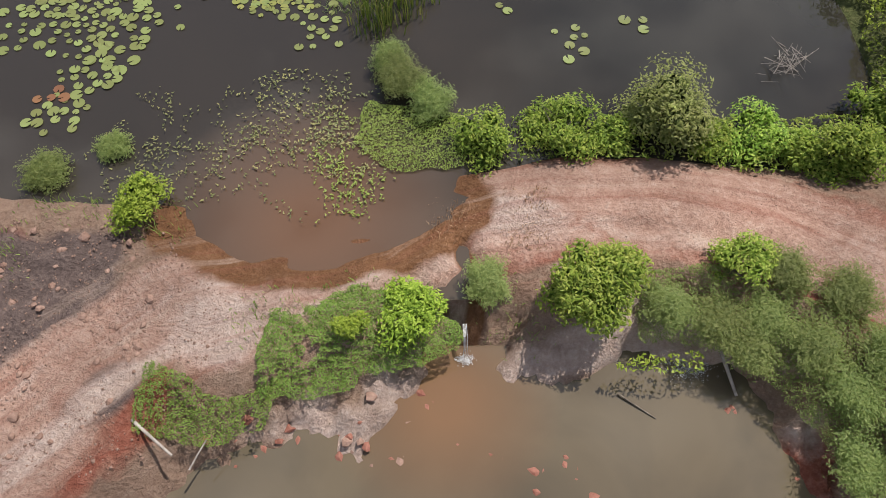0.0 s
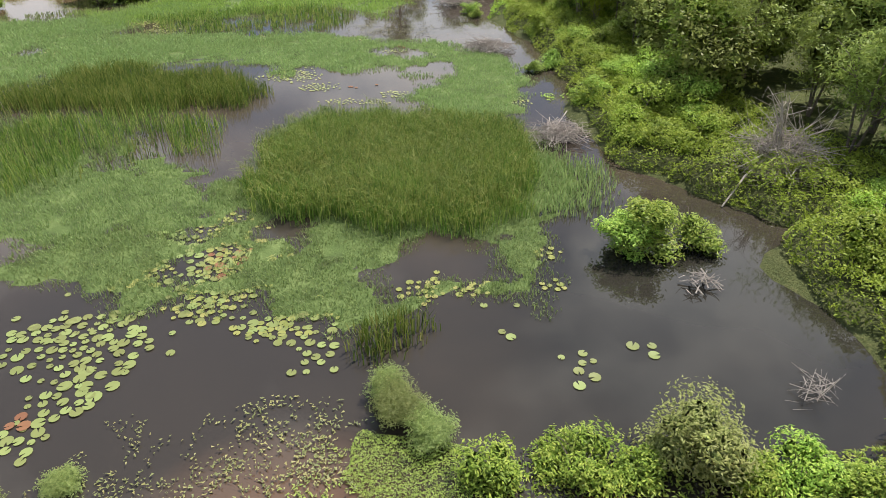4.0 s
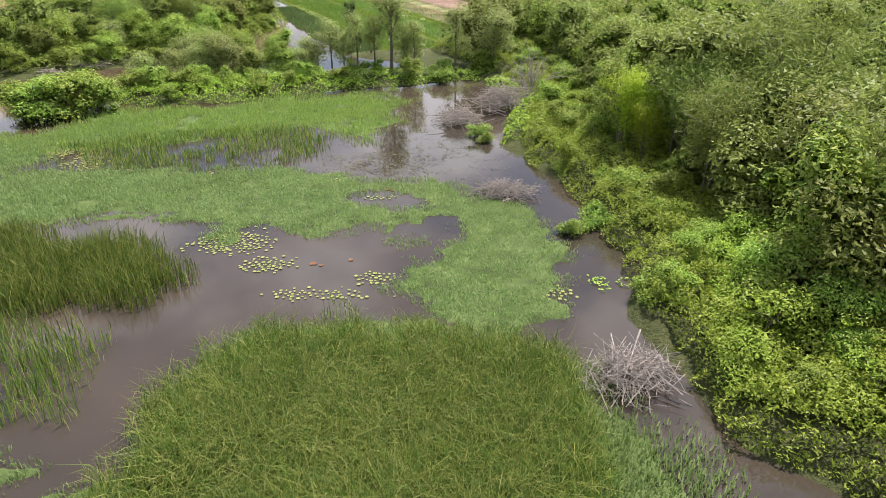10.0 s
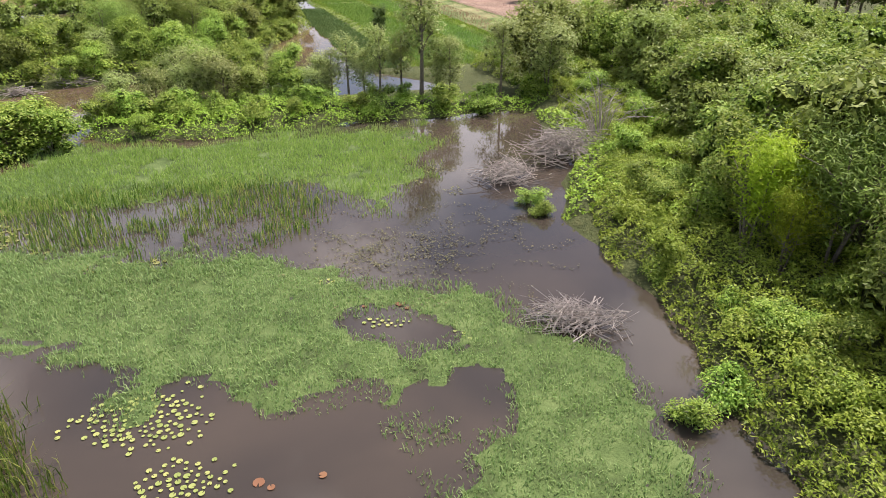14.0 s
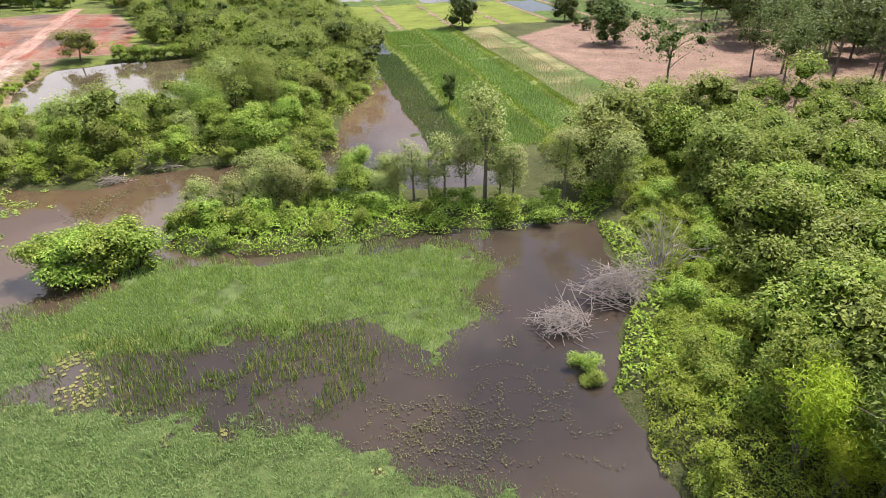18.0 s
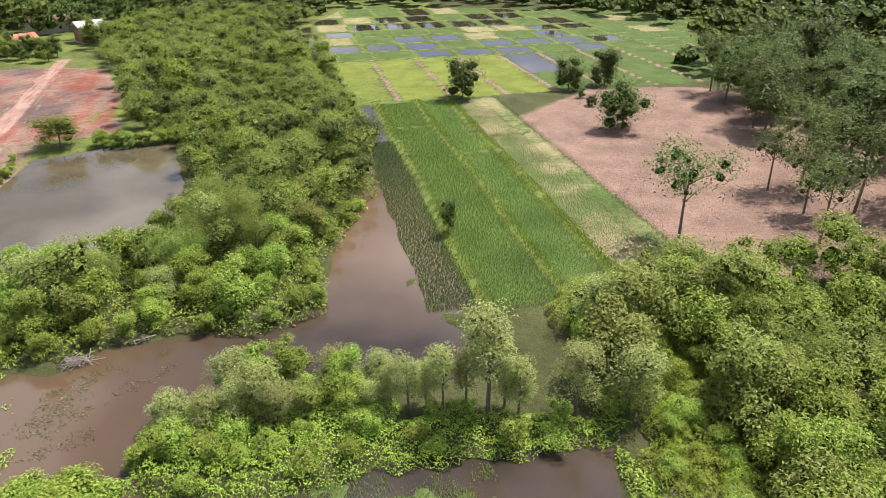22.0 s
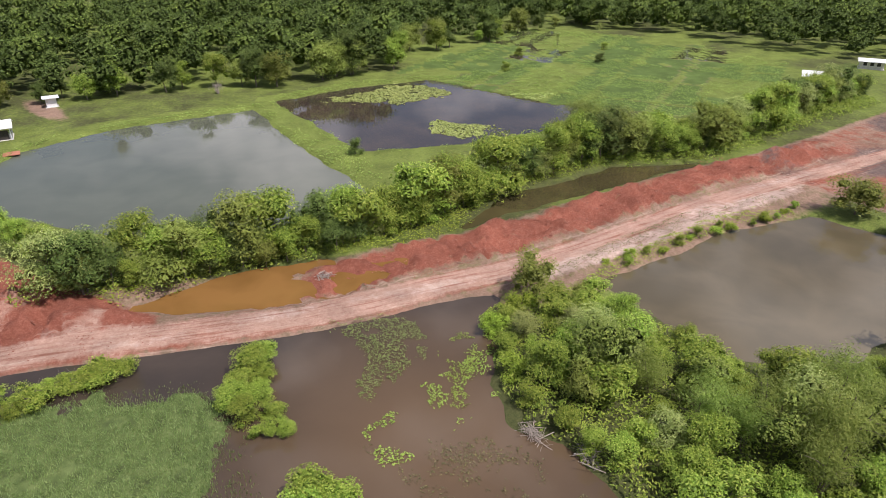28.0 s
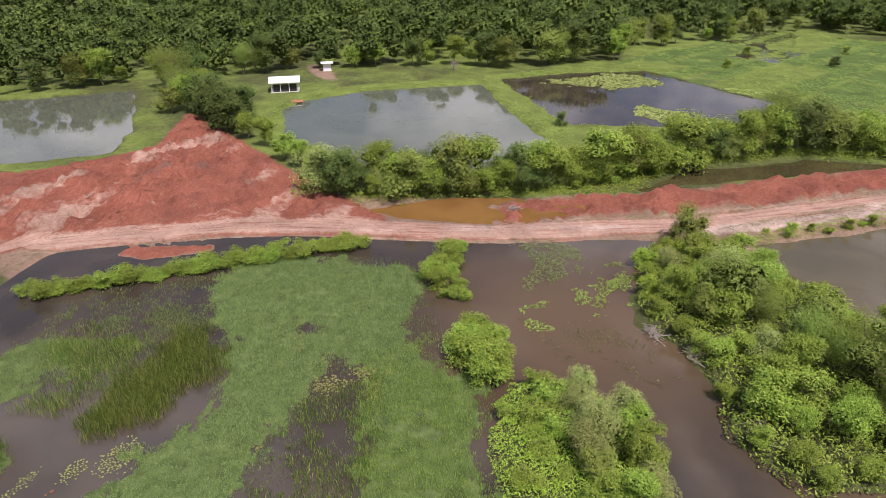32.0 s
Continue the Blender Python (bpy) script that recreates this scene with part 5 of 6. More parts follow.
MAT_N = [(-36.8, 58.6), (-33, 62.5), (-27.4, 68.7), (-20, 71.3), (-12.2, 73.5), (-4.9, 75.5), (-2.9, 69), (-3.8, 62), (-5.4, 56), (-8.3, 56.8), (-11, 60.5), (-19, 57.8), (-26, 55.7), (-32.8, 54)]
MAT_W = [(-39.5, 27.5), (-46, 27.8), (-49.5, 34), (-51.5, 42.8), (-52.5, 50), (-47, 54.3), (-43.4, 54.5), (-38.4, 55), (-34, 60), (-28, 64.8), (-23, 60), (-29.5, 55.5), (-27, 50.5), (-20, 48.5), (-11, 50), (-20.7, 41.4), (-29, 37.5), (-32.5, 34), (-36.5, 31.5)]
HOLES_W = [[(-31, 46), (-27, 46.5), (-24.5, 50), (-26.5, 54), (-30, 51.5)], [(-36, 44), (-34, 43), (-33, 45), (-35, 46.5)]]
MAT_SW = [(-25, 23), (-18, 24.5), (-11, 21.5), (-10.5, 16), (-17, 13.5), (-24, 17)]
MAT_T = [(-31, 14), (-33.3, 20.2), (-36.4, 30), (-31.9, 33), (-22.6, 29.5), (-18.3, 26), (-19, 20), (-25, 16)]
raft("floating_mat_south", [MAT_S], HOLES_S, 101, thin=0.25, label="floating bed of matted green water grass")
raft("floating_mat_middle", [MAT_M], HOLES_M, 103, label="floating bed of matted green water grass round a pool")
raft("floating_mat_north", [MAT_N], [], 105, thin=0.56, top=0.03, label="floating bed of matted grass before the wooded bank")
raft("floating_mat_patchy", [MAT_SW], [], 109, 0.5, thin=0.5, label="broken floating bed of water grass with open gaps")
raft("floating_mat_west", [MAT_W], HOLES_W, 107, 0.6, label="wide floating bed of green water grass")
sward("water_grass_south", [MAT_S], HOLES_S, 150, 0.27, 0.036, MATG, "soft grey-green water grass on the floating mat", "grass", 101, gaps=0.22, thin=0.25, lean=0.8)
sward("water_grass_middle", [MAT_M], HOLES_M, 125, 0.27, 0.042, MATG, "soft grey-green water grass round the pool", "grass", 103, gaps=0.28, lean=0.8)
sward("water_grass_north", [MAT_N], [], 95, 0.42, 0.04, GRASS, "bright green water grass along the shore", "grass", 105, gaps=0.3, lean=0.5, thin=0.45, soft=0.22)
sward("water_grass_patchy", [MAT_SW], [], 120, 0.3, 0.036, MATG, "broken patches of green water grass", "grass", 109, gaps=0.25, thin=0.47, lean=0.6)
sward("water_grass_west", [MAT_W], HOLES_W, 74, 0.36, 0.055, MATG, "grey-green water grass of the western marsh", "grass", 107, gaps=0.3, lean=0.7)
sward("marsh_tufts", [MAT_T], [], 46, 0.6, 0.045, MATG, "tufts of green water grass standing in open water", "grass", 129, 1.5, 0.44, -0.05, 0.5, 0.35, 0.4, 0.3)
REEDS = [(-10.4, 28.8), (-11, 24), (-10, 20.2), (-7.4, 17), (-2.2, 15.7), (1.7, 15.2), (3.6, 17), (5.2, 21.8), (5.2, 27), (3.4, 29.6), (-4, 30.4)]
REEDS_W = [(-30, 31), (-22.8, 29), (-17.7, 30), (-12.8, 31.2), (-12.6, 35.4), (-16, 39.5), (-24.5, 40), (-31, 35)]
sward("reed_tips", [REEDS], [], 230, 0.55, 0.03, REED, "bent leaf tips of the tall reed bed", "reeds", 111, 1.5, 0.0, 0.78, 1.1, soft=0.25, bend=1.2)
sward("reed_bed", [REEDS], [], 190, 1.6, 0.034, REED, "tall dense green reed bed in the marsh", "reeds", 111, 1.7, 0.0, -0.1, 0.34, soft=0.4, bend=0.9)
sward("reed_bed_west", [REEDS_W], [], 120, 1.6, 0.042, REED, "tall green reed bed of the western marsh", "reeds", 113, 2.0, 0.0, -0.1, 0.34, soft=0.3, bend=0.9)
sward("reed_tuft", [[(-3.6, 7.5), (-2, 6.6), (-0.6, 8), (0, 9.6), (-1.5, 10), (-3.2, 9)]], [], 95, 1.3, 0.045, REED, "tuft of green reeds at the mat's rim", "reeds", 115, 0.4, 0.2, -0.1, 0.3)
sward("sparse_reeds", [[(-30, 29), (-22.5, 18.5), (-19.5, 20), (-14.5, 23), (-12.5, 24), (-13.5, 29), (-20, 31)]], [], 46, 1.3, 0.03, REED, "sparse reeds standing in open water", "reeds", 117, 1.0, 0.42, -0.1, 0.3, 0.35)
sward("sparse_reeds_north", [[(-30, 56), (-26, 50.5), (-14, 49.5), (-9.5, 53.5), (-9.5, 59), (-14, 62), (-24, 59)]], [], 34, 0.85, 0.05, REED, "thin dark reeds standing in open water", "reeds", 119, 1.0, 0.42, -0.1, 0.3, 0.3)
sward("sparse_reeds_far", [[(-20, 20), (-14, 25), (-14, 31), (-24, 31), (-31, 24), (-27, 17)]], [], 9, 1.1, 0.06, REED, "scattered reeds in the shallow marsh", "reeds", 121, 1.0, 0.5, -0.1, 0.3, 0.25)
sward("thin_marsh_grass", [[(-20, 15), (-33, 13), (-53, 40), (-52, 54), (-36, 60), (-22, 60), (-12, 52), (-14, 46), (-26, 44), (-30, 33), (-26, 24)]], [], 15, 0.32, 0.07, MATG, "thin grey-green grass scattered on the water", "grass", 125, 1.5, 0.45, 0.0, 0.5, 0.4, 0.2)
sward("marsh_edge_grass", [[(4.6, 17.5), (8.3, 18.2), (8.6, 21.5), (6.5, 25), (4.5, 24)]], [], 60, 0.6, 0.05, MATG, "tufted grey-green grass beside the reeds", "grass", 123, 0.8, 0.3)


# lily pads
def pad_shape(r, n=11):
    """A round leaf with a notch and a slightly raised rim."""
    a = np.linspace(0.22, 6.06, n)
    rim = np.stack([r * np.cos(a), r * np.sin(a), np.full(n, 0.012)], 1)
    v = np.concatenate([[(0, 0, 0)], rim])
    return v, np.array([(0, k, k + 1) for k in range(1, n)])


def pad_patch(name, spots, gap, r, seed, mat=PAD, label="yellow-green lily pads floating in a patch", apart=False):
    """Pads crowded in blobs: x, y, half-widths."""
    rng = np.random.RandomState(seed)
    pts_ = []
    for x, y, a, b in spots:
        n = int(6.0 * a * b / gap ** 2)
        for k in range(n * 3):
            p = np.array([x + rng.normal(0, 0.45) * a, y + rng.normal(0, 0.45) * b])
            if all((p[0] - q[0]) ** 2 + (p[1] - q[1]) ** 2 > gap ** 2 for q in pts_[-260:]):
                pts_.append(p)
            if len(pts_) > 900:
                break
    if apart:
        whole, leaf_ = new(name), mesh_np("lily_pad", *pad_shape(r), mat)
        for p in pts_:
            one = part("lily_pad", leaf_, mat, whole)
            q = rng.uniform(0.55, 1.15)
            one.matrix_basis = pose(p[0], p[1], 0.02 + rng.uniform(0, 0.02), rng.uniform(-3, 3), rng.uniform(-3, 3), rng.uniform(0, 360)) @ Matrix.Diagonal((q, q, q, 1))
        return tagged(whole, label, "lily pads")
    parts = []
    for p in pts_:
        v, f = pad_shape(r * rng.uniform(0.55, 1.15))
        t = rng.uniform(0, 6.28)
        c, s = math.cos(t), math.sin(t)
        v = v @ np.array([[c, s, 0], [-s, c, 0], [0, 0, 1]]) + (p[0], p[1], 0.02 + rng.uniform(0, 0.02))
        parts.append((v, f))
    v, f = joined(parts)
    return tagged(new(name, mesh_np(name, v, f, mat)), label, "lily pads", kind="stuff")


pad_patch("lily_pads", [(-13.4, 8, 2.4, 1.7), (-12.6, 5.2, 1.0, 0.8), (-13.2, 3.6, 0.9, 0.7), (-9.2, 11.8, 1.6, 2.4), (-12, 14.5, 2.4, 1.2), (-6, 9, 1.5, 0.8), (-4.6, 7.4, 0.7, 0.9), (-14.2, 8.6, 1.2, 0.8)], 0.35, 0.2, 1, apart=True)
pad_patch("lily_pads_yellow", [(-8.8, 13.0, 1.4, 2.0), (-9.2, 10.4, 1.2, 0.9), (-10.1, 16.5, 1.2, 1.0), (-8.8, 18.2, 0.9, 0.6), (-12.9, 12.6, 1.2, 0.8), (-6.4, 8.9, 1.2, 0.5), (-0.6, 11.4, 0.9, 0.8), (-5, 10.2, 1.3, 0.6), (1.6, 11.4, 0.8, 0.4), (-16.5, 18.4, 0.8, 0.5), (4.4, 14.3, 0.6, 0.5), (4.6, 11.6, 0.5, 0.4)], 0.27, 0.15, 2, PADY, "yellowed lily pads crowded on the water")
pad_patch("lily_pads_pool", [(-11.4, 38.6, 1.8, 1.2), (-9, 36, 1.2, 0.8), (-3.3, 34.6, 0.9, 0.6), (-6, 33.0, 2.0, 0.4), (0.7, 34.2, 1.0, 0.9), (5, 33, 0.9, 0.7), (-4, 45, 0.8, 0.3), (0, 44.3, 0.8, 0.3), (-7.3, 48.1, 0.7, 0.4)], 0.2, 0.095, 3, PADY, "small yellow-green lily pads in the pool")
pad_patch("lily_pads_far", [(-23, 48.5, 3.4, 1.3), (-34, 50, 2.2, 1.8), (-16.5, 48.7, 1.5, 1.0), (-30, 46, 2.5, 1.5)], 0.34, 0.18, 4, PADY, "yellow-green lily pads of the western marsh")
pad_patch("lily_pads_mat", [(-32.8, 48.1, 1.6, 1.0), (-37.5, 49.3, 1.2, 1.0), (-27.2, 45, 1.8, 1.0), (-28.8, 54.6, 1.2, 1.4), (-30, 44.4, 1.0, 0.7), (-44, 35, 1.0, 0.6), (-27, 56.5, 1.6, 0.8), (-30, 56.5, 1.4, 0.7), (-37, 33, 1.6, 1.2), (-36, 38, 1.4, 1.0), (-33, 42, 1.4, 1.2), (-31.6, 45, 1.4, 1.6), (-28.5, 48, 1.2, 1.6), (-26, 51.5, 1.2, 1.4), (-41, 30, 1.6, 0.8)], 0.27, 0.16, 7, PADY, "yellow-green lily pads among the floating grass")
pad_patch("lily_pads_red", [(-13.8, 4.2, 0.5, 0.4), (-13.2, 8.1, 0.15, 0.15), (-9.2, 13.5, 0.8, 1.2), (-6.5, 36.1, 0.4, 0.3), (-4.8, 36.4, 0.3, 0.2), (-2.5, 46.3, 1.8, 0.25)], 0.4, 0.2, 5, PADRED, "reddish old lily pads")
single = mesh_np("lily_pad", *pad_shape(0.22), PAD)
for k, (x, y, s) in enumerate(((7.55, 7.4, 1), (6.9, 7.9, 1.1), (7.6, 7.9, 0.8), (5.2, 6.3, 1), (4.7, 6.6, 0.9), (4.9, 7.0, 0.7), (5.0, 7.5, 0.8), (4.6, 5.9, 1), (5.3, 7.1, 0.6), (4.2, 7.3, 0.6),
                                (2.5, 8.4, 0.9), (2.2, 8.7, 0.7), (1.6, 10.3, 0.7), (2.9, 10.3, 0.6), (-11.2, 5.9, 1.1), (-11.6, 5.4, 1.2), (-12.1, 5.9, 1.1), (-11.3, 6.6, 1.0), (-12.4, 6.6, 1.2), (-12.8, 5.9, 1.1))):
    p = new("lily_pad", single)
    p.matrix_basis = pose(x, y, 0.025, 0, 0, 67 * k) @ Matrix.Diagonal((s, s, s, 1))
    tagged(p, "round green lily pad lying on the water", "lily pad", "single lily pads")


# trailing water weed: leaves strung along wandering stems
def trailing(name, x, y, stems, length, leaf, mat, label, seed, spread=1.5):
    rng = np.random.RandomState(seed)
    P = []
    for k in range(stems):
        a = rng.uniform(0, 6.28)
        q = np.array([x, y]) + rng.normal(0, spread, 2)
        for s in range(int(length / 0.09)):
            a += rng.normal(0, 0.22)
            q = q + 0.09 * np.array([math.cos(a), math.sin(a)])
            P.append((*(q + rng.normal(0, 0.12, 2)), 0.03 + rng.rand() * 0.1))
    P = np.array(P)
    v, f = leaves(rng, P, np.tile([0, 0, 1.0], (len(P), 1)), leaf, 0.6, 0.8, 0.4)
    return tagged(new(name, mesh_np(name, v, f, mat)), label, "water weed", kind="stuff")


trailing("trailing_weed", -4.6, 2.3, 46, 2.2, 0.055, WEED, "trailing brown-green water weed in the shallows", 1, 1.3)
trailing("trailing_weed_ford", -3.2, 0.9, 26, 1.4, 0.055, OLIVE, "trailing water weed at the ford", 2, 0.8)
trailing("trailing_weed_left", -9.5, 1.5, 26, 1.8, 0.05, WEED, "thin water weed near the bank", 3, 1.3)
trailing("drift_weed", -5.5, 50.5, 46, 3.0, 0.06, DRIFT, "drifting weed on sunken branches", 4, 2.2)
trailing("drift_weed_far", -1.5, 52.5, 30, 3.4, 0.055, DRIFT, "dark weed lines in the open channel", 5, 2.0)
trailing("channel_weed", 7.6, 34.2, 6, 0.9, 0.1, FRESH, "small green weed in the channel", 6, 0.5)
blanket("west_weed", [(-64, 62), (-66, 71), (-61, 73), (-57, 72.5), (-50.5, 67.5), (-51, 65.5), (-57, 67)], 36, 0.25, 0.12, FEATHER, "blue-green water weed of the western inlet", "water weed", 26, 0.4, gaps=0.34, ragged=1.6)
blanket("brown_weed", [(-44, 68), (-38, 72), (-36, 80), (-42, 83), (-46, 77)], 16, 0.06, 0.1, DRIFT, "brown drifting weed in the inlet", "water weed", 27, 0.5, gaps=0.5, ragged=2.0)
blanket("inlet_weed", [(-49, 70), (-45, 75), (-38, 86), (-34, 84), (-40, 74)], 14, 0.06, 0.1, DRIFT, "brown drifting weed under the wooded bank", "water weed", 28, 0.5, gaps=0.55, ragged=2.0)
blanket("mat_rim_weed", [(-6, 62), (-1.5, 60), (-3, 68), (-4, 76), (-8, 74)], 24, 0.12, 0.08, WEED, "grey-green weed at the mat's rim", "water weed", 29, 0.5, gaps=0.45, ragged=1.5)
blanket("algae_patch", [(-62, 76.5), (-58, 74), (-54.5, 76), (-50, 74.5), (-48.5, 76.5), (-53, 78.5), (-60, 78.5)], 26, 0.12, 0.12, ALGAE, "yellow-green floating weed carpet", "water weed", 21, 0.6, gaps=0.42)
blanket("algae_left", [(-62, 82), (-46, 67), (-41, 69.5), (-44, 74), (-52, 82)], 22, 0.12, 0.13, ALGAE, "sparse yellow-green weed carpet", "water weed", 22, 0.6, gaps=0.56)
blanket("fishpond_algae", [(-170, 47.5), (-189, 66), (-185, 78), (-178, 83), (-166, 68), (-168, 58)], 14, 0.05, 0.26, ALGAEP, "pale yellow-green algae on the far pond", "algae", 23, 0.8, 0.2, gaps=0.34, ragged=4)
blanket("fishpond_algae_near", [(-151, 75), (-145, 89), (-135.5, 84), (-140, 76)], 16, 0.05, 0.26, ALGAEP, "round pale algae patch on the far pond", "algae", 24, 0.8, 0.2, gaps=0.2, ragged=2)
blanket("fishpond_algae_far", [(-176, 96), (-186, 104), (-176, 113), (-168, 104)], 10, 0.05, 0.26, ALGAEP, "thin algae at the pond's end", "algae", 25, 0.8, 0.2, gaps=0.5, ragged=3)
# rice
u0 = Vector((-5.0, 98.0))


def strip_poly(ua, ub, va, vb):
    n_ = Vector((BUND_DIR.y, -BUND_DIR.x))
    return [tuple(u0 + BUND_DIR * a + n_ * b) for a, b in ((ua, va), (ub, va), (ub, vb), (ua, vb))]


def rice_rows(name, ua, ub, va, vb, mat, gap, label, seed, h=0.4):
    rng = np.random.RandomState(seed)
    u, v = np.meshgrid(np.arange(ua, ub, gap * 0.8), np.arange(va, vb, gap))
    u, v = u.ravel() + rng.normal(0, 0.1, u.size), v.ravel() + rng.normal(0, 0.09, u.size)
    u, v = np.repeat(u, 2) + rng.normal(0, 0.05, u.size * 2), np.repeat(v, 2) + rng.normal(0, 0.05, u.size * 2)
    X = u0.x + BUND_DIR.x * u + BUND_DIR.y * v
    Y = u0.y + BUND_DIR.y * u - BUND_DIR.x * v
    ok = (fbm(X, Y, 0.12, seed) > 0.16) & (v > -8.4 + 2.4 * (fbm(X, Y, 0.15, 91) - 0.5))
    return tagged(new(name, blade_mesh(name, *blades(rng, X[ok], Y[ok], np.maximum(height_at(X[ok], Y[ok]), -0.05), h, 0.075, 0.5), mat)), label, "rice", kind="stuff")


rice_rows("rice_flooded", 2, 62, -8.6, -2.8, RICEW, 0.2, "young rice planted in rows in flooded ground", 1, 0.4)
rice_rows("rice_green", 0, 88, -1.4, 6.3, RICE, 0.29, "bright green rice planted in rows", 2, 0.4)
rice_rows("rice_dry", 6, 88, 7.6, 13.6, RICE, 0.33, "green and straw-coloured rice in rows", 3, 0.34)
rice_rows("stubble", 8, 80, 15, 22, DRY, 0.6, "sparse dry stubble among grass", 4, 0.3)
sward("bund_grass", [strip_poly(0, 90, -3.0, -1.5), strip_poly(0, 90, 6.2, 7.7), strip_poly(4, 90, 13.4, 15.2)], [], 70, 0.32, 0.08, BROAD, "rough grass on the field bunds", "grass", 131, 0.3, 0.2, None)


# ---- the near bank ----
def near_bush(x, y, h, w, n, leaf, mat, label, seed, name="bush", lobes=14, **kw):
    """A bush seen close: many single leaves in whorls on short stems."""
    rng = np.random.RandomState(seed)
    c = crown(rng, h, w, int(n * 2.1), leaf * 0.66, lobes, 0.04, 0.4, tri=False, up=1.0)
    ob = new(name)
    ob.matrix_basis = pose(x, y, float(height_at(x, y)) - 0.05)
    part("crown", c, mat, ob)
    part("trunk", limbs(rng, h, w * 0.8, 0.05, 3, 4), BARK, ob)
    return tagged(ob, label, "bush", "bushes along the track")


for k, (x, y, h, w) in enumerate(((1.5, 2.0, 1.6, 2.0), (3.9, 2.4, 1.7, 2.6), (7.3, 2.6, 2.7, 3.2), (10.2, 2.0, 1.8, 2.2), (12.9, 1.2, 2.1, 2.4), (14.8, 3.4, 2.6, 2.6), (15.8, 0.6, 2.4, 2.6), (5.6, 2.2, 1.2, 1.6), (8.9, 1.9, 1.3, 1.6), (11.6, 1.5, 1.4, 1.5))):
    near_bush(x, y, h, w, int(700 * w), 0.12, PALE if k == 2 else BROAD, "bright green leafy bush beside the clay track", 200 + k)
near_bush(-0.9, -4.2, 1.5, 1.9, 1500, 0.12, FRESH, "bright green broad-leaved bush on the grassy bank", 220)
near_bush(4.2, -3.6, 1.8, 2.6, 3200, 0.13, BROAD, "large bright green bush on the bank above the pool", 221, lobes=18)
near_bush(-2.6, -4.8, 0.8, 0.9, 420, 0.10, FRESH, "small bright green bush on the bank", 222, lobes=7)
near_bush(8.4, -3.0, 1.5, 1.6, 900, 0.11, BROAD, "green leafy bush above the feathery shrubs", 223, lobes=9)
near_bush(-9.3, -0.7, 1.3, 1.9, 1300, 0.11, FRESH, "bright green bush at the water's edge", 224, lobes=10)
near_bush(-2.7, 2.9, 0.9, 1.0, 420, 0.11, FRESH, "yellow-green bush in the shallow water", 225, lobes=6)
near_bush(-7.0, -0.15, 0.35, 0.45, 80, 0.09, FRESH, "small green sprig in the ford", 226, "sprig", 4)
near_bush(-7.8, 0.2, 0.4, 0.5, 90, 0.09, FRESH, "small green sprig in the ford", 227, "sprig", 4)
for k, (x, y, h, w) in enumerate(((1.3, -3.3, 1.0, 1.8), (6.4, -4.0, 1.4, 1.9), (7.8, -4.5, 1.5, 2.2), (9.2, -4.4, 1.4, 2.0), (10.2, -5.4, 1.5, 2.2), (10.8, -6.8, 1.4, 2.2), (10.6, -8.4, 1.3, 2.0), (11.8, -5.8, 1.5, 2.2), (12.0, -7.6, 1.4, 2.2),
                                  (9.8, -3.2, 1.2, 1.8), (11.3, -3.9, 1.3, 2.0), (8.6, -5.4, 1.0, 1.6), (12.6, -9.5, 1.4, 2.4), (-1.5, 4.6, 1.0, 2.4), (-0.4, 3.6, 0.9, 2.0), (-1.9, 5.6, 0.8, 1.8), (13.4, -6.8, 1.4, 2.4), (-12.9, 0.9, 0.5, 1.9), (-10.9, 1.9, 0.4, 1.4))):
    rng = np.random.RandomState(300 + k)
    ob = new("feathery_shrub")
    ob.matrix_basis = pose(x, y, max(float(height_at(x, y)), -0.05) - 0.04)
    if x > 5:
        h *= 0.6
    part("crown", plume(rng, h, w, 8400, 0.05, 48, 0.3, 1.8, 0.35, 0.1), FEATHER, ob)
    part("trunk", limbs(rng, h * 0.8, w * 0.6, 0.03, 4, 2), BARK, ob)
    tagged(ob, "grey-green feathery shrub with fine drooping leaves", "shrub", "feathery shrubs along the track")
blanket("bank_creeper", [(-5.2, -3.9), (-3, -3.7), (-1.5, -3.8), (0.2, -4.5), (0.1, -5.2), (-1.2, -5.7), (-3.5, -6.1), (-4.8, -6.2), (-5.0, -5.0)], 1500, 0.3, 0.03, WOODS, "low green creeper covering the bank", "creeper", 31, 0.55, 1.3, 0.5, 0.33, 1.3)
blanket("bank_creeper_low", [(-8.0, -5.7), (-7.0, -5.9), (-6.0, -6.6), (-4.6, -6.2), (-4.9, -7.3), (-6.4, -7.5), (-7.8, -7.4)], 1100, 0.3, 0.03, WOODS, "patchy green creeper on the clay slope", "creeper", 32, 0.55, 1.6, 0.5, 0.36, 0.8)
blanket("shore_creeper", [(-3.0, 2.2), (-1.5, 1.2), (0.6, 1.2), (0.8, 3.2), (-0.8, 3.6), (-2.4, 3.6)], 800, 0.25, 0.032, OLIVE, "green creeper at the shore", "creeper", 33, 0.55, 1.4, 0.5, 0.2, 0.6)
blanket("verge_right", [(10.6, -9.2), (9.3, -6.2), (7.6, -5.0), (5.8, -4.8), (5.8, -2.9), (8.4, -2.9), (11, -4.0), (13, -5), (16, -9), (14, -14), (10, -13)], 950, 0.6, 0.042, FEATHER, "grey-green weeds of the verge", "undergrowth", 34, 0.3, 1.0, 0.6, 0.2, 0.6)
blanket("verge_north", [(0.8, 1.0), (4, 1.3), (8, 1.3), (11, 0.8), (15, 0.2), (17, 1.0), (15.5, 3.2), (9, 3.0), (3, 3.0)], 90, 0.55, 0.08, BROAD, "low green growth under the bushes", "undergrowth", 35, 0.45, 1.0, 0.6, 0.15, 0.5)
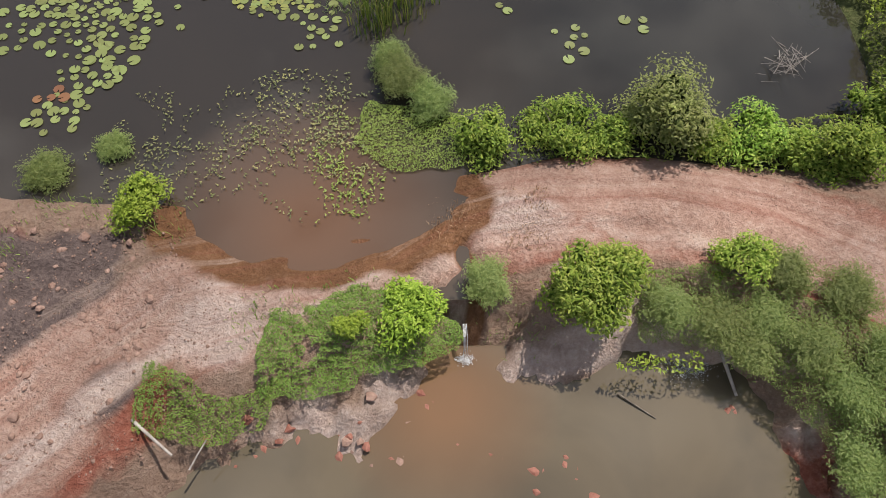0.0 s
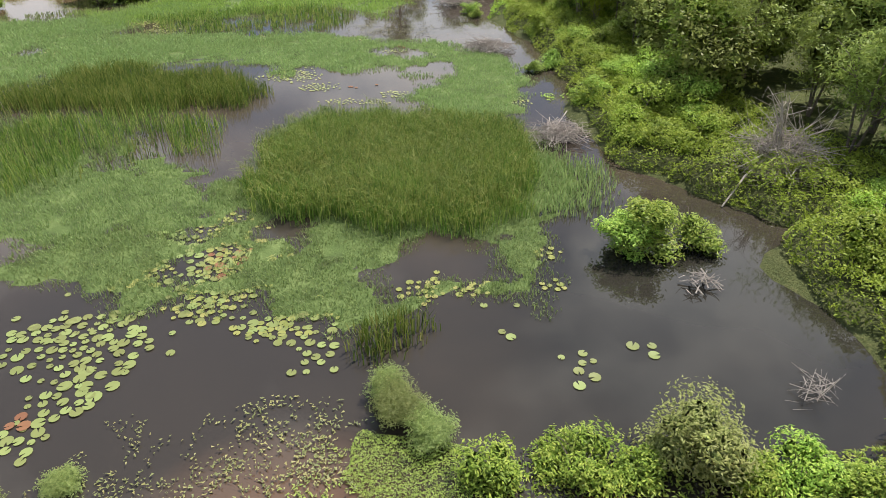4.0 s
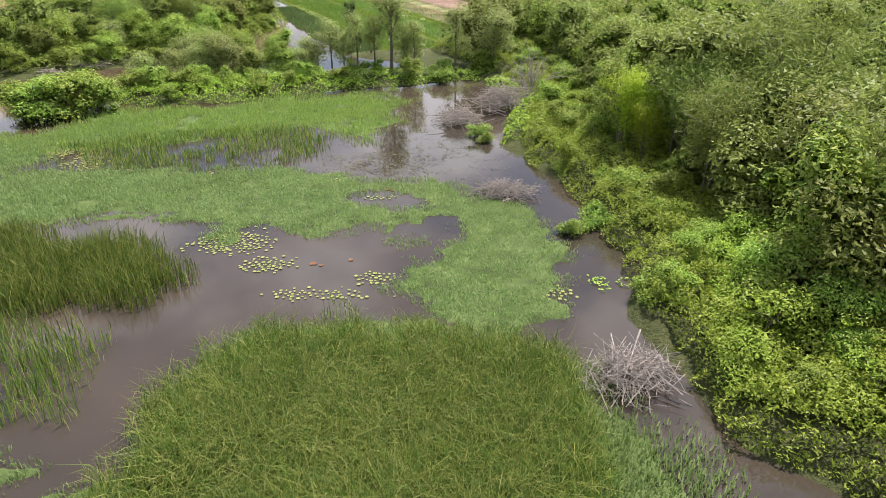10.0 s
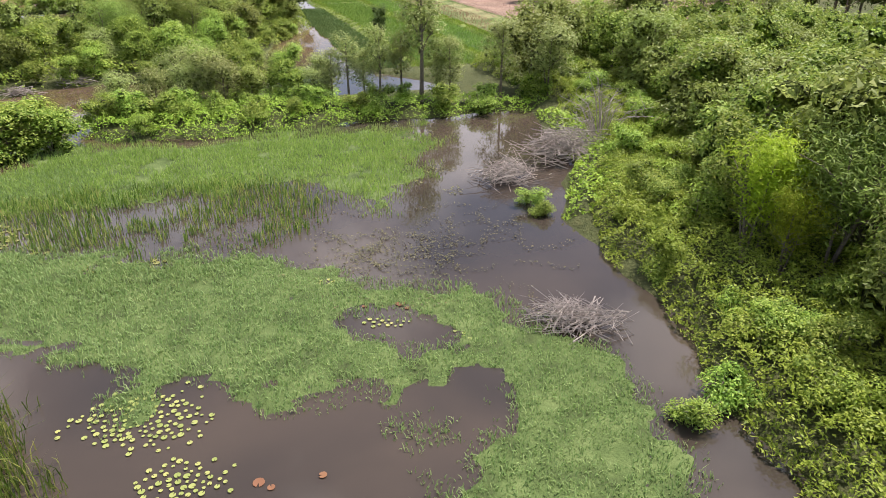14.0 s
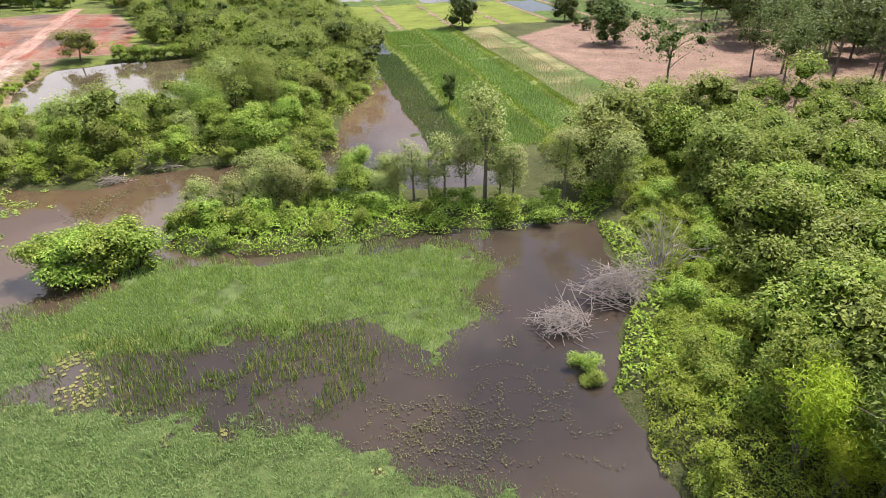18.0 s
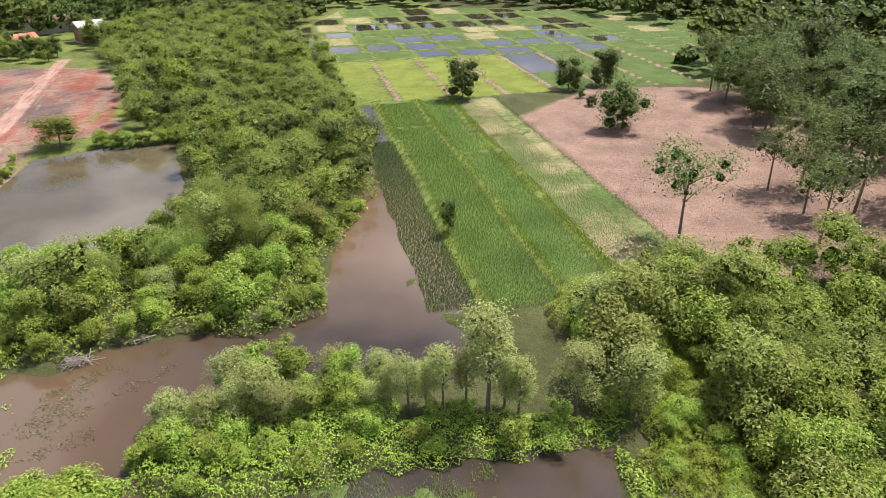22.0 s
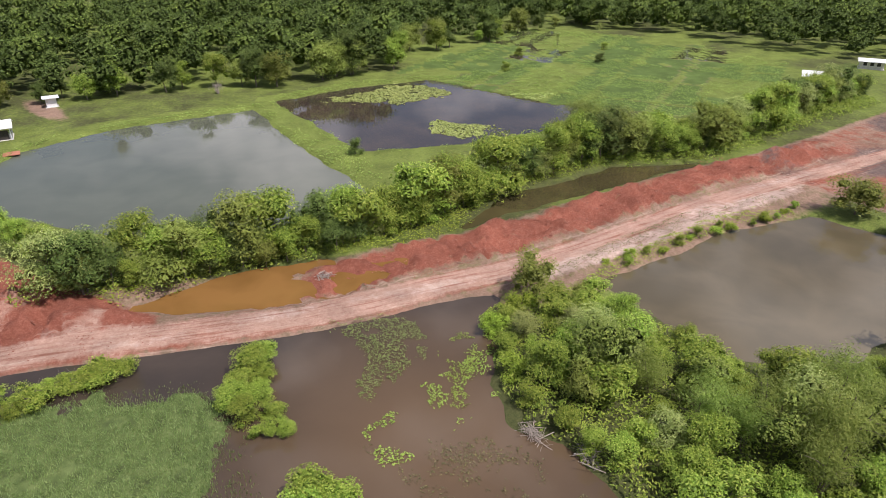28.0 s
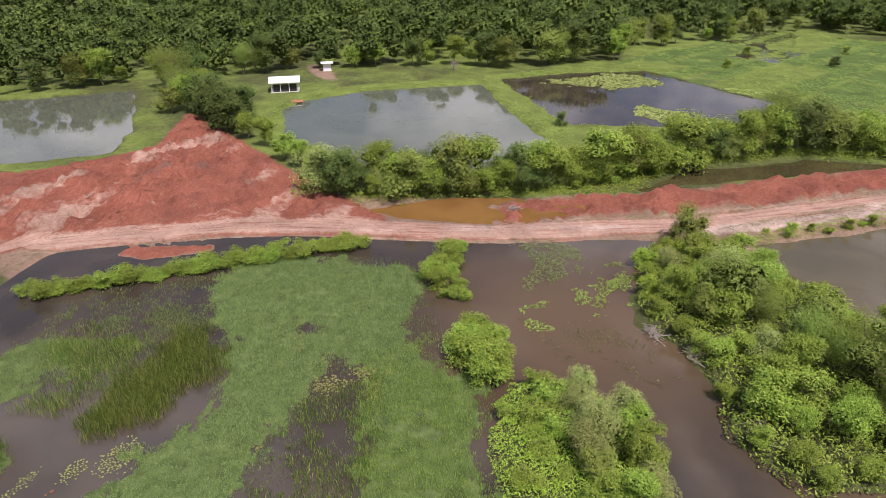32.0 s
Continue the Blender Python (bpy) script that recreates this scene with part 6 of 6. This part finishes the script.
blanket("pool_rim_weed", [(4.3, -5.7), (5.6, -5.3), (7.4, -5.2), (7.2, -5.9), (5.4, -5.9)], 110, 0.3, 0.07, FRESH, "green weeds on the pool's rim", "undergrowth", 36, 0.5, 1.2, 0.4, 0.35, 0.3)
sward("bank_grass", [[(-5.6, -4.0), (-3.4, -3.6), (-0.6, -3.6), (0.2, -4.6), (-3, -5), (-5.2, -5)], [(1.3, -4.6), (2.2, -3.2), (3.2, -3.8), (2.4, -5)], [(-9.5, -1.6), (-8.6, -1.5), (-8.5, -0.6), (-9.6, -0.4)], [(-12.6, -0.9), (-11.2, -0.9), (-11.2, -0.3), (-12.6, -0.2)], [(-13.6, -2.6), (-12.4, -2.9), (-12.5, -2.0), (-13.6, -1.8)]],
      [], 70, 0.4, 0.03, GRASS, "rough green grass on the bank", "grass", 141, 0.3, 0.35, None, 0.5)
sward("track_tufts", [[(2.5, -0.6), (3.1, -0.6), (3.1, -0.1), (2.5, -0.1)], [(-0.3, -1.2), (0.4, -1.2), (0.4, -0.7), (-0.3, -0.7)], [(2.3, -2.1), (2.9, -2.1), (2.9, -1.7), (2.3, -1.7)]], [], 160, 0.3, 0.025, DRY, "dry grass tufts on the clay track", "grass", 143, 0.15, 0.0, None, 0.6)


# clods and stones
def clod(rng, r):
    """An angular lump of earth."""
    bm = bmesh.new()
    bmesh.ops.create_icosphere(bm, subdivisions=1, radius=r)
    for v in bm.verts:
        v.co *= rng.uniform(0.68, 1.2)
        v.co.z *= 0.62
    me = bpy.data.meshes.new("clod")
    bm.to_mesh(me)
    bm.free()
    return me


CLAY = noisy_mat("clay_clod", [(0.3, (0.21, 0.125, 0.095)), (0.7, (0.38, 0.25, 0.195))], 4.0, 0.95, 0.1, 0.8, 14.0, 0.03)
REDCLAY = noisy_mat("red_clod", [(0.3, (0.20, 0.075, 0.052)), (0.7, (0.38, 0.18, 0.135))], 3.0, 0.95, 0.1, 0.8, 14.0, 0.03)
rngc = np.random.RandomState(77)
CLODS = [clod(rngc, 0.5) for _ in range(7)]
for m_ in CLODS[:4]:
    m_.materials.append(CLAY)
for m_ in CLODS[4:]:
    m_.materials.append(REDCLAY)


def lay_clod(mesh, x, y, s, name="clod", label="crumbly lump of grey-brown clay on the bank", group="clods on the bank"):
    ob = new(name, mesh)
    ob.matrix_basis = pose(x, y, max(float(height_at(x, y)), -1.0) + 0.08 * s, rngc.uniform(-15, 15), rngc.uniform(-15, 15), rngc.uniform(0, 360)) @ Matrix.Diagonal((s, s, s, 1))
    return tagged(ob, label, "clod", group)


for k in range(110):
    x, y = rngc.uniform(-13.8, -8.4), rngc.uniform(-8.5, -1.2)
    lay_clod(CLODS[k % 4], x, y, rngc.uniform(0.08, 0.28) * (1 if k % 6 else 1.6))
for k in range(60):
    x = rngc.uniform(-6.8, 0.4)
    lay_clod(CLODS[rngc.randint(2, 7)], x, -7.5 + 0.15 * x * 0 + rngc.normal(0, 0.5) + (0.9 if x > -1 else 0), rngc.uniform(0.1, 0.38))
for k in range(26):
    x = rngc.uniform(6.6, 9.6)
    lay_clod(CLODS[rngc.randint(4, 7)], x, -5.9 - max(0, x - 7.8) * 1.5 + rngc.normal(0, 0.25), rngc.uniform(0.12, 0.35), label="lump of red clay at the pool's rim")
for k in range(16):
    lay_clod(CLODS[rngc.randint(4, 7)], rngc.uniform(0.2, 4.2), rngc.uniform(-9.4, -7.8), rngc.uniform(0.15, 0.4), label="red clay lump showing above the pool").location.z = -0.95


def clod_field(name, poly, per_m2, rmin, rmax, mat, label, seed):
    """Broken earth too small to count."""
    rng = np.random.RandomState(seed)
    p = np.array(poly)
    n = int((p[:, 0].max() - p[:, 0].min()) * (p[:, 1].max() - p[:, 1].min()) * per_m2)
    X, Y = rng.uniform(p[:, 0].min(), p[:, 0].max(), n), rng.uniform(p[:, 1].min(), p[:, 1].max(), n)
    ok = inside(X, Y, list(poly)) & (fbm(X, Y, 0.3, seed) > 0.42) & (height_at(X, Y) > 0.02)
    X, Y = X[ok], Y[ok]
    r = rng.uniform(rmin, rmax, len(X)) * rng.uniform(0.5, 1, len(X))
    base = np.array([(1, 0, 0), (0, 1, 0), (-1, 0, 0), (0, -1, 0), (0, 0, 0.8), (0, 0, -0.6)])
    tri = np.array([(0, 1, 4), (1, 2, 4), (2, 3, 4), (3, 0, 4), (1, 0, 5), (2, 1, 5), (3, 2, 5), (0, 3, 5)])
    V = base[None] * (r[:, None] * rng.uniform(0.6, 1.3, (len(X), 6)))[:, :, None]
    a = rng.uniform(0, 6.28, len(X))
    c, s = np.cos(a)[:, None], np.sin(a)[:, None]
    V = np.stack([V[:, :, 0] * c - V[:, :, 1] * s, V[:, :, 0] * s + V[:, :, 1] * c, V[:, :, 2]], -1) + np.stack([X, Y, height_at(X, Y) + r * 0.2], 1)[:, None]
    F = (np.arange(len(X))[:, None, None] * 6 + tri[None]).reshape(-1, 3)
    return tagged(new(name, mesh_np(name, V.reshape(-1, 3), F, mat)), label, "rubble", kind="stuff")


clod_field("bank_rubble", [(-14, -9), (-14, -1), (-8.4, -1.6), (-6, -4), (-7.5, -8.5)], 45, 0.015, 0.06, CLAY, "small broken clay on the bank", 1)
clod_field("slope_rubble", [(-8, -9), (-7.6, -6.4), (-4.8, -6.2), (0, -5.6), (0.4, -7), (-3, -8.6)], 60, 0.02, 0.09, CLAY, "small broken clay on the slope", 2)
clod_field("track_pebbles", [(0.5, -2.2), (0.5, 0.9), (8, 1.2), (14, -0.4), (16, -4), (12.5, -4), (8, -2.2)], 10, 0.015, 0.035, CLAY, "small stones on the clay track", 3)
clod_field("red_spoil_rubble", RED, 4.0, 0.05, 0.15, REDCLAY, "broken red clay of the dug ground", 4)
clod_field("road_spoil_rubble", [(-66, 52), (-68, 60), (-74.5, 74), (-80.5, 88), (-94, 108), (-109, 136), (-120, 132), (-106, 104), (-90, 84), (-80, 73), (-72, 58)], 5.0, 0.06, 0.18, REDCLAY, "broken red clay heaped beside the road", 5)
clod_field("field_clods", BROWN, 1.8, 0.05, 0.16, CLAY, "clods of the ploughed brown field", 6)
# waterfall, foam, log, sticks
FOAM = noisy_mat("foam", [(0.35, (0.36, 0.33, 0.31)), (0.6, (0.70, 0.70, 0.71))], 9.0, 0.4, 0.4, 0.5, 30.0, 0.03)


def foam_patch(name, x, y, z, r, n, seed, label):
    rng = np.random.RandomState(seed)
    P = np.stack([x + rng.normal(0, r, n), y + rng.normal(0, r * 0.7, n), np.full(n, z) + rng.rand(n) * 0.06], 1)
    return tagged(new(name, mesh_np(name, *leaves(rng, P, np.tile([0, 0, 1.0], (n, 1)), 0.016, 0.8, 0.8, 0.4), FOAM)), label, "foam", kind="stuff")


fall = new("waterfall")
rngw = np.random.RandomState(9)
for k in range(4):
    x = 0.62 + 0.03 * (k - 1.5) + rngw.normal(0, 0.01)
    pth = [(x - 0.02, -4.35, -0.02), (x, -4.72, -0.1 - 0.02 * rngw.rand()), (x + 0.01, -4.95, -0.45), (x + rngw.normal(0, 0.03), -5.06, -0.9)]
    part("strand", tube(pth, 0.014, 0.007, 6), FOAM, fall)
tagged(fall, "thin white stream falling through the cut bank", "waterfall")
foam_patch("fall_foam", 0.62, -5.15, -0.88, 0.11, 420, 1, "white foam where the stream lands")
foam_patch("bank_froth", -3.8, -7.35, float(height_at(-3.8, -7.35)) + 0.02, 0.24, 700, 2, "white mineral crust on the slope")
foam_patch("rim_froth", 7.2, -5.35, float(height_at(7.2, -5.35)) + 0.03, 0.3, 900, 3, "white crust at the pool's rim")


def log_(name, a, b, r, label, cat="log", mat=DEADWOOD, bend=0.06):
    p, q = Vector(a), Vector(b)
    mid = (p + q) / 2 + Vector((0, 0, (q - p).length * bend))
    ob = new(name, mesh_np(name, *tube([p, p.lerp(mid, 0.6), mid, q.lerp(mid, 0.5), q], r, r * 0.7, 7), mat, True))
    return tagged(ob, label, cat)


log_("plank", (7.95, -5.15, -0.2), (8.35, -6.3, -0.72), 0.06, "weathered plank leaning into the pool", "plank", bend=0.0)
log_("stick", (-8.2, -7.2, 0.45), (-7.0, -8.1, 0.4), 0.05, "dry stick on the clay bank", "stick", bend=0.02)
log_("stick", (-6.6, -8.4, 0.1), (-6.2, -7.7, 0.35), 0.03, "dry stick on the clay bank", "stick", bend=0.02)
log_("stick", (5.0, -6.2, -0.82), (6.0, -6.9, -0.88), 0.03, "dark stick in the pool", "stick", BARK, 0.0)


# brush piles and dead trees
def brush(name, x, y, w, d, h, n, seed, label, turn=0.0, thick=0.018):
    """A heap of dead branches: bigger ones apart, twigs together."""
    rng = np.random.RandomState(seed)
    ob = new(name)
    ob.matrix_basis = pose(x, y, 0, 0, 0, turn)

    def one(length, r):
        a, e = rng.uniform(0, 6.28), rng.uniform(-0.15, 0.55)
        c = np.array([rng.normal(0, 0.36) * w / 2, rng.normal(0, 0.36) * d / 2, 0])
        c[2] = max(0.05, h * (1 - (2 * c[0] / w) ** 2 * 0.7 - (2 * c[1] / d) ** 2 * 0.7)) * rng.uniform(0.2, 1)
        dirn = np.array([math.cos(a) * math.cos(e), math.sin(a) * math.cos(e), math.sin(e)]) * length / 2
        side = rng.normal(0, 0.09 * length, 3)
        pts_ = [c - dirn, c + side * 0.6, c + dirn + side]
        pts_ = [np.array([q[0], q[1], max(q[2], -0.1)]) for q in pts_]
        return tube(pts_, r, r * 0.3, 4)

    for k in range(14):
        part("branch", one(rng.uniform(0.7, 1.1) * max(w, d) * 0.6, thick * 2.0), DEADWOOD, ob)
    for k in range(n if n <= 60 else 0):
        part("twig", one(rng.uniform(0.25, 0.6) * max(w, d) * 0.6, thick), DEADWOOD, ob)
    if n > 60:
        part("twig_tangle", joined([one(rng.uniform(0.25, 0.6) * max(w, d) * 0.6, thick) for _ in range(n)]), DEADWOOD, ob, "tangle of thin dead twigs")
    return tagged(ob, label, "brush pile", "brush piles")


brush("brush_pile", 7.0, 26.6, 4.6, 3.6, 1.0, 420, 1, "heap of grey dead branches in the channel", 20)
brush("brush_pile", 3.9, 45.4, 5.0, 2.8, 0.9, 320, 2, "low heap of grey dead branches at the mat's rim", -8)
brush("brush_pile", 1.5, 62.4, 4.8, 4.2, 1.3, 280, 3, "grey heap of dead branches in the water", 30, 0.022)
brush("brush_pile", 5.6, 67.0, 8.4, 5.4, 2.2, 380, 4, "large heap of fallen dead bamboo on the bank", 25, 0.025)
brush("driftwood", 10.5, 11.6, 1.9, 1.3, 0.7, 30, 5, "bleached dead branch standing out of the water", 10, 0.02)
brush("driftwood", 12.4, 5.6, 2.2, 1.4, 0.4, 34, 6, "grey dead branches lying in the water", 40, 0.008)
brush("brush_pile", -31, 92.5, 6.0, 2.0, 0.9, 90, 7, "dead branches along the wooded shore", 10, 0.025)
brush("brush_pile", -45, 82.5, 4.0, 1.6, 0.8, 80, 8, "dead branches along the wooded shore", 30, 0.025)
brush("brush_pile", -42, 87.0, 5.0, 1.6, 0.8, 80, 9, "dead branches along the wooded shore", 10, 0.025)
brush("brush_pile", -75, 60.0, 3.0, 2.0, 0.8, 60, 10, "dark driftwood in the brown ditch", 10, 0.03)


def dead_tree(name, x, y, h, spread, stems, seed, label):
    rng = np.random.RandomState(seed)
    ob = new(name)
    ob.matrix_basis = pose(x, y, 0.2)
    for k in range(stems):
        a, e = rng.uniform(0, 6.28), rng.uniform(0.2, 1.2)
        tip = np.array([math.cos(a) * spread * e, math.sin(a) * spread * e, h * rng.uniform(0.5, 1.0) * (1.25 - 0.6 * e)])
        mid = tip * 0.5 + np.array([0, 0, 0.22 * h])
        stem = [tube([(0, 0, -0.2), mid, tip], 0.06, 0.012, 5)]
        for q in range(5):
            t = rng.uniform(0.35, 0.95)
            p0 = mid * 2 * t if t < 0.5 else mid + (tip - mid) * (2 * t - 1)
            stem.append(tube([p0, p0 + rng.normal(0, 0.45, 3) + (0, 0, 0.1), p0 + rng.normal(0, 0.8, 3)], 0.02, 0.005, 4))
        part("branch", joined(stem), DEADWOOD, ob)
    return tagged(ob, label, "dead tree")


dead_tree("dead_tree", 17.6, 21.0, 4.6, 2.6, 26, 1, "grey leafless thicket of dead stems")
brush("brush_pile", 17.9, 21.0, 6.4, 5.2, 2.6, 620, 11, "tangled grey-brown thicket of dead stems", 15, 0.016)
log_("dead_branch", (16.5, 20.4, 1.6), (13.9, 18.2, 0.05), 0.06, "long bleached branch leaning into the channel", "branch", bend=0.1)
dead_tree("dead_tree", -178.4, 18.4, 4.0, 2.2, 16, 2, "bare grey tree beside the fish pond")
dead_tree("dead_tree", 8.6, 69.5, 5.0, 3.5, 18, 3, "bare fallen bamboo stems on the bank")


# ---- buildings ----
WHITE = noisy_mat("white_sheet_roof", [(0.3, (0.70, 0.71, 0.72)), (0.7, (0.85, 0.86, 0.86))], 1.5, 0.4, 0.4, 0.15, 6.0, 0.02)
WALL = noisy_mat("pale_wall", [(0.3, (0.52, 0.50, 0.46)), (0.7, (0.68, 0.66, 0.61))], 2.0, 0.9)
TILE = noisy_mat("red_deck", [(0.3, (0.36, 0.13, 0.08)), (0.7, (0.52, 0.23, 0.15))], 3.0, 0.7)
ORANGE = noisy_mat("orange_roof", [(0.3, (0.58, 0.20, 0.10)), (0.7, (0.72, 0.31, 0.17))], 2.0, 0.7)
RUST = noisy_mat("brown_roof", [(0.3, (0.22, 0.12, 0.09)), (0.7, (0.36, 0.20, 0.15))], 1.5, 0.7)
DARKW = noisy_mat("dark_opening", [(0.3, (0.03, 0.03, 0.03)), (0.7, (0.07, 0.06, 0.05))], 2.0, 0.6)


def box(x0, y0, z0, x1, y1, z1):
    v = [(x, y, z) for z in (z0, z1) for x, y in ((x0, y0), (x1, y0), (x1, y1), (x0, y1))]
    return np.array(v, float), np.array([(3, 2, 1, 0), (4, 5, 6, 7), (0, 1, 5, 4), (1, 2, 6, 5), (2, 3, 7, 6), (3, 0, 4, 7)])


def gable(x0, y0, x1, y1, z, rise, thick=0.12):
    """Two sloping slabs that meet in a ridge along x, with ribs of the sheets."""
    ym = (y0 + y1) / 2
    out = []
    for ya, yb in ((y0, ym), (y1, ym)):
        v = [(x0, ya, z), (x1, ya, z), (x1, yb, z + rise), (x0, yb, z + rise)]
        v = np.array(v + [(a, b, c + thick) for a, b, c in v], float)
        out.append((v, np.array([(3, 2, 1, 0), (4, 5, 6, 7), (0, 1, 5, 4), (1, 2, 6, 5), (2, 3, 7, 6), (3, 0, 4, 7)])))
        for x in np.arange(x0 + 0.3, x1, 0.8):
            r = [(x, ya, z + thick), (x + 0.08, ya, z + thick), (x + 0.08, yb, z + rise + thick), (x, yb, z + rise + thick)]
            r = np.array(r + [(a, b, c + 0.06) for a, b, c in r], float)
            out.append((r, np.array([(3, 2, 1, 0), (4, 5, 6, 7), (0, 1, 5, 4), (1, 2, 6, 5), (2, 3, 7, 6), (3, 0, 4, 7)])))
    return joined(out)


def house(name, x, y, turn, lx, ly, wall_h, rise, roof, wall, label, open_=False, storeys=1, base=None):
    ob = new(name)
    ob.matrix_basis = pose(x, y, (float(height_at(x, y)) if base is None else base), 0, 0, turn)
    part("floor_slab", box(-lx / 2 - 0.3, -ly / 2 - 0.3, -0.4, lx / 2 + 0.3, ly / 2 + 0.3, 0.15), WALL, ob)
    part("roof", gable(-lx / 2 - 0.7, -ly / 2 - 0.8, lx / 2 + 0.7, ly / 2 + 0.8, wall_h, rise), roof, ob)
    if open_:
        for px in np.linspace(-lx / 2, lx / 2, 4):
            for py in (-ly / 2, ly / 2):
                part("post", box(px - 0.1, py - 0.1, 0.15, px + 0.1, py + 0.1, wall_h + 0.15), WHITE, ob)
        part("back_wall", box(-lx / 2 + 0.4, ly / 2 - 0.4, 0.15, lx / 2 - 0.4, ly / 2 - 0.25, wall_h * 0.8), DARKW, ob)
        part("railing", box(-lx / 2, -ly / 2 - 0.03, 0.85, lx / 2, -ly / 2 + 0.03, 0.95), DARKW, ob)
    else:
        t = 0.15
        for n_, b in (("wall", (-lx / 2, -ly / 2, 0.15, lx / 2, -ly / 2 + t, wall_h + 0.1)), ("wall", (-lx / 2, ly / 2 - t, 0.15, lx / 2, ly / 2, wall_h + 0.1)),
                      ("wall", (-lx / 2, -ly / 2 + t, 0.15, -lx / 2 + t, ly / 2 - t, wall_h + 0.1)), ("wall", (lx / 2 - t, -ly / 2 + t, 0.15, lx / 2, ly / 2 - t, wall_h + 0.1))):
            part(n_, box(*b), wall, ob)
        for k in range(storeys):
            z = 1.0 + k * wall_h / storeys
            for px in np.linspace(-lx / 2 + 1.4, lx / 2 - 1.4, 3):
                w_ = part("window", box(px - 0.5, -ly / 2 - 0.05, z, px + 0.5, -ly / 2 - 0.01, z + 1.1), DARKW, ob)
                part("frame", box(px - 0.6, -ly / 2 - 0.08, z - 0.1, px + 0.6, -ly / 2 - 0.052, z), WHITE, w_)
    return tagged(ob, label, "house")


house("pavilion", -138.8, -18.6, -62, 7.0, 5.0, 2.7, 1.1, WHITE, WALL, "open pavilion with a white sheet roof by the fish pond", True)
jetty = new("jetty")
jetty.matrix_basis = pose(-128.6, -9.3, 0.0, 0, 0, -62)
for k in range(7):
    part("plank", box(-1.5, -1.4 + 0.4 * k, 0.35, 1.5, -1.03 + 0.4 * k, 0.43), TILE, jetty)
for px in (-1.3, 1.3):
    for py in (-1.2, 1.2):
        part("post", box(px - 0.08, py - 0.08, -0.6, px + 0.08, py + 0.08, 0.35), BARK, jetty)
tagged(jetty, "small red-brown deck on the fish pond's shore", "jetty")
house("hut", -166.5, -19.8, -60, 2.4, 2.0, 2.4, 0.3, WHITE, WHITE, "small white hut before the woods")
house("shed", -180.5, 186.2, 62, 9.5, 6.0, 2.6, 1.0, WHITE, WALL, "long shed with a white sheet roof")
house("shed", -201.6, 214, 60, 6.5, 4.0, 2.2, 0.7, WHITE, WALL, "small shed with a pale roof among trees")
house("farmhouse", -160.5, 247.5, 55, 8.5, 7.0, 5.2, 1.6, WHITE, RUST, "two-storey farmhouse with a white roof", False, 2)
house("cottage", -174.5, 231, 60, 9.0, 7.0, 2.8, 1.8, ORANGE, WALL, "cottage with a bright orange roof")
house("barn", -190, 268, 60, 18.0, 8.0, 3.4, 2.0, RUST, WALL, "large barn with a brown sheet roof")
house("shed", -230, 356, 20, 16.0, 6.0, 3.4, 1.0, WHITE, WALL, "far shed with a white roof")
log_("board", (-60.5, -10, 1.2), (-57.5, -9.0, 1.1), 0.12, "pale board lying on the red clay", "board", bend=0.0)
